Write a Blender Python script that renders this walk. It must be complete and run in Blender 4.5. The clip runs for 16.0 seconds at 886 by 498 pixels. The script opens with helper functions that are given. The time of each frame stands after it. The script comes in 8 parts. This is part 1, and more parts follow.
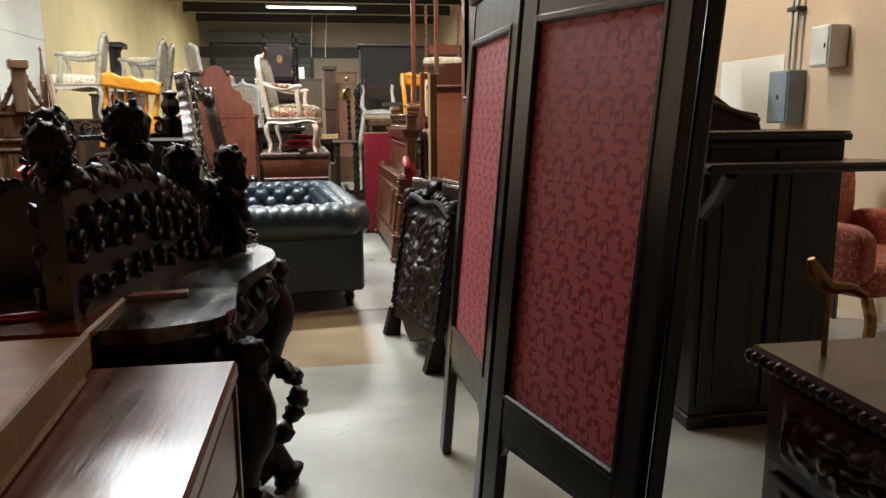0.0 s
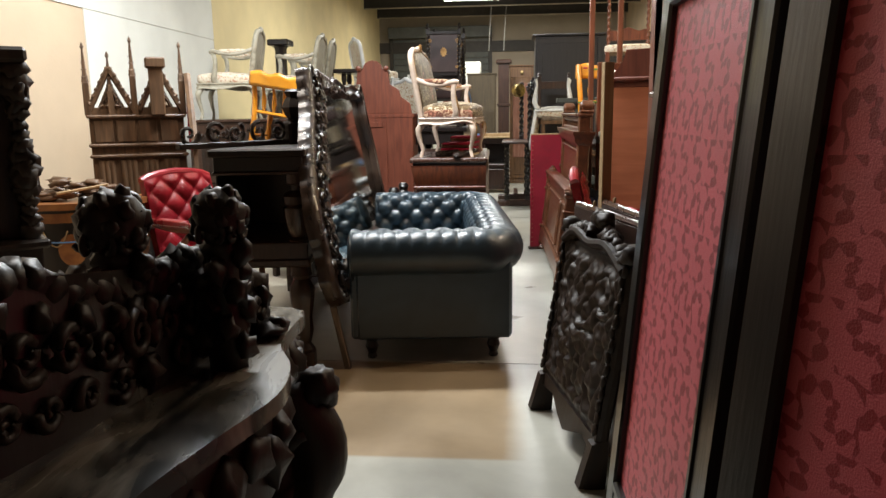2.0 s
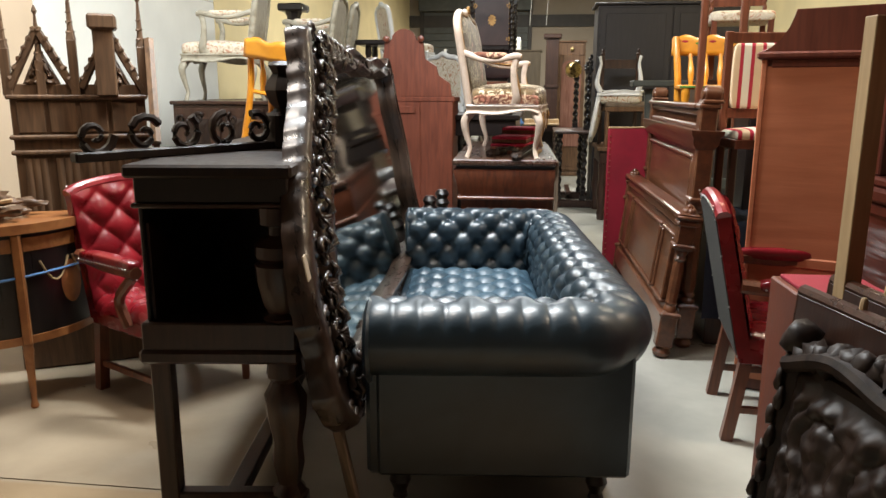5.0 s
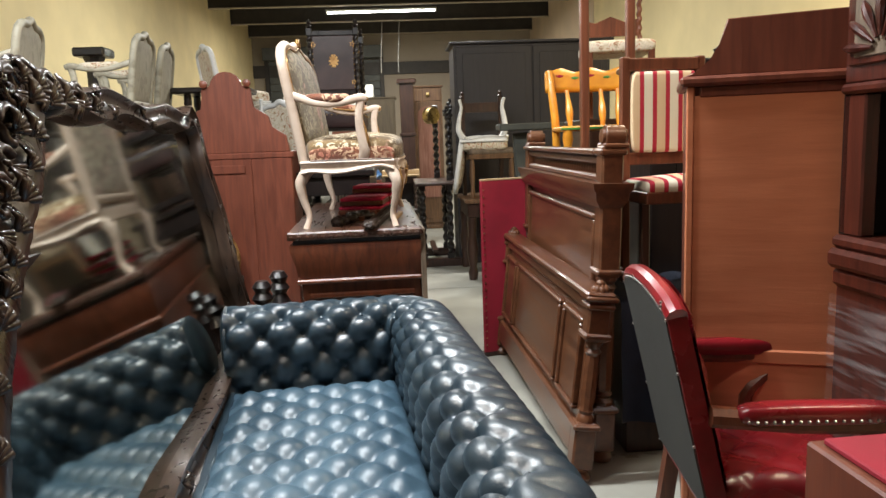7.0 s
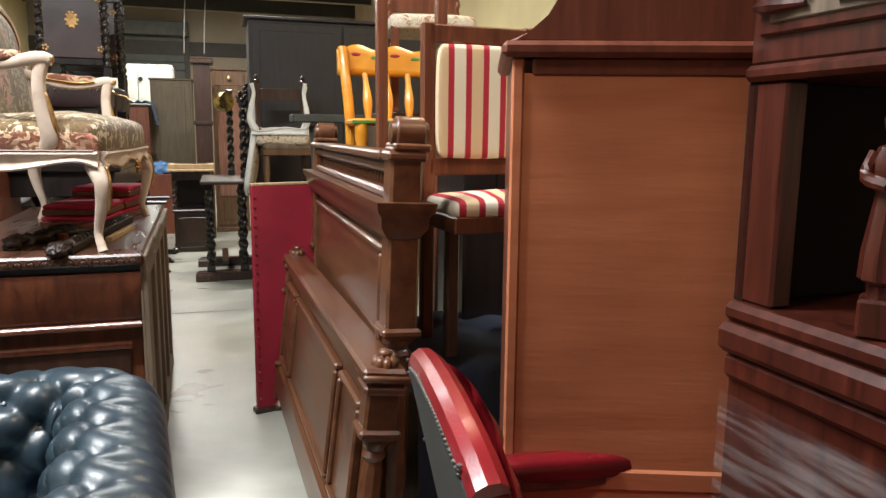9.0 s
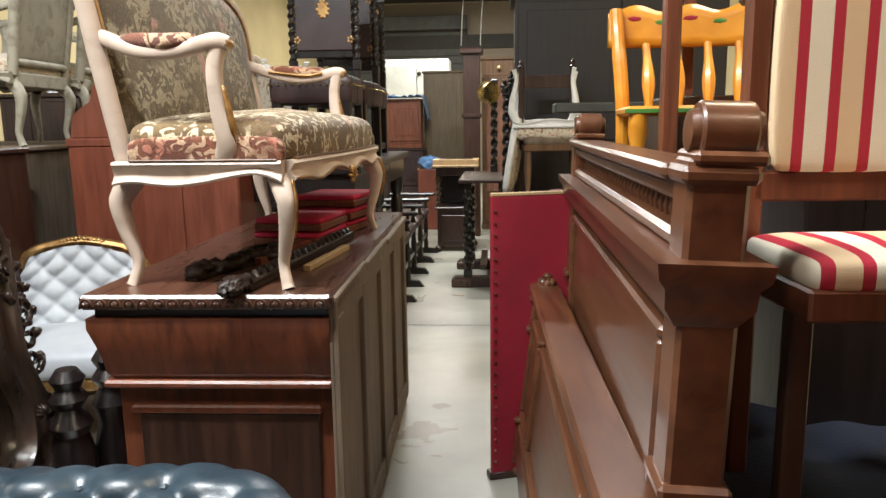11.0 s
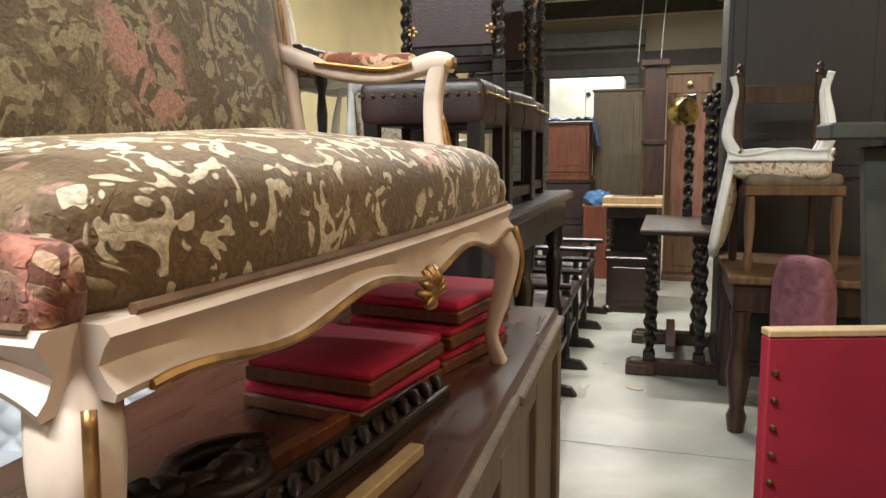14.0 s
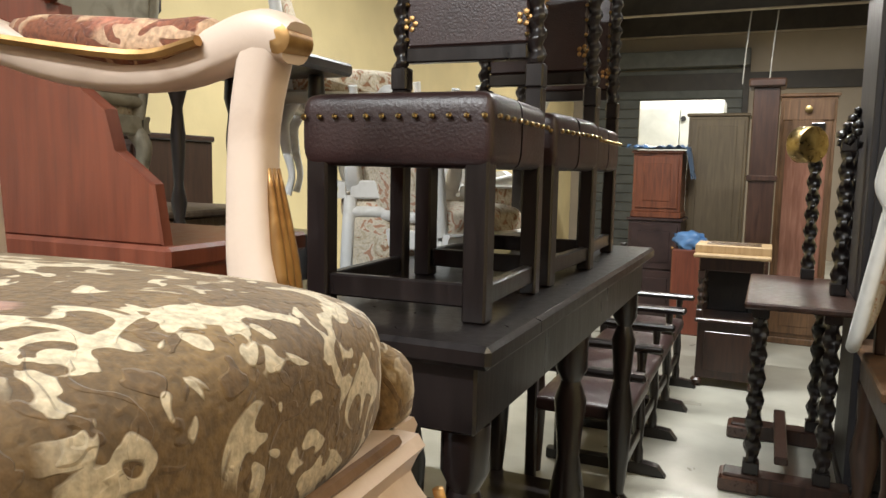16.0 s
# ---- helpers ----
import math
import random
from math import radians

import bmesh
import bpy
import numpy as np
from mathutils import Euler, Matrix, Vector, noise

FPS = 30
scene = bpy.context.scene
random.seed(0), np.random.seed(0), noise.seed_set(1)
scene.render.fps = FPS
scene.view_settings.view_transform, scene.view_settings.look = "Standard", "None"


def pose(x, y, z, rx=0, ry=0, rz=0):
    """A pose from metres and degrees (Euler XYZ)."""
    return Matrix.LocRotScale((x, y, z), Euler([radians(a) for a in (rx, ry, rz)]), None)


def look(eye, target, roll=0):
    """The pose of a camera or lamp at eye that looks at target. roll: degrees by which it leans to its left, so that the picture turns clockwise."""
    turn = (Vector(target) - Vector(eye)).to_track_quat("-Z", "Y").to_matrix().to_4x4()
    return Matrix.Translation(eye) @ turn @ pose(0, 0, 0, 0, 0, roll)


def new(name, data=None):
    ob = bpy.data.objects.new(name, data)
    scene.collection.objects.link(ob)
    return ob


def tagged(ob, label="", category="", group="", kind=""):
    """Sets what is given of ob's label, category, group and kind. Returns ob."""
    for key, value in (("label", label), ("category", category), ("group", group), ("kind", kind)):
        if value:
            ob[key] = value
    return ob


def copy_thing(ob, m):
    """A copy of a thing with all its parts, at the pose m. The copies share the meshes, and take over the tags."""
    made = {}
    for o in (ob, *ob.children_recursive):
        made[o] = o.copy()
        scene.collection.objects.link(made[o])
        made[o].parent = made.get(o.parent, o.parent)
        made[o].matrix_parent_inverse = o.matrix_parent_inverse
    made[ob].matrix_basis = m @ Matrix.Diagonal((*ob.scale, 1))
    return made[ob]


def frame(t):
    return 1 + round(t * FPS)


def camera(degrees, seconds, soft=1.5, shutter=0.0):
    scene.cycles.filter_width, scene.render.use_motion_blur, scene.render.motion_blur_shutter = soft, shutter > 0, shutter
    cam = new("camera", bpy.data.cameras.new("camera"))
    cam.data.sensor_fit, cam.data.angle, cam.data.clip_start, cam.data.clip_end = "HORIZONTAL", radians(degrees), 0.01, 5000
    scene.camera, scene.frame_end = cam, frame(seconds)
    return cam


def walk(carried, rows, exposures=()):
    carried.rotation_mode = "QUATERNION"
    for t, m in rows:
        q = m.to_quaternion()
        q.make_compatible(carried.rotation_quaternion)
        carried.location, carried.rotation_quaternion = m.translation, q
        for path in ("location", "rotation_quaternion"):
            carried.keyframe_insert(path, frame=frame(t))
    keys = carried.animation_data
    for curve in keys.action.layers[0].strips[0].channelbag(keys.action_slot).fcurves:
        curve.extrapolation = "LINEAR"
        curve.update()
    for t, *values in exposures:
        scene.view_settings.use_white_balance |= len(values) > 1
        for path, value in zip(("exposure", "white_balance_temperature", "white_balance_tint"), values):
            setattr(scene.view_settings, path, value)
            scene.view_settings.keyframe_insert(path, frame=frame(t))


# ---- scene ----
cam = camera(62.5, 16.0)
PATH = [
    (0, (1.949, 0.501, 1.306), (2.254, 2.445, 0.949), -0.4),
    (0.5, (2.023, 0.758, 1.319), (2.287, 2.696, 0.899), -1.4),
    (1, (2.05, 1.031, 1.353), (2.269, 2.979, 0.955), -1.2),
    (1.5, (2.15, 1.298, 1.348), (2.242, 3.262, 0.978), -1.6),
    (2, (2.159, 1.59, 1.345), (1.978, 3.548, 0.979), -0.8),
    (2.5, (2.101, 1.897, 1.35), (1.949, 3.852, 0.951), 0.1),
    (3, (2.111, 2.104, 1.355), (1.916, 4.042, 0.901), -1.0),
    (3.5, (2.112, 2.379, 1.362), (1.635, 4.273, 0.929), -3.3),
    (4, (2.079, 2.635, 1.373), (1.682, 4.543, 0.925), 0.4),
    (4.2, (2.01, 2.733, 1.378), (1.747, 4.665, 0.929), 1.3),
    (6.3, (1.771, 3.92, 1.39), (1.518, 5.874, 1.047), -0.5),
    (6.4, (1.786, 3.968, 1.373), (1.556, 5.926, 1.034), 0.6),
    (6.5, (1.795, 4.015, 1.377), (1.578, 5.974, 1.038), 0.2),
    (7, (1.851, 4.267, 1.393), (1.969, 6.241, 1.095), -2.1),
    (7.5, (1.856, 4.537, 1.394), (2.349, 6.45, 1.081), -0.0),
    (8, (1.924, 4.755, 1.385), (2.617, 6.604, 1.07), -0.1),
    (8.2, (1.985, 4.825, 1.385), (2.689, 6.673, 1.091), -0.9),
    (10.3, (2.481, 5.83, 1.37), (2.624, 7.79, 0.997), 1.5),
    (10.5, (2.487, 5.869, 1.391), (2.554, 7.834, 1.023), 0.2),
    (11, (2.403, 6.071, 1.397), (2.245, 8.036, 1.056), -0.8),
    (11.5, (2.307, 6.282, 1.405), (2.136, 8.251, 1.101), 2.8),
    (12, (2.334, 6.531, 1.38), (2.111, 8.498, 1.094), 3.7),
    (12.5, (2.341, 6.784, 1.408), (2.035, 8.742, 1.132), -0.1),
    (13, (2.205, 7.067, 1.407), (1.841, 9.008, 1.092), 3.1),
    (13.5, (2.151, 7.24, 1.408), (1.686, 9.148, 1.029), 3.8),
    (14, (2.216, 7.56, 1.419), (1.627, 9.453, 1.15), -0.5),
    (14.5, (2.206, 7.817, 1.429), (1.578, 9.693, 1.138), -1.7),
    (15, (2.109, 8.088, 1.444), (1.522, 9.976, 1.146), -0.1),
    (15.5, (2.108, 8.348, 1.452), (1.447, 10.218, 1.19), 0.9),
    (16, (2.125, 8.580, 1.500), (1.316, 10.396, 1.281), 1.2),
]
walk(cam, [(t, look(eye, target, roll)) for t, eye, target, roll in PATH])

# ---- light: fluorescent tubes under the ceiling, most of them added out of view ----
world = bpy.data.worlds.new("world")
scene.world = world
world.use_nodes = True
world.node_tree.nodes["Background"].inputs[0].default_value = (0.55, 0.6, 0.7, 1)
world.node_tree.nodes["Background"].inputs[1].default_value = 0.02

# last four are unseen, placed and tuned to brighten the near bays and walls
LAMPS = [(1.7, 19.4, 2.2, 225, (1.0, 0.97, 0.88)), (1.7, 13.2, 2.4, 255, (0.97, 0.98, 0.95)), (0.85, 7.0, 2.2, 300, (0.93, 0.98, 1.0)), (0.5, 5.6, 1.3, 60, (1.0, 0.90, 0.80)),
         (4.4, 5.6, 1.3, 60, (1.0, 0.80, 0.58)), (4.2, 9.0, 1.3, 62, (1.0, 0.86, 0.62))]


# ---- materials ----
def mat(name, c1, c2=None, rough=0.5, metal=0.0, scale=6.0, stretch=(1, 1, 1), bump=0.15, fine=60.0, rvar=0.15, spec=0.5, coat=0.0, mid=(0.35, 0.7), stain=0.3):
    m = bpy.data.materials.new(name)
    m.use_nodes = True
    nt = m.node_tree
    b = nt.nodes["Principled BSDF"]
    c2 = c2 or tuple(v * 0.7 for v in c1)
    tc, mp = nt.nodes.new("ShaderNodeTexCoord"), nt.nodes.new("ShaderNodeMapping")
    mp.inputs["Scale"].default_value = stretch
    nt.links.new(tc.outputs["Object"], mp.inputs["Vector"])
    n1, n2, n3 = (nt.nodes.new("ShaderNodeTexNoise") for _ in range(3))
    for n, s, d in ((n1, scale, 7), (n2, fine, 4), (n3, 1.7, 5)):
        n.inputs["Scale"].default_value, n.inputs["Detail"].default_value = s, d
        nt.links.new((mp if n is not n3 else tc).outputs["Vector" if n is not n3 else "Object"], n.inputs["Vector"])
    n1.inputs["Distortion"].default_value = 0.6
    ramp = nt.nodes.new("ShaderNodeValToRGB")
    ramp.color_ramp.elements[0].position, ramp.color_ramp.elements[1].position = mid
    ramp.color_ramp.elements[0].color, ramp.color_ramp.elements[1].color = (*c2, 1), (*c1, 1)
    nt.links.new(n1.outputs["Fac"], ramp.inputs["Fac"])
    mix = nt.nodes.new("ShaderNodeMix")
    mix.data_type, mix.blend_type = "RGBA", "MULTIPLY"
    r2 = nt.nodes.new("ShaderNodeMapRange")
    r2.inputs[1].default_value, r2.inputs[2].default_value, r2.inputs[3].default_value, r2.inputs[4].default_value = 0.3, 0.7, 1 - stain, 1.0
    nt.links.new(n3.outputs["Fac"], r2.inputs[0])
    mix.inputs["Factor"].default_value = 1.0
    nt.links.new(ramp.outputs["Color"], mix.inputs[6])
    nt.links.new(r2.outputs[0], mix.inputs[7])
    nt.links.new(mix.outputs[2], b.inputs["Base Color"])
    rr = nt.nodes.new("ShaderNodeMapRange")
    rr.inputs[3].default_value, rr.inputs[4].default_value = max(0.05, rough - rvar), min(1, rough + rvar)
    nt.links.new(n1.outputs["Fac"], rr.inputs[0])
    nt.links.new(rr.outputs[0], b.inputs["Roughness"])
    b.inputs["Metallic"].default_value = metal
    b.inputs["Specular IOR Level"].default_value = spec
    b.inputs["Coat Weight"].default_value = coat
    b.inputs["Coat Roughness"].default_value = 0.15
    if bump:
        bp = nt.nodes.new("ShaderNodeBump")
        bp.inputs["Strength"].default_value, bp.inputs["Distance"].default_value = bump, 0.004
        nt.links.new(n2.outputs["Fac"], bp.inputs["Height"])
        nt.links.new(bp.outputs[0], b.inputs["Normal"])
    return m


def wood(name, c1, c2, rough=0.35, axis=2, scale=5.0, coat=0.2, **kw):
    s = [7.0, 7.0, 7.0]
    s[axis] = 0.7
    return mat(name, c1, c2, rough, 0, scale, s, 0.12, 18.0, 0.12, coat=coat, mid=(0.3, 0.72), **kw)


def patterned(name, ground, motif, third, size=9.0, cut=0.5, rough=0.75, sheen=0.3, ring=2.2, rand=0.35, warp=0.35, width=0.24):
    """A woven cloth: scrolls round a lattice of points over a ground."""
    m = mat(name, ground, tuple(v * 0.85 for v in ground), rough, bump=0.35, fine=350.0, stain=0.15)
    nt = m.node_tree
    b = nt.nodes["Principled BSDF"]
    b.inputs["Sheen Weight"].default_value = sheen
    base = b.inputs["Base Color"].links[0].from_socket
    tc = nt.nodes["Texture Coordinate"]
    wn = nt.nodes.new("ShaderNodeTexNoise")
    wn.inputs["Scale"].default_value = size * 0.9
    nt.links.new(tc.outputs["Object"], wn.inputs["Vector"])
    vm = nt.nodes.new("ShaderNodeVectorMath")
    vm.operation = "MULTIPLY_ADD"
    vm.inputs[1].default_value = (warp / size * 3,) * 3
    nt.links.new(wn.outputs["Color"], vm.inputs[0])
    nt.links.new(tc.outputs["Object"], vm.inputs[2])
    vo = nt.nodes.new("ShaderNodeTexVoronoi")
    vo.inputs["Scale"].default_value, vo.inputs["Randomness"].default_value = size, rand
    nt.links.new(vm.outputs[0], vo.inputs["Vector"])
    prev = base
    for k, (colour, lo) in enumerate(((motif, cut), (third, cut + 0.23))):
        mu = nt.nodes.new("ShaderNodeMath")
        mu.operation = "MULTIPLY_ADD"
        mu.inputs[1].default_value, mu.inputs[2].default_value = ring, 0.37 * k
        nt.links.new(vo.outputs["Distance"], mu.inputs[0])
        fr = nt.nodes.new("ShaderNodeMath")
        fr.operation = "FRACT"
        nt.links.new(mu.outputs[0], fr.inputs[0])
        mr = nt.nodes.new("ShaderNodeMath")
        mr.operation = "COMPARE"
        mr.inputs[1].default_value, mr.inputs[2].default_value = lo, width / (1 + k)
        nt.links.new(fr.outputs[0], mr.inputs[0])
        mx = nt.nodes.new("ShaderNodeMix")
        mx.data_type = "RGBA"
        nt.links.new(mr.outputs[0], mx.inputs["Factor"])
        nt.links.new(prev, mx.inputs[6])
        mx.inputs[7].default_value = (*colour, 1)
        prev = mx.outputs[2]
    nt.links.new(prev, b.inputs["Base Color"])
    return m


def calc(nt, op, a, b=None, c=None):
    n = nt.nodes.new("ShaderNodeMath")
    n.operation = op
    for k, v in enumerate((a, b, c)):
        if v is None:
            continue
        if isinstance(v, (int, float)):
            n.inputs[k].default_value = v
        else:
            nt.links.new(v, n.inputs[k])
    return n.outputs[0]


def damask_cloth(name, ground, motif, size):
    """Leaf scrolls woven darker on a ground, in the cloth's own x and z."""
    m = mat(name, ground, tuple(v * 0.86 for v in ground), 0.5, bump=0.3, fine=350.0, stain=0.12)
    nt = m.node_tree
    b = nt.nodes["Principled BSDF"]
    b.inputs["Sheen Weight"].default_value = 0.1
    base = b.inputs["Base Color"].links[0].from_socket
    tc = nt.nodes["Texture Coordinate"]
    sep = nt.nodes.new("ShaderNodeSeparateXYZ")
    wob = nt.nodes.new("ShaderNodeTexNoise")
    wob.inputs["Scale"].default_value, wob.inputs["Detail"].default_value = 9.0, 1.0
    nt.links.new(tc.outputs["Object"], wob.inputs["Vector"])
    nt.links.new(tc.outputs["Object"], sep.inputs[0])
    X = calc(nt, "MULTIPLY_ADD", wob.outputs["Fac"], 0.35, calc(nt, "MULTIPLY", sep.outputs[0], 1 / size))
    Z = calc(nt, "MULTIPLY_ADD", wob.outputs["Fac"], -0.3, calc(nt, "MULTIPLY", sep.outputs[2], 1.12 / size))
    odd = calc(nt, "FLOORED_MODULO", calc(nt, "FLOOR", Z), 2.0)
    hand = calc(nt, "MULTIPLY_ADD", odd, -2.0, 1.0)
    cx = calc(nt, "SUBTRACT", calc(nt, "FRACT", calc(nt, "MULTIPLY_ADD", odd, 0.5, X)), 0.5)
    cz = calc(nt, "SUBTRACT", calc(nt, "FRACT", Z), 0.5)
    r = calc(nt, "SQRT", calc(nt, "ADD", calc(nt, "MULTIPLY", cx, cx), calc(nt, "MULTIPLY", cz, cz)))
    th = calc(nt, "ARCTAN2", cz, cx)
    turn = calc(nt, "MULTIPLY", hand, r)
    arm = calc(nt, "SINE", calc(nt, "MULTIPLY_ADD", turn, 9.0, calc(nt, "MULTIPLY", th, 2.0)))
    lobe = calc(nt, "SINE", calc(nt, "MULTIPLY_ADD", turn, -15.0, calc(nt, "MULTIPLY", th, 5.0)))
    vine = calc(nt, "SUBTRACT", calc(nt, "MULTIPLY_ADD", lobe, 0.42, arm), 0.52)
    bud = calc(nt, "SUBTRACT", calc(nt, "MULTIPLY", r, -9.0), -0.85)
    hit = nt.nodes.new("ShaderNodeMapRange")
    nt.links.new(calc(nt, "MAXIMUM", vine, bud), hit.inputs[0])
    hit.inputs[1].default_value, hit.inputs[2].default_value = -0.06, 0.10
    mx = nt.nodes.new("ShaderNodeMix")
    mx.data_type = "RGBA"
    nt.links.new(hit.outputs[0], mx.inputs["Factor"])
    nt.links.new(base, mx.inputs[6])
    mx.inputs[7].default_value = (*motif, 1)
    nt.links.new(mx.outputs[2], b.inputs["Base Color"])
    return m


def needlework(name, colours, scale=11.0, rough=0.9):
    """Cut velvet flowers: soft edged patches of several yarns."""
    m = mat(name, colours[0], None, rough, bump=0.5, fine=90.0, stain=0.2)
    nt = m.node_tree
    b = nt.nodes["Principled BSDF"]
    b.inputs["Sheen Weight"].default_value = 0.12
    tc = nt.nodes["Texture Coordinate"]
    n = nt.nodes.new("ShaderNodeTexNoise")
    n.inputs["Scale"].default_value, n.inputs["Detail"].default_value, n.inputs["Distortion"].default_value = scale, 3.5, 1.6
    nt.links.new(tc.outputs["Object"], n.inputs["Vector"])
    r = nt.nodes.new("ShaderNodeValToRGB")
    e = r.color_ramp.elements
    while len(e) < 2 * len(colours):
        e.new(0.5)
    for k, c in enumerate(colours):
        lo = 0.30 + 0.40 * k / len(colours)
        e[2 * k].position, e[2 * k + 1].position = lo, lo + 0.40 / len(colours) * 0.75
        e[2 * k].color = e[2 * k + 1].color = (*c, 1)
    nt.links.new(n.outputs["Fac"], r.inputs[0])
    fine = nt.nodes.new("ShaderNodeTexNoise")
    fine.inputs["Scale"].default_value, fine.inputs["Detail"].default_value = 160, 3
    nt.links.new(tc.outputs["Object"], fine.inputs["Vector"])
    mr = nt.nodes.new("ShaderNodeMapRange")
    mr.inputs[1].default_value, mr.inputs[2].default_value, mr.inputs[3].default_value, mr.inputs[4].default_value = 0.3, 0.7, 0.72, 1.1
    nt.links.new(fine.outputs["Fac"], mr.inputs[0])
    mx = nt.nodes.new("ShaderNodeMix")
    mx.data_type, mx.blend_type = "RGBA", "MULTIPLY"
    mx.inputs["Factor"].default_value = 1
    nt.links.new(r.outputs[0], mx.inputs[6])
    nt.links.new(mr.outputs[0], mx.inputs[7])
    nt.links.new(mx.outputs[2], b.inputs["Base Color"])
    bp = b.inputs["Normal"].links[0].from_node
    bp.inputs["Distance"].default_value = 0.006
    nt.links.new(n.outputs["Fac"], bp.inputs["Height"])
    return m


def cut_velvet(name, ground, pile, leaf, flower, scale=17.0, share=0.55):
    """Furnishing velvet: cut pile leaves and flowers standing over a flat ground."""
    m = mat(name, ground, pile, 0.85, bump=0.5, fine=140.0, stain=0.25)
    nt = m.node_tree
    b = nt.nodes["Principled BSDF"]
    b.inputs["Sheen Weight"].default_value = 0.15
    tc = nt.nodes["Texture Coordinate"]
    base = b.inputs["Base Color"].links[0].from_socket

    def field(sc, lo, hi, dist, detail, off=0.0):
        mp, n, r = nt.nodes.new("ShaderNodeMapping"), nt.nodes.new("ShaderNodeTexNoise"), nt.nodes.new("ShaderNodeMapRange")
        mp.inputs["Location"].default_value = (off, off * 1.7, -off)
        nt.links.new(tc.outputs["Object"], mp.inputs["Vector"])
        nt.links.new(mp.outputs["Vector"], n.inputs["Vector"])
        n.inputs["Scale"].default_value, n.inputs["Detail"].default_value, n.inputs["Distortion"].default_value = sc, detail, dist
        nt.links.new(n.outputs["Fac"], r.inputs[0])
        r.inputs[1].default_value, r.inputs[2].default_value = lo, hi
        return r.outputs[0]

    def over(under, colour, mask):
        mx = nt.nodes.new("ShaderNodeMix")
        mx.data_type = "RGBA"
        nt.links.new(mask, mx.inputs["Factor"])
        nt.links.new(under, mx.inputs[6])
        if isinstance(colour, tuple):
            mx.inputs[7].default_value = (*colour, 1)
        else:
            nt.links.new(colour, mx.inputs[7])
        return mx.outputs[2]

    bed = field(scale * 0.34, 0.38, 0.45, 0.8, 1.0, 3.0)
    leaves = calc(nt, "MULTIPLY", field(scale, share, share + 0.025, 1.8, 1.2), bed)
    darks = field(scale * 1.15, 0.57, 0.60, 2.2, 1.0, 7.0)
    bloom = field(scale * 0.34, 0.62, 0.70, 0.4, 1.0, 11.0)
    petals = calc(nt, "MULTIPLY", field(scale * 0.8, 0.46, 0.49, 1.2, 1.0, 5.0), bloom)
    col = over(base, pile, darks)
    col = over(col, leaf, leaves)
    col = over(col, flower, petals)
    fine = field(190.0, 0.3, 0.7, 0.0, 2.0)
    mx = nt.nodes.new("ShaderNodeMix")
    mx.data_type, mx.blend_type = "RGBA", "MULTIPLY"
    mx.inputs["Factor"].default_value = 0.45
    nt.links.new(col, mx.inputs[6])
    nt.links.new(fine, mx.inputs[7])
    nt.links.new(mx.outputs[2], b.inputs["Base Color"])
    h = calc(nt, "ADD", calc(nt, "MAXIMUM", leaves, petals), calc(nt, "MULTIPLY", darks, 0.7))
    h = calc(nt, "MULTIPLY_ADD", fine, 0.25, h)
    bp = b.inputs["Normal"].links[0].from_node
    bp.inputs["Distance"].default_value, bp.inputs["Strength"].default_value = 0.004, 0.45
    nt.links.new(h, bp.inputs["Height"])
    return m


def striped(name, colours, period, axis=0):
    m = mat(name, colours[0], None, 0.8, bump=0.3, fine=400.0, stain=0.12)
    nt = m.node_tree
    b = nt.nodes["Principled BSDF"]
    tc = nt.nodes["Texture Coordinate"]
    sx = nt.nodes.new("ShaderNodeSeparateXYZ")
    nt.links.new(tc.outputs["Object"], sx.inputs[0])
    d = nt.nodes.new("ShaderNodeMath")
    d.operation = "MULTIPLY"
    d.inputs[1].default_value = 1 / period
    nt.links.new(sx.outputs[axis], d.inputs[0])
    f = nt.nodes.new("ShaderNodeMath")
    f.operation = "FRACT"
    nt.links.new(d.outputs[0], f.inputs[0])
    r = nt.nodes.new("ShaderNodeValToRGB")
    r.color_ramp.interpolation = "CONSTANT"
    e = r.color_ramp.elements
    while len(e) < len(colours):
        e.new(0.5)
    for k, c in enumerate(colours):
        e[k].position, e[k].color = k / len(colours), (*c, 1)
    nt.links.new(f.outputs[0], r.inputs[0])
    nt.links.new(r.outputs[0], b.inputs["Base Color"])
    return m


def emitter(name, colour, strength):
    m = bpy.data.materials.new(name)
    m.use_nodes = True
    b = m.node_tree.nodes["Principled BSDF"]
    b.inputs["Emission Color"].default_value, b.inputs["Emission Strength"].default_value = (*colour, 1), strength
    return m


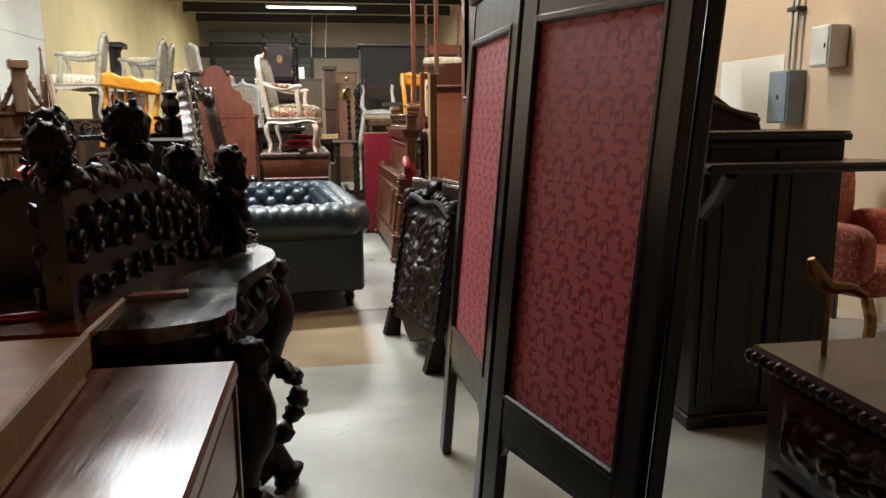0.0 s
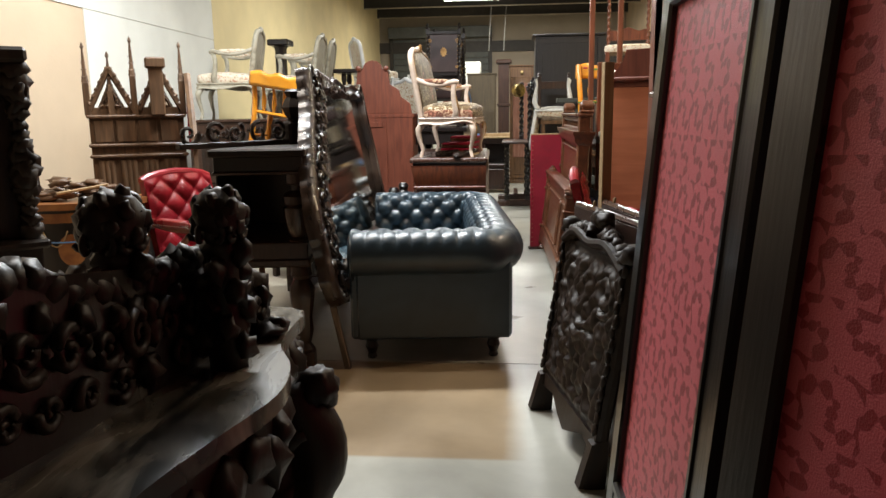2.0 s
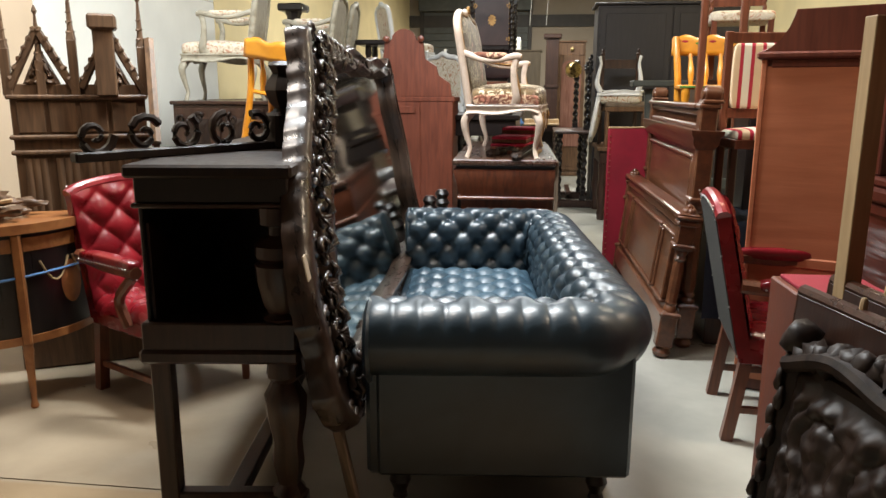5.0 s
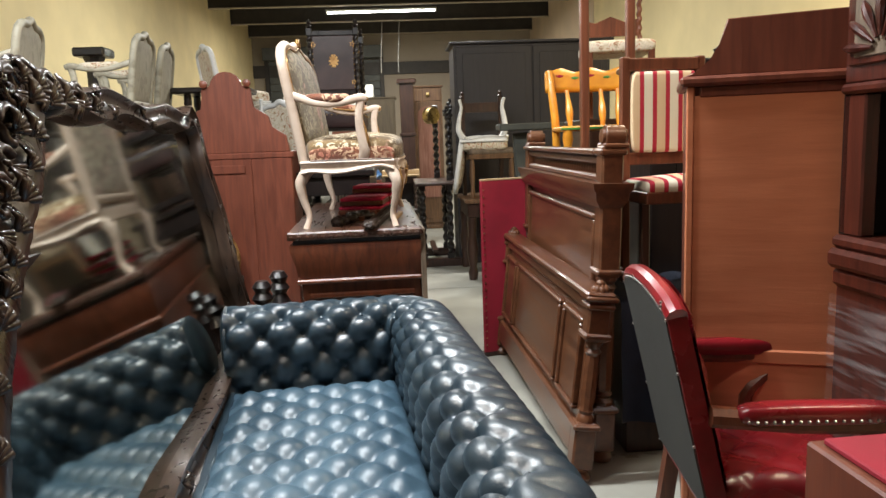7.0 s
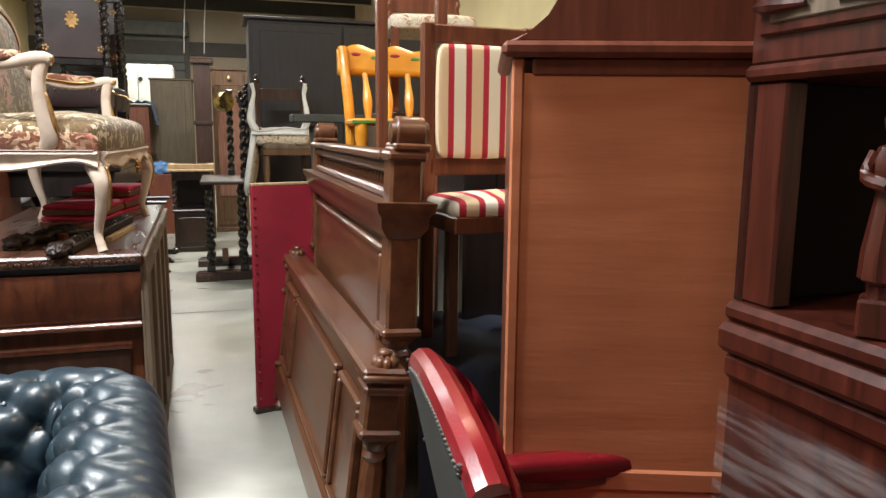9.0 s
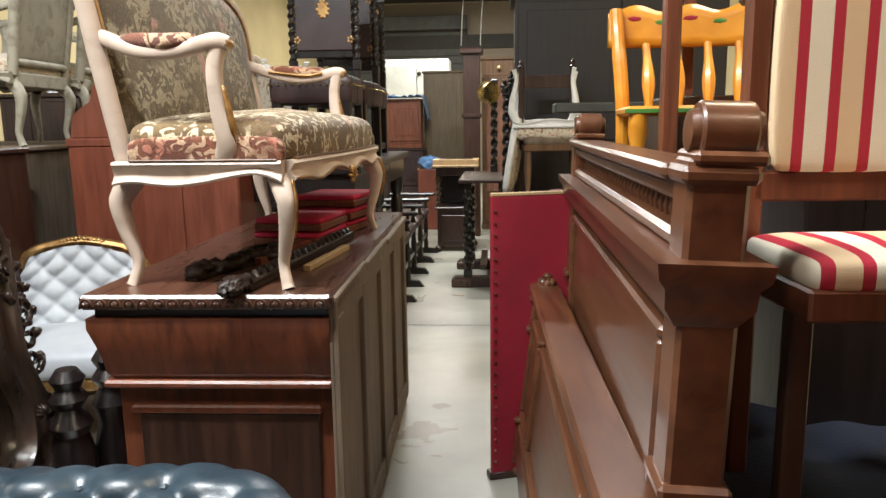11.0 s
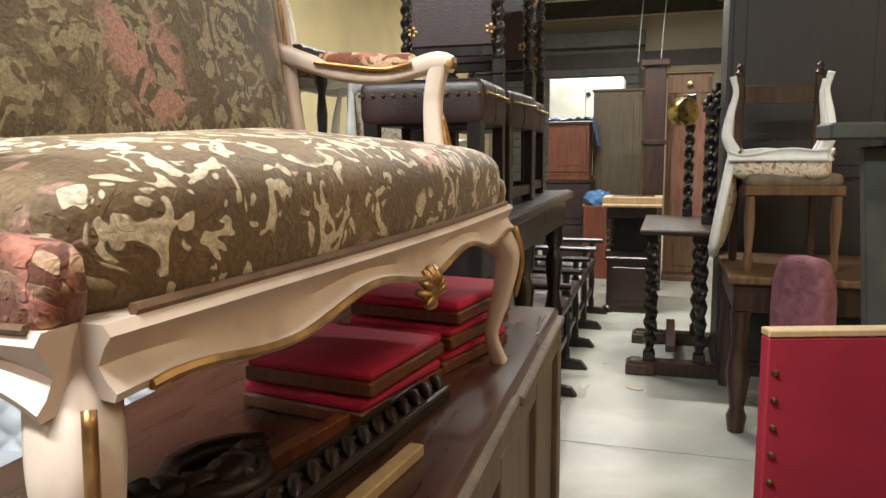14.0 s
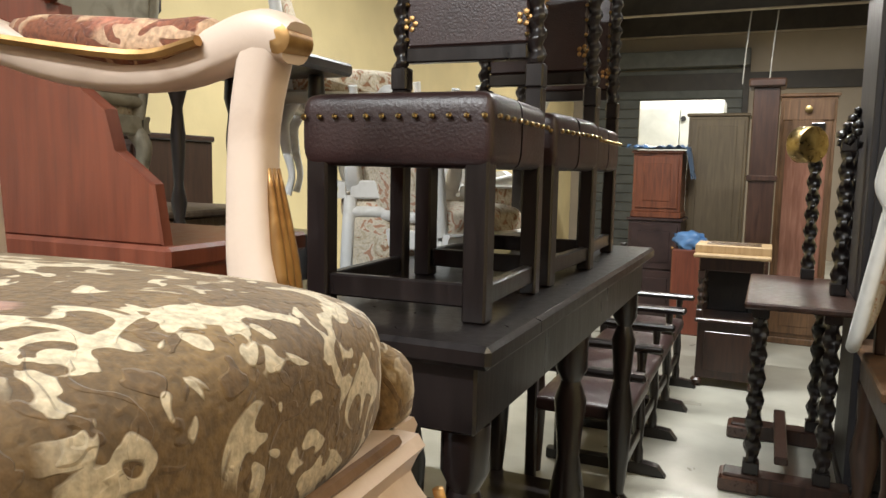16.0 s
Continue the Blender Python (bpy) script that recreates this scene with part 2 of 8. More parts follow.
M = dict(
    black=wood("black_stained_oak", (0.017, 0.011, 0.010), (0.008, 0.006, 0.006), 0.32, coat=0.25),
    ebony=wood("dark_carved_walnut", (0.034, 0.018, 0.011), (0.011, 0.007, 0.006), 0.46, coat=0.0, spec=0.32),
    redoak=wood("red_brown_carved_oak", (0.105, 0.020, 0.010), (0.034, 0.008, 0.005), 0.34, coat=0.15),
    dark=wood("dark_brown_oak", (0.062, 0.027, 0.016), (0.024, 0.011, 0.008), 0.36),
    oak=wood("brown_oak", (0.20, 0.105, 0.05), (0.09, 0.045, 0.022), 0.42),
    gothic=wood("aged_gothic_oak", (0.19, 0.105, 0.052), (0.075, 0.040, 0.021), 0.5, coat=0.05),
    mahogany=wood("red_mahogany", (0.42, 0.095, 0.034), (0.085, 0.016, 0.009), 0.30, axis=1, scale=2.2, coat=0.2),
    mahog_v=wood("mahogany_veneer", (0.21, 0.062, 0.026), (0.09, 0.026, 0.013), 0.38, axis=2, coat=0.1),
    walnut=wood("walnut", (0.105, 0.044, 0.024), (0.045, 0.018, 0.011), 0.3, axis=1, coat=0.35),
    bed=wood("polished_walnut_bed", (0.165, 0.062, 0.026), (0.075, 0.027, 0.013), 0.34, axis=0, scale=3.0, coat=0.25),
    ply=wood("orange_plywood", (0.64, 0.225, 0.105), (0.50, 0.16, 0.072), 0.5, axis=0, scale=3.0, coat=0.05),
    brown=wood("red_brown_board", (0.20, 0.052, 0.025), (0.12, 0.030, 0.016), 0.45, coat=0.1),
    pale=wood("raw_pine", (0.52, 0.36, 0.19), (0.38, 0.25, 0.12), 0.6, coat=0.0),
    honey=wood("honey_oak_box", (0.72, 0.38, 0.17), (0.55, 0.25, 0.10), 0.4, axis=0),
    raw=wood("dusty_raw_wood", (0.215, 0.155, 0.105), (0.11, 0.078, 0.052), 0.7, coat=0.0),
    cream=mat("cream_painted_wood", (0.63, 0.50, 0.405), (0.50, 0.38, 0.295), 0.42, scale=14, mid=(0.25, 0.5)),
    greyp=mat("grey_white_painted_wood", (0.38, 0.35, 0.27), (0.23, 0.205, 0.15), 0.55, scale=16, mid=(0.3, 0.55)),
    white=mat("white_painted_wood", (0.80, 0.80, 0.78), (0.60, 0.59, 0.55), 0.4, scale=14, mid=(0.2, 0.5)),
    gold=mat("worn_gilt", (0.60, 0.36, 0.14), (0.30, 0.16, 0.06), 0.42, 0.85, scale=25),
    brass=mat("aged_brass", (0.62, 0.47, 0.22), (0.3, 0.21, 0.09), 0.3, 1.0, scale=20),
    steel=mat("nickel_nail", (0.55, 0.53, 0.5), None, 0.3, 1.0),
    yellow=mat("yellow_painted_wood", (0.83, 0.36, 0.025), (0.62, 0.22, 0.015), 0.38, scale=8, coat=0.3),
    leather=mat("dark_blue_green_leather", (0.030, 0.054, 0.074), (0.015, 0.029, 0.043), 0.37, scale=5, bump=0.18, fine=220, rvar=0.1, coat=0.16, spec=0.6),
    # same leather, lightened so the seat colour carries its bluish highlights
    seat=mat("seat_leather_with_sheen", (0.072, 0.125, 0.170), (0.036, 0.070, 0.102), 0.40, scale=5, bump=0.15, fine=220, rvar=0.1, coat=0.06, spec=0.5),
    red=mat("oxblood_leather", (0.30, 0.012, 0.018), (0.14, 0.006, 0.010), 0.27, scale=5, bump=0.15, fine=220, coat=0.3),
    brownleather=mat("dark_brown_tooled_leather", (0.050, 0.024, 0.022), (0.024, 0.012, 0.012), 0.38, scale=7, bump=0.3, fine=160),
    blackcloth=mat("dark_grey_backcloth", (0.045, 0.043, 0.036), (0.03, 0.029, 0.026), 0.85, fine=300),
    redpanel=mat("red_baize", (0.36, 0.008, 0.028), (0.27, 0.006, 0.02), 0.75, fine=300, bump=0.3),
    redcush=mat("crimson_velvet", (0.52, 0.012, 0.058), (0.38, 0.008, 0.04), 0.85, fine=300, bump=0.4),
    blue=mat("navy_moving_blanket", (0.018, 0.028, 0.058), (0.010, 0.015, 0.032), 0.9, fine=120, bump=0.6),
    bluebag=mat("light_blue_plastic", (0.16, 0.33, 0.62), (0.08, 0.18, 0.4), 0.3, bump=0.2, fine=12),
    plastic=mat("white_enamel", (0.80, 0.82, 0.78), (0.7, 0.72, 0.68), 0.35, bump=0.02),
    greybox=mat("grey_painted_steel", (0.22, 0.28, 0.32), (0.18, 0.23, 0.27), 0.45, bump=0.05),
    conduit=mat("galvanised_conduit", (0.5, 0.5, 0.48), None, 0.4, 0.7),
    silk=mat("grey_white_silk", (0.62, 0.64, 0.66), (0.5, 0.52, 0.56), 0.55, fine=300),
    fur=mat("dusky_pink_plush", (0.30, 0.11, 0.13), (0.17, 0.055, 0.07), 0.95, scale=20, fine=140, bump=1.0),
    rubber=mat("black_iron", (0.02, 0.02, 0.021), None, 0.5),
    paper=mat("card", (0.68, 0.56, 0.42), (0.6, 0.48, 0.35), 0.8),
    tag=mat("white_card_tag", (0.85, 0.85, 0.82), None, 0.7),
    pink=mat("pink_paper", (0.75, 0.42, 0.42), (0.65, 0.33, 0.34), 0.7),
    hot=mat("hot_pink_cloth", (0.8, 0.03, 0.2), None, 0.8),
    pen=mat("red_lacquer", (0.7, 0.01, 0.02), None, 0.25),
    # pale tone holds the veins, brightened to paint in the top's reflections
    marble=mat("black_marble_and_reflections", (0.36, 0.32, 0.26), (0.016, 0.016, 0.015), 0.25, scale=5, stretch=(3, 1, 1), bump=0.08, fine=20, coat=0.3, mid=(0.36, 0.70)),
    inlay=mat("satinwood_inlay", (0.46, 0.19, 0.06), (0.29, 0.105, 0.036), 0.35, scale=12, coat=0.3),
    damask=damask_cloth("red_damask", (0.72, 0.095, 0.125), (0.33, 0.003, 0.014), 0.085),
    tapestry=cut_velvet("floral_tapestry", (0.275, 0.172, 0.066), (0.150, 0.088, 0.034), (0.64, 0.54, 0.38), (0.56, 0.31, 0.25), 24.0, 0.53),
    tapestry_back=cut_velvet("grey_green_floral_tapestry", (0.225, 0.170, 0.098), (0.125, 0.088, 0.048), (0.33, 0.275, 0.175), (0.46, 0.25, 0.20), 22.0, 0.50),
    tapestry_side=cut_velvet("brown_floral_tapestry", (0.30, 0.095, 0.038), (0.15, 0.042, 0.019), (0.56, 0.36, 0.22), (0.45, 0.16, 0.10), 24.0, 0.50),
    chintz=needlework("flowered_chintz", [(0.2, 0.22, 0.08), (0.55, 0.42, 0.22), (0.6, 0.47, 0.25), (0.45, 0.10, 0.05), (0.7, 0.6, 0.4)], 24.0),
    brocade=patterned("coral_brocade", (0.50, 0.10, 0.065), (0.62, 0.24, 0.16), (0.32, 0.05, 0.04), 16.0, 0.5, 0.7, 0.3),
    rug=needlework("pale_needlework", [(0.30, 0.15, 0.08), (0.50, 0.42, 0.30), (0.60, 0.53, 0.41), (0.64, 0.57, 0.46), (0.45, 0.25, 0.16)], 20.0),
    stripe=striped("red_cream_stripe", [(0.40, 0.014, 0.034), (0.72, 0.66, 0.52), (0.72, 0.66, 0.52), (0.40, 0.014, 0.034), (0.64, 0.47, 0.29), (0.64, 0.47, 0.29)], 0.116, 0),
    # near-black colour stands in for the deep shade inside the buffet niche
    niche=mat("niche_shade_black", (0.014, 0.009, 0.008), (0.008, 0.006, 0.005), 0.8, spec=0.2),
    tube=emitter("lit_tube", (1, 0.98, 0.92), 9.0),
)


# ---- building blocks ----
def part(name, bm, material, parent, label="", angle=35):
    me = bpy.data.meshes.new(name)
    bmesh.ops.recalc_face_normals(bm, faces=bm.faces)
    bm.to_mesh(me)
    bm.free()
    me.materials.append(M[material] if isinstance(material, str) else material)
    me.shade_smooth()
    me.set_sharp_from_angle(angle=radians(angle))
    ob = new(name, me)
    ob.parent = parent
    if label:
        ob["label"] = label
    if "carving" in name or "fragment" in name:
        ob["kind"] = "stuff"
        me.set_sharp_from_angle(angle=radians(100))
    return ob


def again(name, source, parent, m, label=""):
    """The same mesh once more as a part."""
    ob = new(name, source.data)
    ob.parent, ob.matrix_basis = parent, m
    if label:
        ob["label"] = label
    return ob


def thing(name, label, category, x, y, z=0.0, rz=0.0, rx=0.0, ry=0.0, group="", kind=""):
    ob = new(name)
    ob.empty_display_size = 0.1
    ob.matrix_basis = pose(x, y, z, rx, ry, rz)
    return tagged(ob, label, category, group, kind)


def box(bm, a, b, bev=0.004, m=None):
    a, b = Vector(a), Vector(b)
    r = bmesh.ops.create_cube(bm, size=1.0)
    s = b - a
    vs = r["verts"]
    for v in vs:
        v.co = Vector((v.co.x * s.x, v.co.y * s.y, v.co.z * s.z)) + (a + b) / 2
    if bev > 0:
        es = list({e for v in vs for e in v.link_edges})
        w = min(bev, 0.3 * min(abs(c) for c in s))
        r = bmesh.ops.bevel(bm, geom=es, offset=w, segments=1, affect="EDGES")
        vs = list({v for f in r["faces"] for v in f.verts} | {v for v in vs if v.is_valid})
    if m is not None:
        for v in vs:
            v.co = m @ v.co
    return bm


def bx(a, b, bev=0.004, m=None):
    return box(bmesh.new(), a, b, bev, m)


def rings(bm, loops, cap=True, closed=False):
    """Skin a row of equal vertex rings."""
    vs = [[bm.verts.new(p) for p in loop] for loop in loops]
    n = len(vs[0])
    for k in range(len(vs) if closed else len(vs) - 1):
        p, q = vs[k], vs[(k + 1) % len(vs)]
        for i in range(n):
            bm.faces.new((p[i], p[(i + 1) % n], q[(i + 1) % n], q[i]))
    if cap and not closed:
        bm.faces.new(vs[0][::-1])
        bm.faces.new(vs[-1])
    return bm


def lathe(bm, profile, at=(0, 0, 0), n=14, twist=0.0, lobes=0, depth=0.0, m=None):
    """Turned work: rows of (radius, z). lobes and twist cut flutes or a barley twist."""
    x, y, z = at
    loops = []
    for r, h in profile:
        loops.append([])
        for i in range(n):
            a = 2 * math.pi * i / n
            rr = r * (1 + (depth * math.cos(lobes * a - twist * h) if lobes else 0))
            p = Vector((x + rr * math.cos(a), y + rr * math.sin(a), z + h))
            loops[-1].append(m @ p if m is not None else p)
    return rings(bm, loops)


def tube(bm, pts, radii, n=8, square=False, flat=1.0):
    """A limb swept along points; radii one or one for each point; flat squeezes it sideways."""
    pts = [Vector(p) for p in pts]
    if not hasattr(radii, "__len__"):
        radii = [radii] * len(pts)
    up = Vector((0, 0, 1)) if abs((pts[-1] - pts[0]).normalized().z) < 0.9 else Vector((1, 0, 0))
    loops = []
    for k, p in enumerate(pts):
        d = (pts[min(k + 1, len(pts) - 1)] - pts[max(k - 1, 0)]).normalized()
        s = d.cross(up)
        s = s.normalized() if s.length > 1e-5 else Vector((1, 0, 0))
        u = s.cross(d).normalized()
        loop = []
        for i in range(n):
            a = 2 * math.pi * (i + (0.5 if square else 0)) / n
            c, q = math.cos(a), math.sin(a)
            if square:
                f = 1 / max(abs(c), abs(q)) * 0.92 + 0.06
                c, q = c * f, q * f
            loop.append(p + radii[k] * (c * s * flat + q * u))
        loops.append(loop)
    return rings(bm, loops)


def spline(points, steps=6):
    """Catmull-Rom through the points (any number of coordinates)."""
    P = [np.array(p, float) for p in points]
    P = [2 * P[0] - P[1]] + P + [2 * P[-1] - P[-2]]
    out = []
    for k in range(1, len(P) - 2):
        for s in range(steps):
            t = s / steps
            a, b, c, d = P[k - 1 : k + 3]
            out.append(0.5 * (2 * b + (c - a) * t + (2 * a - 5 * b + 4 * c - d) * t * t + (3 * b - a - 3 * c + d) * t**3))
    out.append(P[-2])
    return out


def prism(bm, outline, d0, d1, plane="xz", m=None, bev=0.0):
    """A board cut to an outline. plane xz: thickness along y; yz: along x; xy: along z."""
    put = {"xz": lambda u, v, d: (u, d, v), "yz": lambda u, v, d: (d, u, v), "xy": lambda u, v, d: (u, v, d)}[plane]
    loops = [[Vector(put(u, v, d)) for u, v in outline] for d in (d0, d1)]
    if m is not None:
        loops = [[m @ p for p in loop] for loop in loops]
    vs = [[bm.verts.new(p) for p in loop] for loop in loops]
    n = len(outline)
    for i in range(n):
        bm.faces.new((vs[0][i], vs[0][(i + 1) % n], vs[1][(i + 1) % n], vs[1][i]))
    fs = [bm.faces.new(vs[0][::-1]), bm.faces.new(vs[1])]
    if bev:
        bmesh.ops.bevel(bm, geom=[e for f in fs for e in f.edges], offset=bev, segments=1, affect="EDGES")
    bmesh.ops.triangulate(bm, faces=[f for f in bm.faces if len(f.verts) > 6])
    return bm


def skin(bm, f, nu, nv):
    """A surface f(u, v), u and v from 0 to 1."""
    vs = [[bm.verts.new(f(i / nu, j / nv)) for j in range(nv + 1)] for i in range(nu + 1)]
    for i in range(nu):
        for j in range(nv):
            bm.faces.new((vs[i][j], vs[i + 1][j], vs[i + 1][j + 1], vs[i][j + 1]))
    return bm


def blob(bm, at, r, seed=0, rough=0.35, stretch=(1, 1, 1), sub=2, freq=2.2):
    """A lump of carving."""
    g = bmesh.ops.create_icosphere(bm, subdivisions=sub, radius=1.0)
    off = Vector((seed * 7.3, seed * 3.1, seed * 1.7))
    for v in g["verts"]:
        d = v.co.normalized()
        k = 1 + rough * noise.noise(d * freq + off) + rough * 0.5 * noise.noise(d * freq * 2.6 + off)
        v.co = Vector(at) + Vector((d.x * stretch[0], d.y * stretch[1], d.z * stretch[2])) * r * k
    return bm


def scroll(bm, at, size, r, turns=1.3, plane="xz", flip=1, start=0.0, n=6):
    """A carved volute."""
    pts, rad = [], []
    for k in range(int(12 * turns) + 1):
        a = start + flip * 2 * math.pi * k / 12
        q = size * (1 - k / (12 * turns + 2))
        u, v = q * math.cos(a), q * math.sin(a)
        pts.append(Vector(at) + Vector({"xz": (u, 0, v), "yz": (0, u, v), "xy": (u, v, 0)}[plane]))
        rad.append(r * (1 - 0.55 * k / (12 * turns + 2)))
    return tube(bm, pts, rad, n)


def bm_at(bm, m):
    bm.transform(m)
    return bm


def cushion(bm, a, b, puff=0.03, n=14, lip=0.35, fn=None):
    """A stuffed pad between two corners, domed on top."""
    a, b = Vector(a), Vector(b)
    c, h = (a + b) / 2, (b - a) / 2

    def f(u, v):
        lat, lon = math.pi * (v - 0.5), 2 * math.pi * u
        e = lambda w, p: math.copysign(abs(w) ** p, w)
        x, y, z = e(math.cos(lat), lip) * e(math.cos(lon), lip), e(math.cos(lat), lip) * e(math.sin(lon), lip), e(math.sin(lat), 0.55)
        p = Vector((c.x + h.x * x, c.y + h.y * y, c.z + h.z * z))
        if z > 0:
            p.z += puff * (1 - x * x) * (1 - y * y)
        return fn(p) if fn else p

    return skin(bm, f, n * 3, n)


def tuft(u, v, s):
    """Diamond buttoning: height of the stuffing between pleats, 0 at the buttons."""
    p, q = (u + v) / s, (u - v) / s
    return (abs(math.sin(math.pi * p)) * abs(math.sin(math.pi * q))) ** 0.45


def dimple(u, v, s):
    """1 at the buttons of the same net, falling off within a few centimetres."""
    a, b = 2 * u / s, 2 * v / s
    near = min((a - i) ** 2 + (b - j) ** 2 for i in (math.floor(a), math.floor(a) + 1) for j in (math.floor(b), math.floor(b) + 1) if (i + j) % 2 == 0)
    return math.exp(-near * (s / 2 / 0.026) ** 2)


def relief(bm, w, h, depth, seed, nu=60, nv=60, freq=9.0, border=0.05, to=None, shape=None):
    """A carved field w by h: leaf scrolls as a raised net, falling away to the rim."""
    off = Vector((seed * 11.3, seed * 5.7, 0))

    def f(u, v):
        x, z = (u - 0.5) * w, v * h
        p = Vector((x * freq, z * freq, 0)) + off
        d = noise.noise(p * 0.5) * 2.4
        k = abs(math.sin(3.1 * (d + noise.noise(p * 1.1 + off)))) ** 0.7 * 0.6 + 0.5 * abs(noise.noise(p * 1.9)) + 0.25 * noise.noise(p * 4)
        e = min(1, min(u, 1 - u) * w / border, min(v, 1 - v) * h / border)
        y = -depth * max(0.0, k) * e
        if shape:
            y += shape(u, v)
        return to(x, y, z) if to else Vector((x, y, z))

    return skin(bm, f, nu, nv)


def nails(thing_, pts, r=0.006, material="brass", name="nail"):
    """Domed nail heads, one part each, on one mesh."""
    first = None
    for p in pts:
        if first is None:
            first = part(name, blob(bmesh.new(), (0, 0, 0), r, 0, 0, (1, 1, 1), 1), material, thing_)
            first.location = p
        else:
            again(name, first, thing_, Matrix.Translation(p))


def along(a, b, n):
    return [tuple(np.array(a) + (np.array(b) - np.array(a)) * k / max(1, n - 1)) for k in range(n)]


def structure(name, bm, material, label="", category=""):
    ob = part(name, bm, material, None)
    return tagged(ob, label, category, kind="structure")


# ---- the hall ----
X0, X1, Y0, Y1, ZC = -1.6, 5.4, -3.0, 23.2, 4.45


def floor_material():
    m = mat("worn_concrete", (0.55, 0.54, 0.47), (0.38, 0.365, 0.31), 0.32, scale=1.6, bump=0.1, fine=30, rvar=0.16, stain=0.35)
    nt = m.node_tree
    b = nt.nodes["Principled BSDF"]
    base = b.inputs["Base Color"].links[0].from_socket
    tc = nt.nodes["Texture Coordinate"]
    sx = nt.nodes.new("ShaderNodeSeparateXYZ")
    wob = nt.nodes.new("ShaderNodeTexNoise")
    wob.inputs["Scale"].default_value = 3.0
    nt.links.new(tc.outputs["Object"], wob.inputs["Vector"])
    nt.links.new(tc.outputs["Object"], sx.inputs[0])

    def step(src, at, soft, jitter=0.0):
        r = nt.nodes.new("ShaderNodeMapRange")
        r.inputs[1].default_value, r.inputs[2].default_value = at - soft, at + soft
        if jitter:
            a = nt.nodes.new("ShaderNodeMath")
            a.operation = "MULTIPLY_ADD"
            a.inputs[1].default_value, a.inputs[2].default_value = jitter, 0
            nt.links.new(wob.outputs["Fac"], a.inputs[0])
            s = nt.nodes.new("ShaderNodeMath")
            nt.links.new(src, s.inputs[0])
            nt.links.new(a.outputs[0], s.inputs[1])
            src = s.outputs[0]
        nt.links.new(src, r.inputs[0])
        return r.outputs[0]

    def times(p, q):
        n = nt.nodes.new("ShaderNodeMath")
        n.operation = "MULTIPLY"
        nt.links.new(p, n.inputs[0])
        nt.links.new(q, n.inputs[1])
        return n.outputs[0]

    def flip(p):
        n = nt.nodes.new("ShaderNodeMath")
        n.operation = "SUBTRACT"
        n.inputs[0].default_value = 1
        nt.links.new(p, n.inputs[1])
        return n.outputs[0]

    # brown tint: a sharp-edged band, and a softer stretch on the left
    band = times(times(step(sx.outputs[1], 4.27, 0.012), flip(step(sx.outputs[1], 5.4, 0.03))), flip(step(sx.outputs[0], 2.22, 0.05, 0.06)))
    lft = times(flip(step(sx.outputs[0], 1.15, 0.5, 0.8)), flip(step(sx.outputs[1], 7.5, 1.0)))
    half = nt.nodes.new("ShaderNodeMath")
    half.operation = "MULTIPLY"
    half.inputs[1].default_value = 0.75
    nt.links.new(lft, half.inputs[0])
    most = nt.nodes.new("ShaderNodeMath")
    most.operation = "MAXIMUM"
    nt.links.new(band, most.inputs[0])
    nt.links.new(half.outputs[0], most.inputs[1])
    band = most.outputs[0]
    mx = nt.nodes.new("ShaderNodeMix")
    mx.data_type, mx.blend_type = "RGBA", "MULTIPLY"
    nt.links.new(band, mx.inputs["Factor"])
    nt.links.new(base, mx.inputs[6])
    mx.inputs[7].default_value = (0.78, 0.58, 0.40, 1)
    nt.links.new(mx.outputs[2], b.inputs["Base Color"])
    return m


def wall_material(name, c):
    return mat(name, c, tuple(v * 0.9 for v in c), 0.75, scale=1.2, bump=0.25, fine=40, stain=0.12)


slab = []
for k, (ya, yb) in enumerate(((Y0 - 0.2, 5.392), (5.4, 11.0), (11.008, 17.0), (17.008, Y1 + 0.2))):
    slab.append(((X0 - 0.2, ya, -0.2), (X1 + 0.2, yb, 0.0)))
bm = bmesh.new()
for a, b in slab:
    box(bm, a, b, 0.0)
box(bm, (X0 - 0.2, Y0 - 0.2, -0.3), (X1 + 0.2, Y1 + 0.2, -0.205), 0)
structure("floor", bm, floor_material(), "worn grey concrete floor with brown patches", "floor")
M["wall_y"] = wall_material("yellow_wall_paint", (0.80, 0.66, 0.36))
M["wall_p"] = wall_material("peach_wall_paint", (0.61, 0.475, 0.335))
M["wall_w"] = wall_material("white_wall_board", (0.80, 0.80, 0.74))
M["wall_g"] = wall_material("grey_brown_wall", (0.34, 0.29, 0.23))
structure("wall_left", bx((X0 - 0.2, Y0 - 0.2, 0), (X0, Y1 + 0.2, ZC + 0.3), 0), "wall_p", "peach painted plaster side wall", "wall")
structure("wall_right", bx((X1, Y0 - 0.2, 0), (X1 + 0.2, Y1 + 0.2, ZC + 0.3), 0), "wall_y", "yellow painted plaster side wall", "wall")
structure("wall_back", bx((X0, Y1, 0), (X1, Y1 + 0.2, ZC + 0.3), 0), "wall_g", "dim grey brown end wall", "wall")
structure("wall_front", bx((X0, Y0 - 0.2, 0), (X1, Y0, ZC + 0.3), 0), "wall_p", "peach painted end wall", "wall")
M["ceil"] = mat("dark_roof_boards", (0.10, 0.085, 0.07), (0.06, 0.05, 0.042), 0.8)
structure("ceiling", bx((X0 - 0.2, Y0 - 0.2, ZC), (X1 + 0.2, Y1 + 0.2, ZC + 0.15), 0), "ceil", "dark boarded warehouse ceiling", "ceiling")
M["beam"] = mat("dark_steel_joist", (0.05, 0.043, 0.038), (0.03, 0.026, 0.023), 0.6)
M["flange"] = mat("dusty_flange", (0.42, 0.37, 0.29), (0.3, 0.26, 0.2), 0.7)
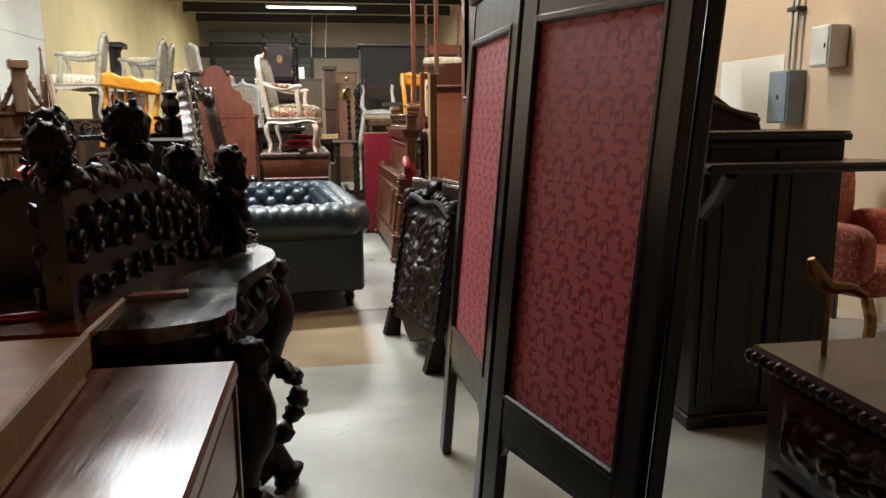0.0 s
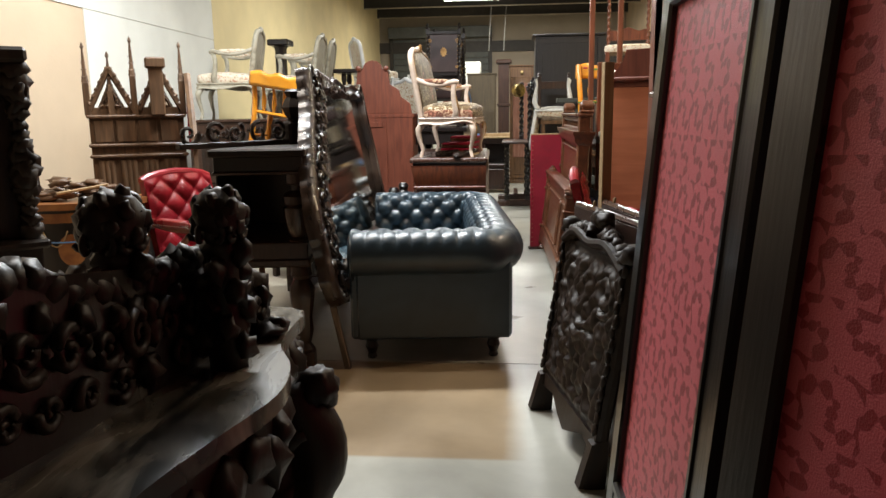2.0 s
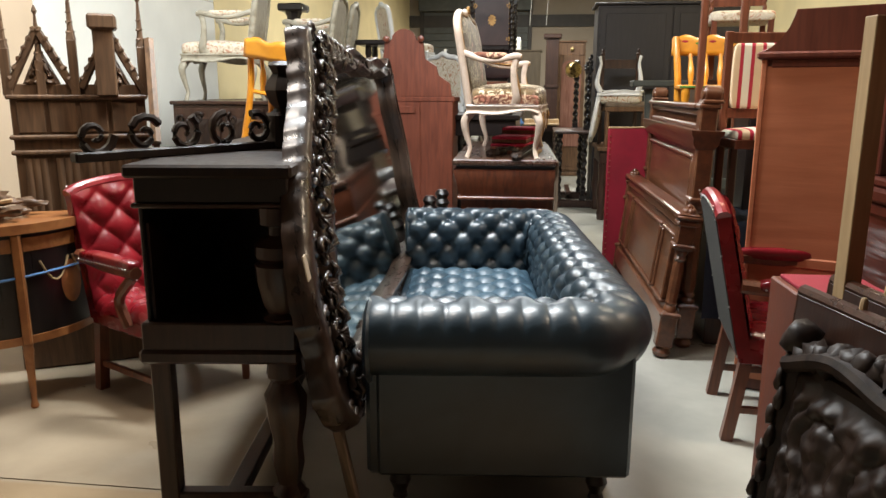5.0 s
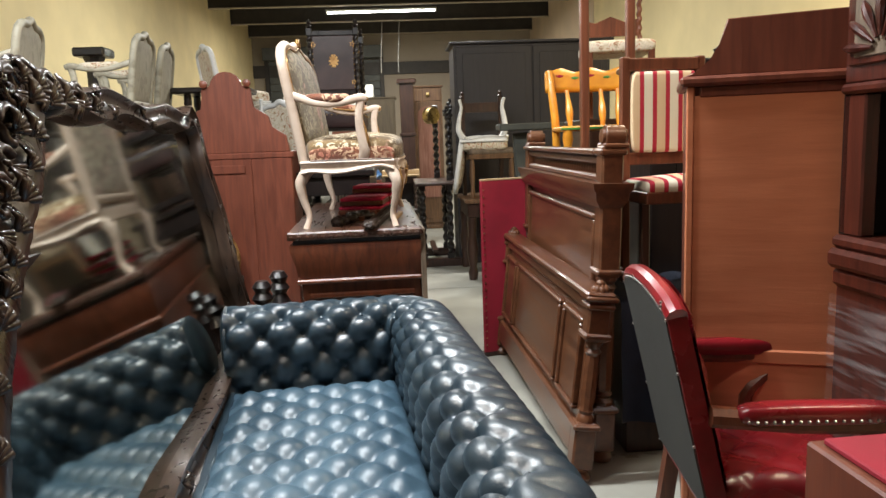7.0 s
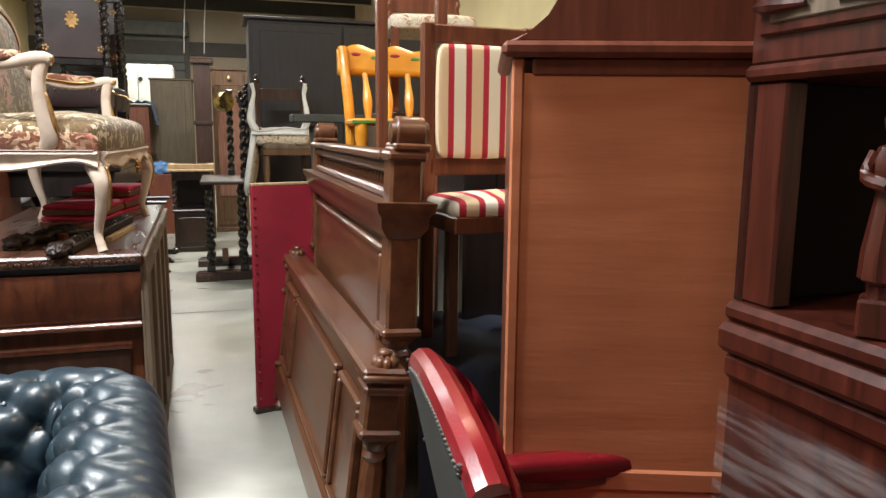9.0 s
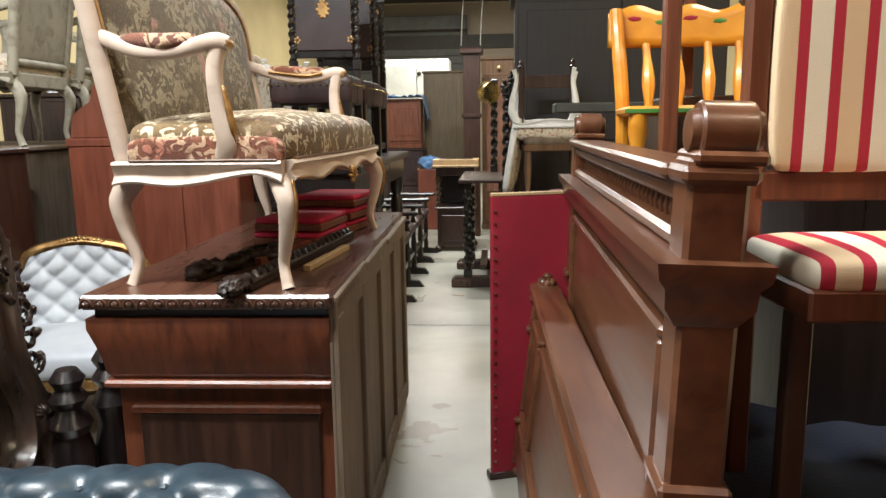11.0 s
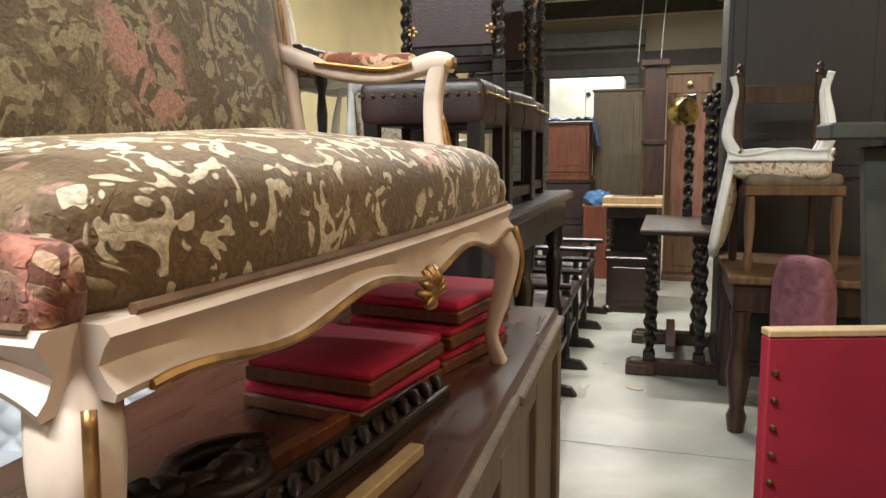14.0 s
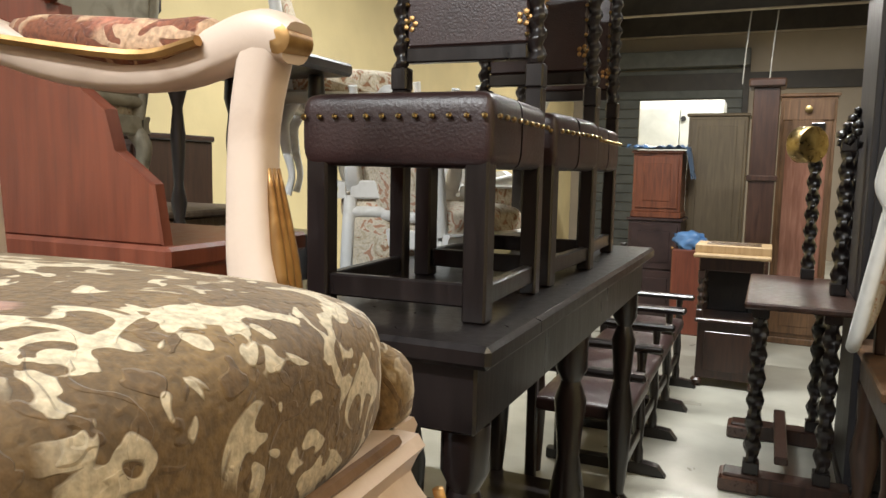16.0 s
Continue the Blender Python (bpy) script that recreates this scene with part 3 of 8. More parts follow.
for k in range(11):
    y = 3.4 + 1.95 * k
    j = thing("ceiling_joist", "dark steel joist with a pale dusty underside", "joist", 0, y, 4.0, group="roof joists", kind="structure")
    part("web", bx((X0, -0.02, 0.02), (X1, 0.02, ZC - 4.0), 0), "beam", j)
    part("flange", bx((X0, -0.06, 0), (X1, 0.06, 0.02), 0.003), "flange", j)
# painted boards on the side walls
bm = bx((X0, 6.6, 2.3), (X0 + 0.012, 10.9, ZC), 0.002)
structure("wall_board", bm, "wall_w", "white painted upper wall board", "wall panel")
structure("wall_board", bx((X0, 8.0, 0.0), (X0 + 0.010, 10.9, 2.296), 0.002), "wall_w", "white painted lower wall board", "wall panel")
structure("wall_board", bx((X0, 10.9, 0.0), (X0 + 0.014, Y1, ZC), 0.002), "wall_y", "yellow painted wall board", "wall panel")
structure("wall_board", bx((X1 - 0.012, 17.2, 0.0), (X1, Y1, ZC), 0.002), "wall_p", "peach painted wall board", "wall panel")
structure("wall_board", bx((X1 - 0.012, Y0, 0.0), (X1, 6.9, ZC), 0.002), "wall_p", "peach painted wall board", "wall panel")
# roller door in the end wall
M["roller"] = mat("grey_roller_door", (0.11, 0.12, 0.115), (0.08, 0.085, 0.08), 0.6)
d = thing("door_1", "closed dark grey steel roller door", "roller door", 0.2, Y1 - 0.01, 0, kind="structure")
for k in range(19):
    z = 0.02 + 0.18 * k
    part("slat", bx((-1.4, -0.03, z), (1.35, 0.0, z + 0.172), 0.012), "roller", d)
for x in (-1.5, 1.35):
    part("guide_rail", bx((x, -0.07, 0), (x + 0.1, 0.0, 3.6), 0.004), "beam", d)
part("shutter_box", bx((-1.5, -0.3, 3.45), (1.45, 0, 3.75), 0.01), "roller", d)

for x, y, w, power, colour in LAMPS:
    L = thing("ceiling_light", "lit fluorescent tube batten under the joists, seen or added for light", "ceiling light", x, y, 3.94, group="ceiling lights")
    part("batten", bx((-w / 2, -0.05, 0.03), (w / 2, 0.05, 0.06), 0.004), "plastic", L)
    part("tube", lathe(bmesh.new(), [(0.019, -w / 2 + 0.03), (0.019, w / 2 - 0.03)], m=pose(0, 0, 0.005, 0, 90, 0), n=10), "tube", L)
    for sx in (-1, 1):
        part("socket", bx((sx * (w / 2 - 0.02) - 0.015, -0.02, -0.02), (sx * (w / 2 - 0.02) + 0.015, 0.02, 0.03), 0.003), "plastic", L)
        part("hanger", bx((sx * w * 0.35 - 0.004, -0.004, 0.06), (sx * w * 0.35 + 0.004, 0.004, ZC - 3.94), 0), "rubber", L)
    a = bpy.data.lights.new("tube_light", "AREA")
    a.shape, a.size, a.size_y, a.energy, a.color = "RECTANGLE", w, 0.12, power, colour
    new("tube_light", a).matrix_world = look((x, y, 3.90), (x, y, 0))


# ---- kinds of things ----
def folding_screen():
    s = thing("folding_screen", "tall ebonised folding screen with crimson damask panels", "folding screen", 2.40, 2.585, 0.0, 0.0, 0.0, 4.5)
    P = [((2.372, 3.215), (2.382, 2.545)), ((2.381, 2.512), (2.56, 1.888)), ((2.60, 1.90), (2.74, 2.55))]
    for (ax, ay), (bx_, by) in P:
        w = math.hypot(bx_ - ax, by - ay)
        leaf = new("leaf")
        leaf.parent = s
        leaf.matrix_basis = pose(ax - 2.40, ay - 2.585, 0, 0, 0, math.degrees(math.atan2(by - ay, bx_ - ax)))
        for x0 in (0.0, w - 0.075):
            bm = bx((x0, -0.018, 0.0), (x0 + 0.075, 0.018, 1.70), 0.005)
            part("stile", bm, "black", leaf)
        for z0, z1 in ((0.40, 0.515), (1.56, 1.70)):
            part("rail", bx((0.075, -0.016, z0), (w - 0.075, 0.016, z1), 0.004), "black", leaf)
        part("cornice", rings(bmesh.new(), [[Vector((x, y * d, z)) for y in (-1, 1) for x in ((-e, w + e) if y < 0 else (w + e, -e))] for d, e, z in ((0.022, 0.004, 1.70), (0.03, 0.01, 1.715), (0.034, 0.016, 1.74), (0.045, 0.026, 1.752), (0.045, 0.026, 1.772))]), "black", leaf)
        for z in (0.515, 1.56):
            part("moulding", bx((0.075, -0.022, z - 0.012), (w - 0.075, 0.022, z + 0.012), 0.006), "black", leaf)
        for x in (0.075, w - 0.075):
            part("moulding", bx((x - 0.011, -0.022, 0.503), (x + 0.011, 0.022, 1.572), 0.006), "black", leaf)
        part("cloth_panel", bx((0.075, -0.006, 0.515), (w - 0.075, 0.006, 1.56), 0.001), "damask", leaf, "crimson damask cloth with leaf scrolls")
        part("foot_arch", prism(bmesh.new(), [(0.075, 0.40), (0.075, 0.33), (0.10, 0.37), (0.15, 0.392), (w - 0.15, 0.392), (w - 0.10, 0.37), (w - 0.075, 0.33), (w - 0.075, 0.40)], -0.012, 0.012), "black", leaf)


def chesterfield(x, y, rz):
    """Local frame: length along y, faces -x; near end at y = 0."""
    s = thing("chesterfield_sofa", "dark blue green buttoned leather sofa with rolled arms", "sofa", x, y, 0, rz)
    L, D = 1.98, 0.84
    part("base", bx((0.03, 0.03, 0.13), (D - 0.02, L - 0.03, 0.30), 0.02), "leather", s)
    # outer panels
    part("end_panel", bx((0.0, -0.005, 0.13), (D, 0.05, 0.60), 0.012), "leather", s, "plain leather outer panel")
    part("end_panel", bx((0.0, L - 0.05, 0.13), (D, L + 0.005, 0.60), 0.012), "leather", s)
    part("back_panel", bx((D - 0.04, 0.03, 0.13), (D + 0.01, L - 0.03, 0.60), 0.012), "leather", s)
    # rolled arms and back: one stuffed ridge round three sides
    rad = 0.13
    path = [(-0.02, 0.06)] + [(D - 0.06 - rad + rad * math.sin(a), 0.06 + rad - rad * math.cos(a)) for a in np.linspace(0, math.pi / 2, 7)]
    path += [(D - 0.06 - rad + rad * math.cos(a), L - 0.06 - rad + rad * math.sin(a)) for a in np.linspace(0, math.pi / 2, 7)] + [(-0.02, L - 0.06)]
    path = [np.array(p) for p in path]
    seg = np.cumsum([0] + [np.linalg.norm(b - a) for a, b in zip(path, path[1:])])
    lu = seg[-1]

    def at(u):
        d = u * lu
        p = np.array([np.interp(d, seg, [q[i] for q in path]) for i in (0, 1)])
        e = 0.06
        q0, q1 = (np.array([np.interp(np.clip(d + k, 0, lu), seg, [q[i] for q in path]) for i in (0, 1)]) for k in (-e, e))
        t = (q1 - q0) / (np.linalg.norm(q1 - q0) + 1e-9)
        return Vector((p[0], p[1], 0)), Vector((t[1], -t[0], 0))

    # section: outward offset and height, from under the roll, over it and down the inside
    sec = spline([(0.02, 0.49), (0.09, 0.50), (0.135, 0.555), (0.145, 0.63), (0.105, 0.70), (0.03, 0.728), (-0.05, 0.715), (-0.10, 0.66), (-0.115, 0.57), (-0.105, 0.47), (-0.10, 0.36)], 5)
    sl = np.cumsum([0] + [np.linalg.norm(b - a) for a, b in zip(sec, sec[1:])])
    lv = sl[-1]
    cache = {}

    def prof(v):
        d = v * lv
        o, z = (np.interp(d, sl, [q[i] for q in sec]) for i in (0, 1))
        o1, z1 = (np.interp(min(d + 0.01, lv), sl, [q[i] for q in sec]) for i in (0, 1))
        o0, z0 = (np.interp(max(d - 0.01, 0), sl, [q[i] for q in sec]) for i in (0, 1))
        l = math.hypot(o1 - o0, z1 - z0) + 1e-9
        return o, z, (z1 - z0) / l, -(o1 - o0) / l

    def f(u, v):
        if u not in cache:
            cache[u] = at(u)
        p, out = cache[u]
        o, z, no, nz = prof(v)
        fade = min(1.0, max(0.0, (v - 0.27) / 0.06))
        k = min(1.0, max(0.0, (v - 0.44) / 0.08))
        flute = abs(math.sin(math.pi * u * lu / 0.082)) ** 0.6
        h = (0.030 * (tuft(u * lu, v * lv, 0.164) ** 1.5 - 0.5) * k - 0.024 * dimple(u * lu, v * lv, 0.164) * k + 0.010 * (flute - 0.5) * (1 - k)) * fade
        return p + out * (o + no * h) + Vector((0, 0, z + nz * h))

    ridge = skin(bmesh.new(), f, 420, 64)
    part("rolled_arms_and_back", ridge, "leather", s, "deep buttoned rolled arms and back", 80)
    first = None
    for i in range(2 * int(lu / 0.164) + 2):
        for j in range(2 * int(lv / 0.164) + 2):
            if (i + j) % 2:
                continue
            u, v = i * 0.082 / lu, j * 0.082 / lv
            if not (0.01 < u < 0.99 and 0.46 < v < 0.97):
                continue
            m = Matrix.Translation(f(u, v))
            if first is None:
                first = part("button", blob(bmesh.new(), (0, 0, 0), 0.011, 0, 0, (1, 1, 1), 1), "leather", s)
                first.matrix_basis = m
            else:
                again("button", first, s, m)
    for yy in (0.06, L - 0.06):
        bm = lathe(bmesh.new(), [(0.135, -0.01), (0.14, 0.0), (0.12, 0.012), (0.03, 0.016)], n=24, m=pose(-0.02, yy - (0.02 if yy < 1 else -0.02), 0.595, 0, -90, 0))
        part("scroll_front", bm, "leather", s)
        part("arm_front", bx((-0.035, yy - 0.055, 0.13), (0.03, yy + 0.055, 0.50), 0.015), "leather", s)
    # seat
    def seat(u, v):
        x_, y_ = -0.01 + u * 0.68, 0.16 + v * 1.66
        edge = min(1, 8 * min(u, 1 - u), 16 * min(v, 1 - v))
        return Vector((x_, y_, 0.375 + 0.05 * edge ** 0.5 + (0.034 * (tuft(u * 0.68, v * 1.66, 0.17) ** 1.3 - 0.5) - 0.014 * dimple(u * 0.68, v * 1.66, 0.17)) * edge))
    part("seat", skin(bmesh.new(), seat, 60, 140), "seat", s, "buttoned leather seat, coloured lighter for its blue sheen", 80)
    part("seat_front", bx((-0.03, 0.11, 0.13), (0.03, L - 0.11, 0.405), 0.025), "leather", s)
    for fx in (0.07, D - 0.09):
        for fy in (0.09, L - 0.09):
            part("foot", lathe(bmesh.new(), [(0.02, 0.0), (0.028, 0.01), (0.022, 0.03), (0.038, 0.07), (0.03, 0.10), (0.045, 0.115), (0.045, 0.135)], (fx, fy, 0)), "black", s)


def limb(bm, ctrl, radii, steps=8, n=14, deep=1.0):
    """A carved limb through control points, soft square in section; deep widens it along y."""
    row = spline([tuple(p) + (r,) for p, r in zip(ctrl, radii)], steps)
    loops = []
    whole = Vector(ctrl[-1]) - Vector(ctrl[0])
    ref = Vector((0, 1, 0)) if abs(whole.z) > abs(whole.y) else Vector((0, 0, 1))
    for k, p in enumerate(row):
        c = Vector(p[:3])
        d = (Vector(row[min(k + 1, len(row) - 1)][:3]) - Vector(row[max(k - 1, 0)][:3])).normalized()
        side = d.cross(ref).normalized()
        other = side.cross(d).normalized()
        e = lambda w: math.copysign(abs(w) ** 0.62, w)
        loops.append([c + float(p[3]) * (e(math.cos(q)) * side + deep * e(math.sin(q)) * other) for q in (2 * math.pi * i / n for i in range(n))])
    return rings(bm, loops)


def cabriole(bm, x, y, z, dx, dy, h, r):
    """A curved leg from the seat corner to a small scroll foot, bowed towards (dx, dy)."""
    P_ = lambda k, q: (x + dx * k, y + dy * k, z - h * q)
    return limb(bm, [P_(-0.012, -0.05), P_(0.022, 0.10), P_(0.034, 0.22), P_(0.020, 0.48), P_(-0.004, 0.76), P_(0.008, 0.93), P_(0.016, 1.0)], [r * q for q in (1.25, 1.22, 1.1, 0.86, 0.62, 0.66, 0.74)], 6, 14)


def louis(name, label, category, m, w=0.62, d=0.52, frame_m="cream", trim="gold", cloth="tapestry", side="tapestry_side", arms=True, top=0.95, seat_h=0.42, group="", cushion_label="floral tapestry seat", back_cloth=None, front_cloth=None):
    """French carved seat. Local frame: width along x centred, front at -y, legs on z = 0."""
    s = thing(name, label, category, 0, 0, group=group)
    s.matrix_basis = m
    hw, hd = w / 2, d / 2
    for sx in (-1, 1):
        part("leg", cabriole(bmesh.new(), sx * (hw - 0.035), -hd + 0.035, seat_h - 0.06, sx * 0.7, -0.7, seat_h - 0.06, 0.0225), frame_m, s, "", 80)
        part("leg", cabriole(bmesh.new(), sx * (hw - 0.06), hd - 0.035, seat_h - 0.06, sx * 0.2, 0.9, seat_h - 0.06, 0.023), frame_m, s, "", 80)

    # serpentine rails, swept with a hollow moulded face
    def hang(u, front):
        if front:
            return -0.052 - 0.011 * math.cos(3 * math.pi * u) - 0.012 * abs(u) ** 6
        return -0.050 - 0.016 * math.cos(math.pi * (u * 0.9 + 0.25)) - 0.022 * max(0.0, abs(u) - 0.6) ** 2 / 0.16

    def rail(half, front):
        prof = lambda g: [(0.0, 0.0), (0.006, -0.008), (0.0, -0.016), (-0.006, g * 0.55), (0.0, g + 0.014), (0.008, g + 0.006), (0.006, g), (-0.030, g + 0.004), (-0.034, 0.0)]
        loops = []
        for k in range(49):
            u = -1 + 2 * k / 48
            bow = 0.018 * math.cos(math.pi * u / 2) if front else 0.0
            loops.append([Vector((u * half, -(o + bow), v)) for o, v in prof(hang(u, front))])
        return rings(bmesh.new(), loops)

    part("front_rail", bm_at(rail(hw - 0.03, True), pose(0, -hd, seat_h)), frame_m, s, "", 50)
    for sx in (-1, 1):
        part("side_rail", bm_at(rail(hd - 0.02, False), pose(sx * hw, 0, seat_h, 0, 0, 90 * sx)), frame_m, s, "", 50)
    part("back_rail", bx((-hw + 0.05, hd - 0.05, seat_h - 0.07), (hw - 0.05, hd - 0.01, seat_h), 0.006), frame_m, s)
    if trim:
        pts = [((hw - 0.06) * u, -hd - 0.010 - 0.018 * math.cos(math.pi * u / 2), seat_h + hang(u, True) + 0.004) for u in (-1 + 2 * k / 48 for k in range(49))]
        part("gilt_line", tube(bmesh.new(), pts, 0.0045, 6), trim, s, "worn gilt moulding")
        part("gilt_line", tube(bmesh.new(), [(x_, y_ + 0.012, seat_h + 0.004) for x_, y_, _ in pts], 0.005, 6), "oak", s, "tarnished brown edge braid under the seat")
        for sx in (-1, 1):
            part("leg_carving", tube(bmesh.new(), spline([(sx * (hw - 0.008), -hd - 0.006, seat_h - 0.05), (sx * (hw + 0.006), -hd - 0.018, seat_h - 0.12), (sx * (hw - 0.006), -hd - 0.006, seat_h - 0.20)], 6), [0.005] * 6 + [0.0045] * 6 + [0.003], 6), trim, s)
        bm = bmesh.new()
        for k in range(7):
            a = math.pi * (0.12 + 0.76 * k / 6)
            tube(bm, [(0.012 * math.cos(a), -hd - 0.022, seat_h - 0.092), (0.034 * math.cos(a), -hd - 0.033, seat_h - 0.09 + 0.03 * math.sin(a)), (0.046 * math.cos(a), -hd - 0.022, seat_h - 0.09 + 0.046 * math.sin(a))], [0.004, 0.0075, 0.005], 6)
        blob(bm, (0, -hd - 0.026, seat_h - 0.094), 0.014, 9, 0.2, (1.6, 0.6, 0.8), 2)
        part("shell_carving", bm, trim, s, "gilt carved shell")
    # seat pad
    part("seat_pad", cushion(bmesh.new(), (-hw + 0.012, -hd + 0.004, seat_h - 0.02), (hw - 0.012, hd - 0.03, seat_h + (0.110 if w > 1 else 0.085)), 0.036, 20, 0.22, lambda p: p + Vector((0, -0.018 * math.cos(math.pi * p.x / w) if p.y < 0 else 0, 0.004 * noise.noise(p * 9)))), cloth, s, cushion_label, 80)
    if side and side != cloth:
        for sx in (-1, 1):
            part("seat_side", cushion(bmesh.new(), (sx * (hw - 0.022) - 0.024, -hd + 0.014, seat_h - 0.015), (sx * (hw - 0.022) + 0.024, hd - 0.06, seat_h + 0.064), 0.0, 12, 0.35), side if sx < 0 else cloth, s, "brown floral seat side" if sx < 0 else "", 80)
            part("gilt_line", tube(bmesh.new(), [(sx * (hw + 0.002), -hd + 0.03 + (d - 0.1) * k / 12, seat_h + 0.002) for k in range(13)], 0.0035, 6), "oak" if trim else frame_m, s)
    # back
    bz, bt = seat_h + 0.05, top
    tilt = 0.16
    yb = lambda z: hd - 0.03 + tilt * (z - seat_h)
    bw = hw - 0.05
    out = spline([(-bw, bz - 0.06), (-bw - 0.012, bz + (bt - bz) * 0.5), (-bw + 0.0, bz + (bt - bz) * 0.8), (-bw * 0.7, bt - 0.04), (-bw * 0.3, bt - 0.03), (0, bt), (bw * 0.3, bt - 0.03), (bw * 0.7, bt - 0.04), (bw, bz + (bt - bz) * 0.8), (bw + 0.012, bz + (bt - bz) * 0.5), (bw, bz - 0.06)], 8)
    part("back_frame", tube(bmesh.new(), [Vector((u, yb(v), v)) for u, v in out], 0.025, 12), frame_m, s, "", 80)
    part("back_bottom_rail", tube(bmesh.new(), [(-bw, yb(bz), bz), (bw, yb(bz), bz)], 0.022, 12), frame_m, s)
    if trim:
        part("gilt_line", tube(bmesh.new(), [Vector((u * 0.965, yb(v) - 0.024, v - 0.012)) for u, v in out[8:-8]], 0.005, 6), trim, s)
        bm = bmesh.new()
        for k in range(7):
            blob(bm, (0.03 * math.cos(math.pi * k / 6), yb(bt) - 0.02, bt + 0.0 + 0.03 * math.sin(math.pi * k / 6)), 0.015, k, 0.2, sub=1)
        part("crest_carving", bm, trim, s, "gilt carved crest")
    cx, cz = 0.0, (bz + bt) / 2
    ring = [np.array((u, max(v, bz))) for u, v in out] + [np.array((bw - 2 * bw * k / 12, bz)) for k in range(1, 13)]

    def padf(u, v):
        o = ring[min(int(round(u * (len(ring) - 1))), len(ring) - 1)]
        q = v * math.pi / 2
        r = math.sin(q)
        return cx + (o[0] - cx) * r * 0.93, cz + (o[1] - cz) * r * 0.93, math.cos(q)

    for sgn, dep, mm in ((-1, 0.055, front_cloth or cloth), (1, 0.012, back_cloth or cloth)):
        bm = bmesh.new()
        skin(bm, lambda u, v: (lambda q: Vector((q[0], yb(q[1]) + sgn * (0.004 + dep * q[2] ** 0.7), q[1])))(padf(u, v)), len(ring) - 1, 10)
        part("back_pad" if sgn < 0 else "back_lining", bm, mm, s, "", 80)
    if arms:
        ah = seat_h + 0.295
        for sx in (-1, 1):
            sup = [(sx * (hw - 0.030), -hd * 0.30, seat_h - 0.004), (sx * (hw - 0.010), -hd * 0.36, seat_h + 0.05), (sx * (hw - 0.002), -hd * 0.30, seat_h + 0.13), (sx * (hw + 0.004), -hd * 0.28, seat_h + 0.22), (sx * (hw + 0.004), -hd * 0.34, ah)]
            part("arm_support", limb(bmesh.new(), sup, [0.030, 0.024, 0.019, 0.017, 0.018], 8, 14, 1.2), frame_m, s, "", 80)
            arm = [(sx * (hw - 0.055), yb(ah + 0.05), ah + 0.035), (sx * (hw - 0.015), hd * 0.55, ah - 0.012), (sx * (hw + 0.01), hd * 0.12, ah - 0.018), (sx * (hw + 0.006), -hd * 0.30, ah + 0.004), (sx * (hw + 0.004), -hd * 0.46, ah - 0.004)]
            part("arm", limb(bmesh.new(), arm, [0.021, 0.019, 0.019, 0.021, 0.017], 8, 14), frame_m, s, "", 80)
            pad = spline([Vector(arm[0]) * 0.35 + Vector(arm[1]) * 0.65 + Vector((0, 0, 0.014)), Vector(arm[1]) * 0.5 + Vector(arm[2]) * 0.5 + Vector((0, 0, 0.020)), Vector(arm[2]) + Vector((0, 0, 0.020)), Vector(arm[2]) * 0.45 + Vector(arm[3]) * 0.55 + Vector((0, 0, 0.016))], 4)
            pad = [Vector(p) for p in pad]
            part("arm_pad", tube(bmesh.new(), pad, [0.012 + 0.014 * math.sin(math.pi * k / (len(pad) - 1)) ** 0.5 for k in range(len(pad))], 12), side if side else cloth, s, "", 80)
            if trim:
                part("gilt_line", tube(bmesh.new(), [Vector((p[0] - sx * 0.024, p[1], p[2] - 0.010)) for p in pad], 0.005, 6), trim, s)
                part("gilt_scroll", lathe(bmesh.new(), [(0.004, -0.0175), (0.007, -0.0175), (0.012, -0.016), (0.012, 0.016), (0.007, 0.0175), (0.004, 0.0175)], n=16, m=pose(sx * (hw + 0.004), -hd * 0.43, ah - 0.002, 0, 90, 0)), trim, s)
                bm = bmesh.new()
                for q in (-0.006, 0.0, 0.006):
                    tube(bm, spline([(sx * (hw - 0.002) + q, -hd * 0.36 - 0.026, seat_h + 0.045), (sx * (hw + 0.002) + q * 1.5, -hd * 0.33 - 0.024, seat_h + 0.10), (sx * (hw + 0.004) + q, -hd * 0.29 - 0.018, seat_h + 0.19)], 6), [0.002 + 0.0045 * math.sin(math.pi * k / 12) for k in range(13)], 6)
                part("shell_carving", bm, trim, s, "gilt carved leaf")
    return s


def spiral(bm, x, y, z0, z1, r, pitch=0.09):
    """A barley twist column with square ends."""
    n = max(10, int((z1 - z0 - 0.12) / 0.009))
    box(bm, (x - r * 1.15, y - r * 1.15, z0), (x + r * 1.15, y + r * 1.15, z0 + 0.06), 0.004)
    lathe(bm, [(r, z0 + 0.06 + (z1 - z0 - 0.12) * k / n) for k in range(n + 1)], (x, y, 0), 10, 2 * math.pi / pitch, 2 if r > 0.02 else 1, 0.28)
    box(bm, (x - r * 1.15, y - r * 1.15, z1 - 0.06), (x + r * 1.15, y + r * 1.15, z1), 0.004)
    return bm


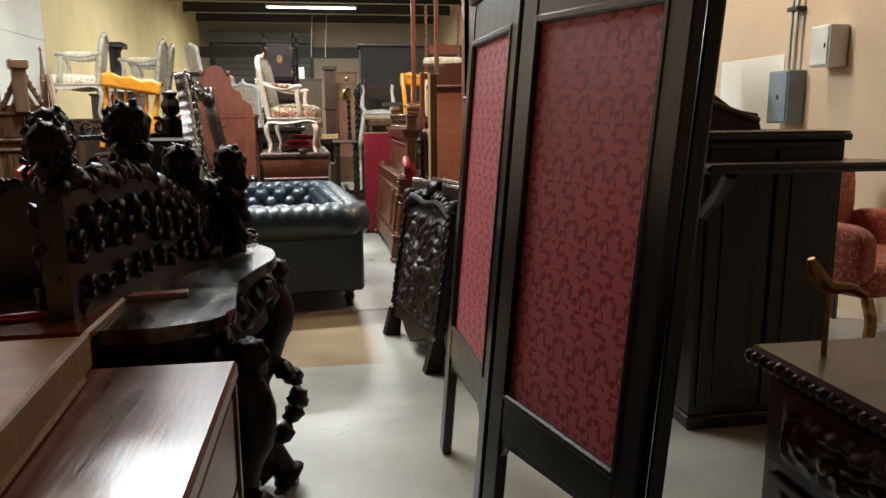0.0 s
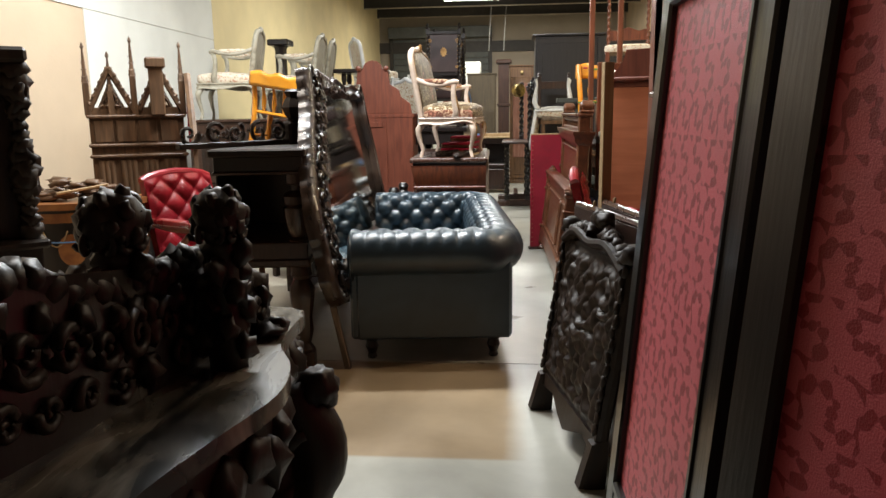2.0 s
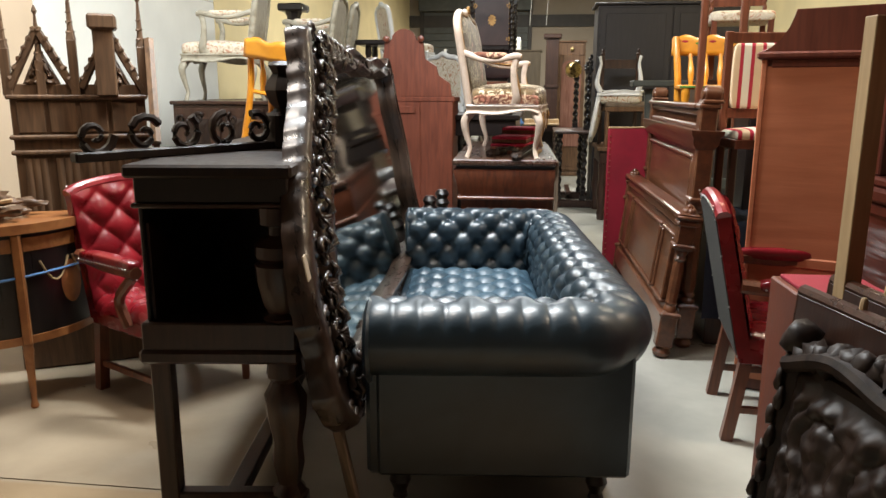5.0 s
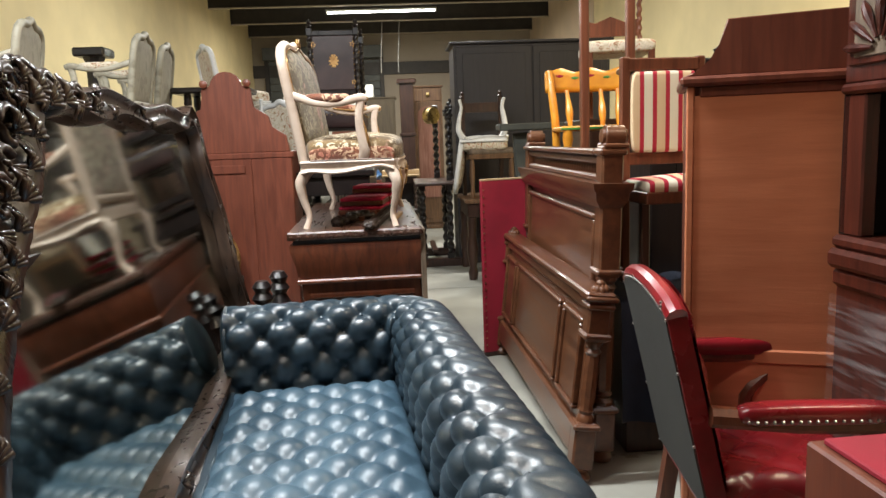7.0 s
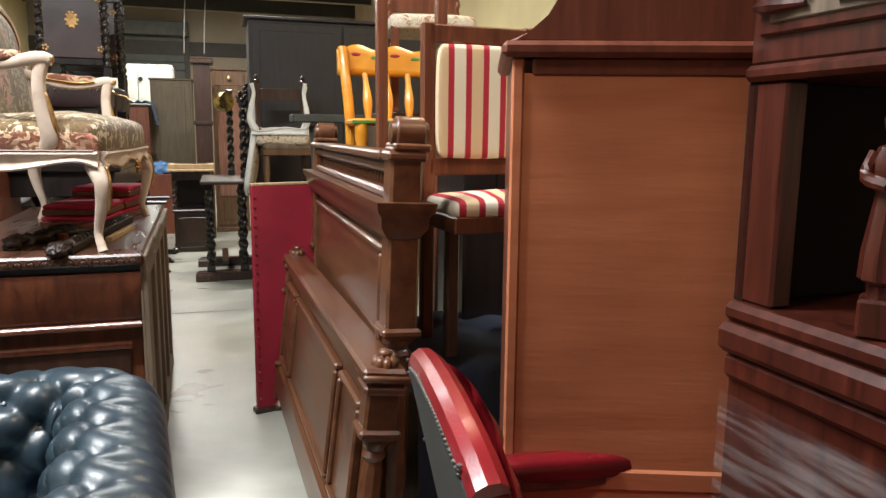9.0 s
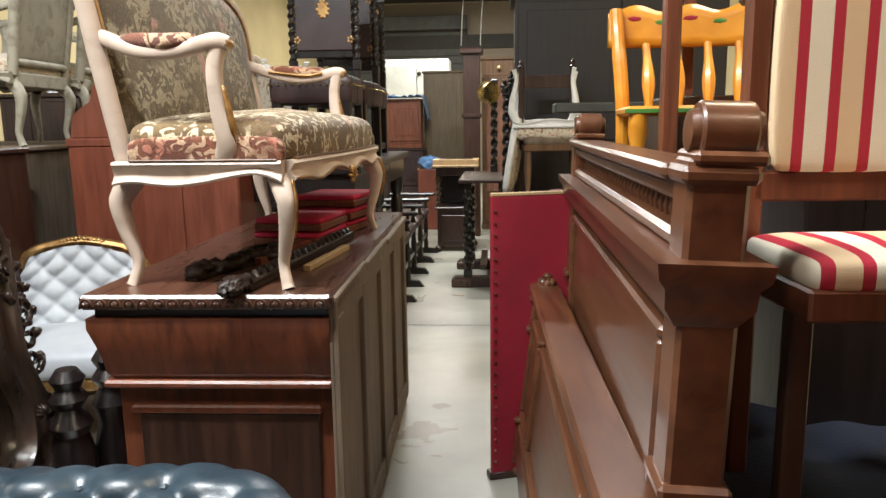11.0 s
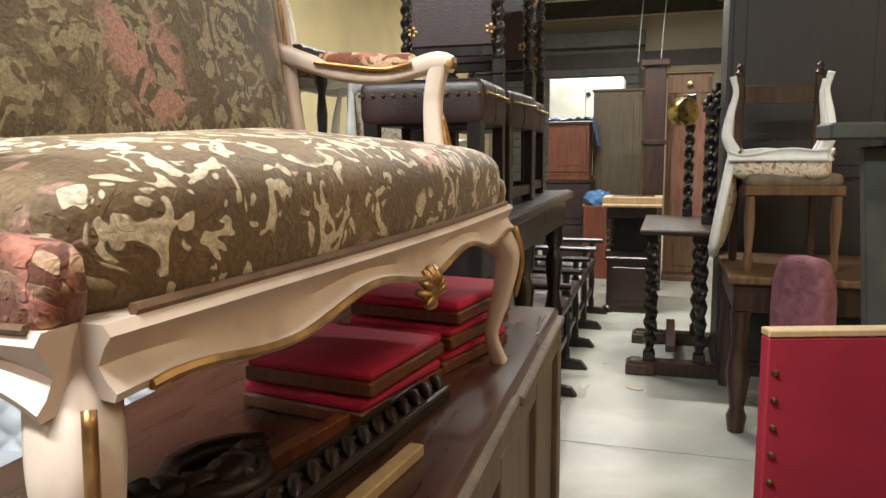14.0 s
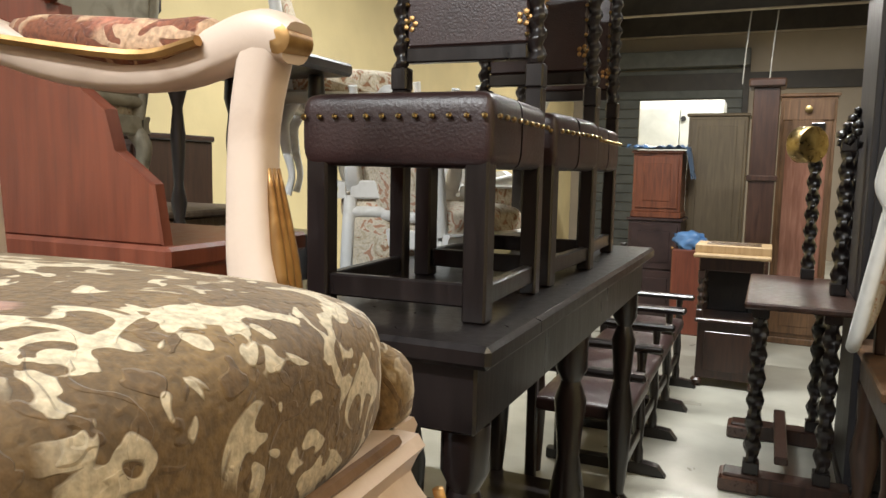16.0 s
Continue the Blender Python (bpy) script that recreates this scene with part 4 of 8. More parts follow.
def leather_chair(m, group="", label="dark tooled leather high backed chair with brass nails", emblem=True):
    """Front at -y."""
    s = thing("high_backed_chair", label, "chair", 0, 0, group=group)
    s.matrix_basis = m
    w, d, sh, top = 0.43, 0.46, 0.47, 1.12
    for sx in (-1, 1):
        part("front_leg", bx((sx * (w / 2 - 0.03) - 0.026, -d / 2 + 0.004, 0), (sx * (w / 2 - 0.03) + 0.026, -d / 2 + 0.056, sh - 0.1), 0.005), "black", s)
        part("back_leg", bx((sx * (w / 2 - 0.03) - 0.022, d / 2 - 0.05, 0), (sx * (w / 2 - 0.03) + 0.022, d / 2 - 0.006, sh + 0.05), 0.004), "black", s)
        part("back_post", spiral(bmesh.new(), sx * (w / 2 - 0.03), d / 2 - 0.028, sh + 0.05, top, 0.02, 0.05), "black", s)
        part("finial", lathe(bmesh.new(), [(0.012, 0), (0.022, 0.012), (0.012, 0.03), (0.02, 0.045), (0.004, 0.07)], (sx * (w / 2 - 0.03), d / 2 - 0.028, top), 10), "black", s)
        part("side_stretcher", bx((sx * (w / 2 - 0.03) - 0.014, -d / 2 + 0.05, 0.03), (sx * (w / 2 - 0.03) + 0.014, d / 2 - 0.05, 0.075), 0.004), "black", s)
    part("front_stretcher", bx((-w / 2 + 0.05, -d / 2 + 0.018, 0.03), (w / 2 - 0.05, -d / 2 + 0.042, 0.08), 0.004), "black", s)
    part("seat", cushion(bmesh.new(), (-w / 2 - 0.005, -d / 2 - 0.005, sh - 0.155), (w / 2 + 0.005, d / 2 - 0.04, sh), 0.012, 14, 0.08), "brownleather", s, "studded leather seat", 60)
    part("back_panel", bx((-w / 2 + 0.05, d / 2 - 0.042, sh + 0.16), (w / 2 - 0.05, d / 2 - 0.016, top - 0.06), 0.006), "brownleather", s, "tooled leather back panel")
    for z in (sh + 0.12, top - 0.06):
        part("back_rail", bx((-w / 2 + 0.05, d / 2 - 0.045, z), (w / 2 - 0.05, d / 2 - 0.012, z + 0.04), 0.004), "black", s)
    if emblem:
        for q in (1, -1):
            bm = bmesh.new()
            yy = d / 2 - 0.029 - q * 0.0155
            prism(bm, [(0.03 * math.cos(a), sh + 0.39 + 0.04 * math.sin(a)) for a in np.linspace(0, 2 * math.pi, 9)[:-1]], yy - 0.001, yy + 0.001)
            for k in range(10):
                a = 2 * math.pi * k / 10
                blob(bm, (0.032 * math.cos(a), yy, sh + 0.39 + 0.045 * math.sin(a)), 0.010, k, 0.3, (1, 0.3, 1), 1)
            part("gilt_crest", bm, "gold", s, "small gilt shield emblem")
            for cx in (-1, 1):
                for cz in (sh + 0.22, top - 0.13):
                    bm = bmesh.new()
                    for k in range(5):
                        a = 2 * math.pi * k / 5
                        blob(bm, (cx * 0.155 + 0.014 * math.cos(a), yy, cz + 0.014 * math.sin(a)), 0.008, k, 0.3, (1, 0.3, 1), 1)
                    part("gilt_flower", bm, "gold", s)
    nails(s, along((-w / 2 + 0.01, -d / 2 - 0.012, sh - 0.05), (w / 2 - 0.01, -d / 2 - 0.012, sh - 0.05), 12) + along((-w / 2 - 0.012, -d / 2 + 0.02, sh - 0.05), (-w / 2 - 0.012, d / 2 - 0.06, sh - 0.05), 9) + along((w / 2 + 0.012, -d / 2 + 0.02, sh - 0.05), (w / 2 + 0.012, d / 2 - 0.06, sh - 0.05), 9), 0.007)
    nails(s, [(sx * (w / 2 - 0.052), d / 2 - 0.045, sh + 0.18 + 0.045 * k) for sx in (-1, 1) for k in range(9)], 0.007)
    return s


def panelled(name, label, category, x, y, w, d, h, material="dark", rz=0, front=(2, 1), plinth=0.06, top_over=0.02, kind="", z=0.0, handles="brass", carved=None, top_m=None):
    """A cupboard: body, plinth, top, panelled doors on the -y front."""
    s = thing(name, label, category, x, y, z, rz)
    hw = w / 2
    part("body", bx((-hw, 0, plinth), (hw, d, h - 0.03), 0.005), material, s)
    part("plinth", bx((-hw - 0.01, -0.012, 0), (hw + 0.01, d, plinth), 0.008), material, s)
    part("top", bx((-hw - top_over, -top_over, h - 0.03), (hw + top_over, d, h), 0.008), top_m or material, s)
    nx, nz = front
    for i in range(nx):
        for j in range(nz):
            x0, x1 = -hw + 0.02 + (w - 0.04) * i / nx + 0.008, -hw + 0.02 + (w - 0.04) * (i + 1) / nx - 0.008
            z0, z1 = plinth + 0.03 + (h - plinth - 0.08) * j / nz + 0.008, plinth + 0.03 + (h - plinth - 0.08) * (j + 1) / nz - 0.008
            dr = part("door" if z1 - z0 > 0.3 else "drawer_front", bx((x0, -0.016, z0), (x1, 0.002, z1), 0.004), material, s)
            fr = min(0.07, 0.22 * min(x1 - x0, z1 - z0))
            part("panel", bx((x0 + fr, -0.024, z0 + fr), (x1 - fr, -0.014, z1 - fr), 0.008), material, dr)
            if carved:
                bm = relief(bmesh.new(), x1 - x0 - 2 * fr - 0.02, z1 - z0 - 2 * fr - 0.02, 0.02, i + 3 * j, 24, 24, 18.0, 0.03, lambda a, b, c: Vector(((x0 + x1) / 2 + a, -0.024 + b, z0 + fr + 0.01 + c)))
                part("carving", bm, carved, dr)
            if handles:
                part("knob", lathe(bmesh.new(), [(0.006, 0), (0.006, 0.012), (0.013, 0.02), (0.013, 0.026), (0.004, 0.03)], n=10, m=pose(x1 - fr * 0.5 if z1 - z0 > 0.3 else (x0 + x1) / 2, -0.016 if z1 - z0 > 0.3 else -0.024, (z0 + z1) / 2, 90, 0, 0)), handles, dr)
    return s


# ---- the first bay: things beside the start of the walk ----
folding_screen()
chesterfield(1.335, 5.365, 6.0)


def carved_sideboard():
    s = thing("carved_sideboard", "black carved sideboard with a serpentine marbled top", "sideboard", 1.45, 2.6)
    edge = spline([(1.52, 1.96), (1.66, 1.97), (1.735, 2.06), (1.73, 2.2), (1.715, 2.34), (1.745, 2.5), (1.785, 2.68), (1.765, 2.82), (1.71, 2.94), (1.695, 3.08), (1.69, 3.18), (1.62, 3.22), (1.35, 3.22)], 5)
    top = [(u - 1.45, v - 2.6) for u, v in edge] + [(-0.45, 0.62), (-0.45, -0.64)]
    part("top", prism(bmesh.new(), top, 0.868, 0.90, "xy", bev=0.008), "marble", s, "dark marbled serpentine top with worn edge and painted reflections")
    inner = [(u - 1.45 - 0.03, (v - 2.6) * 0.96) for u, v in edge] + [(-0.42, 0.6), (-0.42, -0.6)]
    part("frieze", prism(bmesh.new(), inner, 0.70, 0.868, "xy", bev=0.006), "ebony", s)
    bm = bmesh.new()
    for k in range(26):
        q = edge[4 + int(k * (len(edge) - 12) / 25)]
        blob(bm, (q[0] - 1.45 - 0.03, q[1] - 2.6, 0.79 + 0.02 * math.sin(k * 2.1)), 0.036, k, 0.6, (0.8, 1, 1.2), 2)
    part("frieze_carving", bm, "ebony", s, "leafy carved frieze")
    for yy in (-0.52, 0.40):
        bm = bmesh.new()
        tube(bm, spline([(0.24, yy, 0.78), (0.31, yy, 0.66), (0.27, yy, 0.5), (0.20, yy, 0.33), (0.26, yy, 0.16), (0.31, yy, 0.06), (0.34, yy, 0.03)], 5), [0.06] * 8 + [0.05] * 10 + [0.045] * 8 + [0.06] * 5, 10)
        for k in range(16):
            blob(bm, (0.30 - 0.07 * math.sin(k * 0.5), yy + 0.045 * math.cos(k * 2.4), 0.74 - k * 0.043), 0.036, k, 0.6, sub=2)
        blob(bm, (0.315, yy, 0.79), 0.042, 3, 0.4, (1, 0.9, 1.1), 3)
        box(bm, (0.13, yy - 0.075, 0.03), (0.27, yy + 0.075, 0.80), 0.03)
        part("leg_carving", bm, "ebony", s, "carved beast head leg")
        part("castor", lathe(bmesh.new(), [(0.035, 0), (0.04, 0.008), (0.03, 0.02), (0.012, 0.03)], (0.32, yy + 0.02, 0.0), 14), "steel", s)
    part("back_panel", bx((-0.44, -0.6, 0.1), (-0.40, 0.58, 0.75), 0.004), "black", s)
    part("stretcher", bx((-0.40, -0.56, 0.08), (0.24, 0.5, 0.13), 0.01), "black", s)
    # the carved upstand, set a little askew on the top
    m = pose(0.11, -0.02, 0.90, 0, 0, 80)
    ht = lambda x: 0.18 + 0.09 * min(1, max(0, (0.0 - x) / 0.25)) - 0.09 * min(1, max(0, (x - 0.3) / 0.1))
    bm = bmesh.new()
    prism(bm, [(-0.62, 0.0), (0.5, 0.0)] + [(x, ht(x)) for x in np.linspace(0.5, -0.62, 23)], 0.0, 0.05, m=m)
    part("upstand", bm, "black", s)
    bm = bmesh.new()
    for k in range(15):
        x = -0.58 + 0.072 * k
        h = ht(x)
        scroll(bm, m @ Vector((x, -0.008, h * 0.62)), 0.040, 0.011, 1.4, "yz", 1 if k % 2 else -1, 0.9 * k, 8)
        scroll(bm, m @ Vector((x + 0.03, -0.006, h * 0.25)), 0.028, 0.009, 1.3, "yz", -1 if k % 2 else 1, 0.5 * k, 8)
        blob(bm, m @ Vector((x + 0.034, -0.004, h * 0.80)), 0.016, k, 0.6, (1, 1, 1.5), 2)
    part("upstand_carving", bm, "ebony", s, "leaf carving")
    bm = bmesh.new()
    for k in range(40):
        x = -0.60 + 1.08 * k / 39
        blob(bm, m @ Vector((x, 0.02, ht(x) + 0.018 * abs(math.sin(k * 0.8)))), 0.026, k, 0.5, (1, 1, 1.1), 2)
    part("crest_carving", bm, "ebony", s)
    for k, (x, y, z, r) in enumerate(((0.205, 0.21, 0.275, 0.046), (0.09, 0.07, 0.285, 0.050), (0.02, -0.20, 0.395, 0.050), (-0.17, -0.16, 0.385, 0.048), (-0.03, -0.58, 0.36, 0.042))):
        bm = bmesh.new()
        c = Vector((x, y, 0.90 + z))
        blob(bm, c, r, 11 + k, 0.22, (1.0, 1.05, 1.0), 3, 3.0)
        for q in range(9):
            w = q * 0.7
            scroll(bm, c + Vector((r * 0.85 * math.cos(w), r * 0.85 * math.sin(w), -r * 0.55)), r * 0.36, r * 0.13, 1.2, "xz" if q % 2 else "yz", 1 if q % 2 else -1, w, 6)
        for q in range(16):
            w, h = q * 2.4, 0.9 - 0.1 * q
            g = math.sqrt(max(0.0, 1 - h * h))
            blob(bm, c + Vector((r * 0.92 * g * math.cos(w), r * 0.92 * g * math.sin(w), r * 0.92 * h)), r * 0.24, q + 5 * k, 0.6, (1.0, 1.0, 1.5), 2)
        lathe(bm, [(r * 0.7, -z), (r * 0.75, -z * 0.75), (r * 0.6, -z * 0.5), (r * 0.55, -r * 1.5), (r * 0.8, -r * 1.2), (r * 0.5, -r * 0.8)], c, 12, 0, 6, 0.12)
        for q in range(14):
            blob(bm, c + Vector((r * 0.8 * math.cos(q * 2.4), r * 0.8 * math.sin(q * 2.4), -r * 1.4 - (z - r * 2) * q / 14)), r * 0.42, q + k, 0.7, (1, 1, 1.3), 2)
        part("finial_carving", bm, "ebony", s, "rounded carved head finial", 100)
    # the tall gallery board behind, running back to the wall side
    g = pose(-0.03, -0.23, 0.90, 0, 0, 9)
    rise = lambda x: 0.30 - 0.10 * min(1, max(0, (-0.10 - x) / 0.35)) + 0.02 * math.sin(x * 40)
    part("gallery_board", prism(bmesh.new(), [(-0.42, 0.0), (0.0, 0.0)] + [(x, rise(x)) for x in np.linspace(0.0, -0.42, 22)], -0.02, 0.02, m=g), "black", s)
    bm = bmesh.new()
    for k in range(12):
        x = -0.41 + 0.036 * k
        scroll(bm, g @ Vector((x, -0.012, rise(x) - 0.004)), 0.026, 0.009, 1.3, "xz", 1 if k % 2 else -1, 0.7 * k, 6)
    part("crest_carving", bm, "ebony", s)
    bm = bmesh.new()
    for k in range(7):
        blob(bm, (0.10 + 0.022 * k, 0.47 - 0.012 * k, 0.915 + 0.012 * math.sin(k * 1.3)), 0.028 - 0.002 * k, k + 40, 0.6, (1.4, 0.9, 0.7), 2)
    scroll(bm, (0.14, 0.44, 0.925), 0.045, 0.012, 1.3, "xy", 1, 0.3, 8)
    blob(bm, (0.22, 0.40, 0.915), 0.035, 12, 0.5, (1.1, 1.3, 0.5), 2)
    part("end_carving", bm, "ebony", s)


carved_sideboard()

d = thing("mahogany_chest", "polished red mahogany chest with a worn top", "chest", 1.30, 1.27)
part("body", bx((-0.42, -0.72, 0.06), (0.455, 0.57, 0.825), 0.006), "mahog_v", d)
part("top", bx((-0.44, -0.74, 0.825), (0.47, 0.585, 0.86), 0.006), "mahogany", d, "glossy figured mahogany top")
part("plinth", bx((-0.43, -0.73, 0), (0.465, 0.58, 0.07), 0.008), "mahog_v", d)
for k in range(4):
    z = 0.10 + 0.18 * k
    part("drawer_front", bx((0.455, -0.69, z), (0.463, 0.54, z + 0.165), 0.003), "mahogany", d)
part("corner_moulding", bx((0.44, 0.545, 0.07), (0.468, 0.585, 0.825), 0.01), "mahog_v", d)
o = thing("oak_box", "flat honey coloured oak box lying on the mahogany chest", "box", 1.305, 1.36, 0.86, 3)
part("box_body", bx((-0.36, -0.5, 0.0), (0.245, 0.40, 0.085), 0.004), "honey", o)
part("lid_lip", bx((0.245, -0.5, 0.03), (0.258, 0.40, 0.092), 0.004), "pale", o, "pale solid lipping")
t = thing("side_table", "dark mahogany side table behind the chest", "table", 1.20, 2.02)
part("top", bx((-0.45, -0.14, 0.895), (0.30, 0.14, 0.92), 0.006), "mahogany", t)
part("frieze", bx((-0.43, -0.12, 0.79), (0.28, 0.12, 0.895), 0.004), "mahog_v", t)
for a in (-0.40, 0.25):
    for b in (-0.1, 0.1):
        part("leg", lathe(bmesh.new(), [(0.018, 0), (0.022, 0.4), (0.028, 0.79)], (a, b, 0), 10), "mahog_v", t)
p = thing("pen", "red lacquered pen lying on the side table", "pen", 1.33, 1.98, 0.928, 20)
part("barrel", lathe(bmesh.new(), [(0.003, -0.085), (0.008, -0.07), (0.009, 0.05), (0.007, 0.085)], n=10, m=pose(0, 0, 0, 0, 90, 0)), "pen", p)
p = thing("paper_box", "small flat pink paper box on the marbled top", "box", 1.55, 2.22, 0.90, 8)
part("carton", bx((-0.07, -0.02, 0), (0.07, 0.02, 0.012), 0.002), "pink", p)

# ---- right hand side of the first bay ----
c = panelled("black_cabinet", "black cabinet with an overhanging moulded top", "cabinet", 3.72, 3.2, 0.62, 0.5, 1.23, "black", handles=None, top_over=0.02)
part("ledge", bx((-0.40, -0.22, 1.09), (0.44, 0.02, 1.125), 0.012), "black", c)
for sx in (-0.3,):
    part("ledge_bracket", tube(bmesh.new(), spline([(sx, -0.19, 1.09), (sx, -0.12, 1.0), (sx, -0.02, 0.92)], 4), 0.03, 8), "black", c)
part("dust_cloth", bx((-0.33, 0.0, 1.231), (0.33, 0.45, 1.239), 0.002), "raw", c)
c = thing("carved_crest_board", "brown carved headboard crest standing on the black cabinet", "headboard", 3.62, 3.5, 1.24)
part("board", prism(bmesh.new(), [(-0.28, 0), (-0.28, 0.30), (-0.2, 0.27), (-0.12, 0.2), (-0.02, 0.16), (0.08, 0.09), (0.2, 0.07), (0.22, 0.0)], 0, 0.03), "dark", c)
bm = bmesh.new()
tube(bm, spline([(-0.28, -0.01, 0.26), (-0.18, -0.01, 0.22), (-0.1, -0.01, 0.15), (0.02, -0.01, 0.10), (0.2, -0.01, 0.04)], 5), 0.015, 6)
for k in range(8):
    blob(bm, (-0.26 + 0.03 * k, 0, 0.31 - 0.022 * k), 0.022, k, 0.5, sub=1)
part("carving", bm, "oak", c)
c = thing("carved_chest", "dark carved oak chest of drawers with a moulded top", "chest", 3.25, 1.45)
part("body", bx((-0.31, -0.55, 0.0), (0.35, 0.52, 0.74), 0.006), "dark", c)
part("top", bx((-0.345, -0.59, 0.74), (0.38, 0.56, 0.78), 0.012), "dark", c)
bm = bmesh.new()
for k in range(40):
    blob(bm, (-0.345, -0.57 + 1.12 * k / 39, 0.755), 0.017, k, 0.4, (0.7, 1, 1), 1)
part("edge_carving", bm, "dark", c)
for j, (z0, z1) in enumerate(((0.53, 0.72), (0.29, 0.50), (0.05, 0.26))):
    f = part("drawer_front", bx((-0.325, -0.5, z0), (-0.31, 0.48, z1), 0.004), "dark", c)
    part("carving", relief(bmesh.new(), 0.9, z1 - z0 - 0.04, 0.03, 20 + j, 80, 20, 14.0, 0.03, lambda a, b, q: Vector((-0.325 + b, a - 0.01, z0 + 0.02 + q))), "dark", f)
    for yy in (-0.25, 0.25):
        part("knob", lathe(bmesh.new(), [(0.008, 0), (0.008, 0.015), (0.018, 0.025), (0.016, 0.035), (0.004, 0.04)], n=10, m=pose(-0.33, yy, (z0 + z1) / 2, 0, -90, 0)), "brass", f)
f = thing("gilt_bracket", "gilt scroll bracket on the dark carved chest", "ornament", 3.02, 1.9, 0.78)
bm = bmesh.new()
tube(bm, spline([(-0.05, 0, 0.22), (-0.03, 0, 0.18), (0.0, 0, 0.155), (0.05, 0, 0.15), (0.09, 0, 0.13)], 4), [0.008, 0.012, 0.016, 0.018, 0.02, 0.02, 0.02, 0.018, 0.016, 0.016, 0.014, 0.012, 0.012, 0.012, 0.01, 0.01, 0.008][:17], 8)
tube(bm, [(0.0, 0, 0.155), (0.0, 0, 0.0)], 0.006, 6)
part("scroll", bm, "gold", f)
f = thing("brocade_armchair", "coral brocade armchair with a carved dark frame", "armchair", 4.95, 4.25, 0, 20)
part("seat", cushion(bmesh.new(), (-0.38, -0.35, 0.32), (0.38, 0.32, 0.52), 0.04, 12), "brocade", f, "", 80)
part("back", cushion(bmesh.new(), (-0.38, 0.22, 0.45), (0.38, 0.42, 1.05), 0.02, 12), "brocade", f, "", 80)
for sx in (-1, 1):
    part("arm", cushion(bmesh.new(), (sx * 0.38 - 0.08, -0.33, 0.4), (sx * 0.38 + 0.08, 0.3, 0.72), 0.02, 10), "brocade", f, "", 80)
    part("leg", tube(bmesh.new(), spline([(sx * 0.33, -0.3, 0.34), (sx * 0.38, -0.36, 0.22), (sx * 0.33, -0.31, 0.0)], 4), 0.03, 8), "gold", f)
    part("leg", bx((sx * 0.33 - 0.02, 0.28, 0), (sx * 0.33 + 0.02, 0.32, 0.34), 0.004), "dark", f)
part("label", bx((-0.28, -0.37, 0.72), (0.22, -0.35, 0.86), 0.003), "dark", f)
for nm, yy, z0, hh, ww, mt in (("meter_box", 5.55, 1.24, 0.38, 0.24, "greybox"), ("fuse_box", 5.12, 1.62, 0.27, 0.2, "plastic")):
    e = thing(nm, "grey steel electrical box on the wall" if mt == "greybox" else "white electrical box on the wall", "electrical box", X1 - 0.012, yy, z0)
    part("case", bx((-0.14, -ww / 2, 0), (0, ww / 2, hh), 0.006), mt, e)
    part("door", bx((-0.148, -ww / 2 + 0.012, 0.012), (-0.14, ww / 2 - 0.012, hh - 0.012), 0.003), mt, e)
    part("latch", bx((-0.155, -0.02 if mt == "greybox" else -0.07, hh / 2 - 0.015), (-0.147, 0.0 if mt == "greybox" else -0.06, hh / 2 + 0.015), 0.002), "rubber", e)
for yy in (5.52, 5.58):
    e = thing("conduit_pipe", "galvanised conduit pipe running up the wall", "pipe", X1 - 0.06, yy, 1.62, group="conduits")
    part("pipe", lathe(bmesh.new(), [(0.012, 0), (0.012, ZC - 1.62)], n=8), "conduit", e)
    part("clip", bx((-0.03, -0.03, 0.42), (0.06, 0.03, 0.45), 0.003), "rubber", e)
structure("wall_patch", bx((X1 - 0.018, 5.7, 0.9), (X1 - 0.012, 6.6, 1.75), 0.002), "wall_w", "pale unpainted patch on the wall", "wall panel")

# ---- the left hand side ----
c = thing("dark_credenza", "long dark oak credenza on turned supports with an open shelf", "credenza", 0.89, 5.19, 0, 7)
part("top", bx((-0.245, -0.02, 1.14), (0.245, 1.95, 1.18), 0.008), "ebony", c)
part("top_moulding", bx((-0.235, 0.0, 1.05), (0.235, 1.93, 1.065), 0.006), "dark", c)
part("frieze", bx((-0.225, 0.01, 1.065), (0.225, 1.92, 1.14), 0.004), "black", c)
part("carcass_back", bx((-0.22, 0.75, 0.66), (0.22, 1.9, 1.05), 0.003), "black", c)
for x in (-0.22, 0.21):
    part("carcass_side", bx((x, 0.02, 0.66), (x + 0.012, 1.9, 1.05), 0.003), "black", c)
part("shelf", bx((-0.235, 0.0, 0.61), (0.235, 1.93, 0.70), 0.006), "dark", c)
part("shelf_moulding", bx((-0.245, -0.012, 0.57), (0.245, 1.94, 0.615), 0.01), "dark", c)
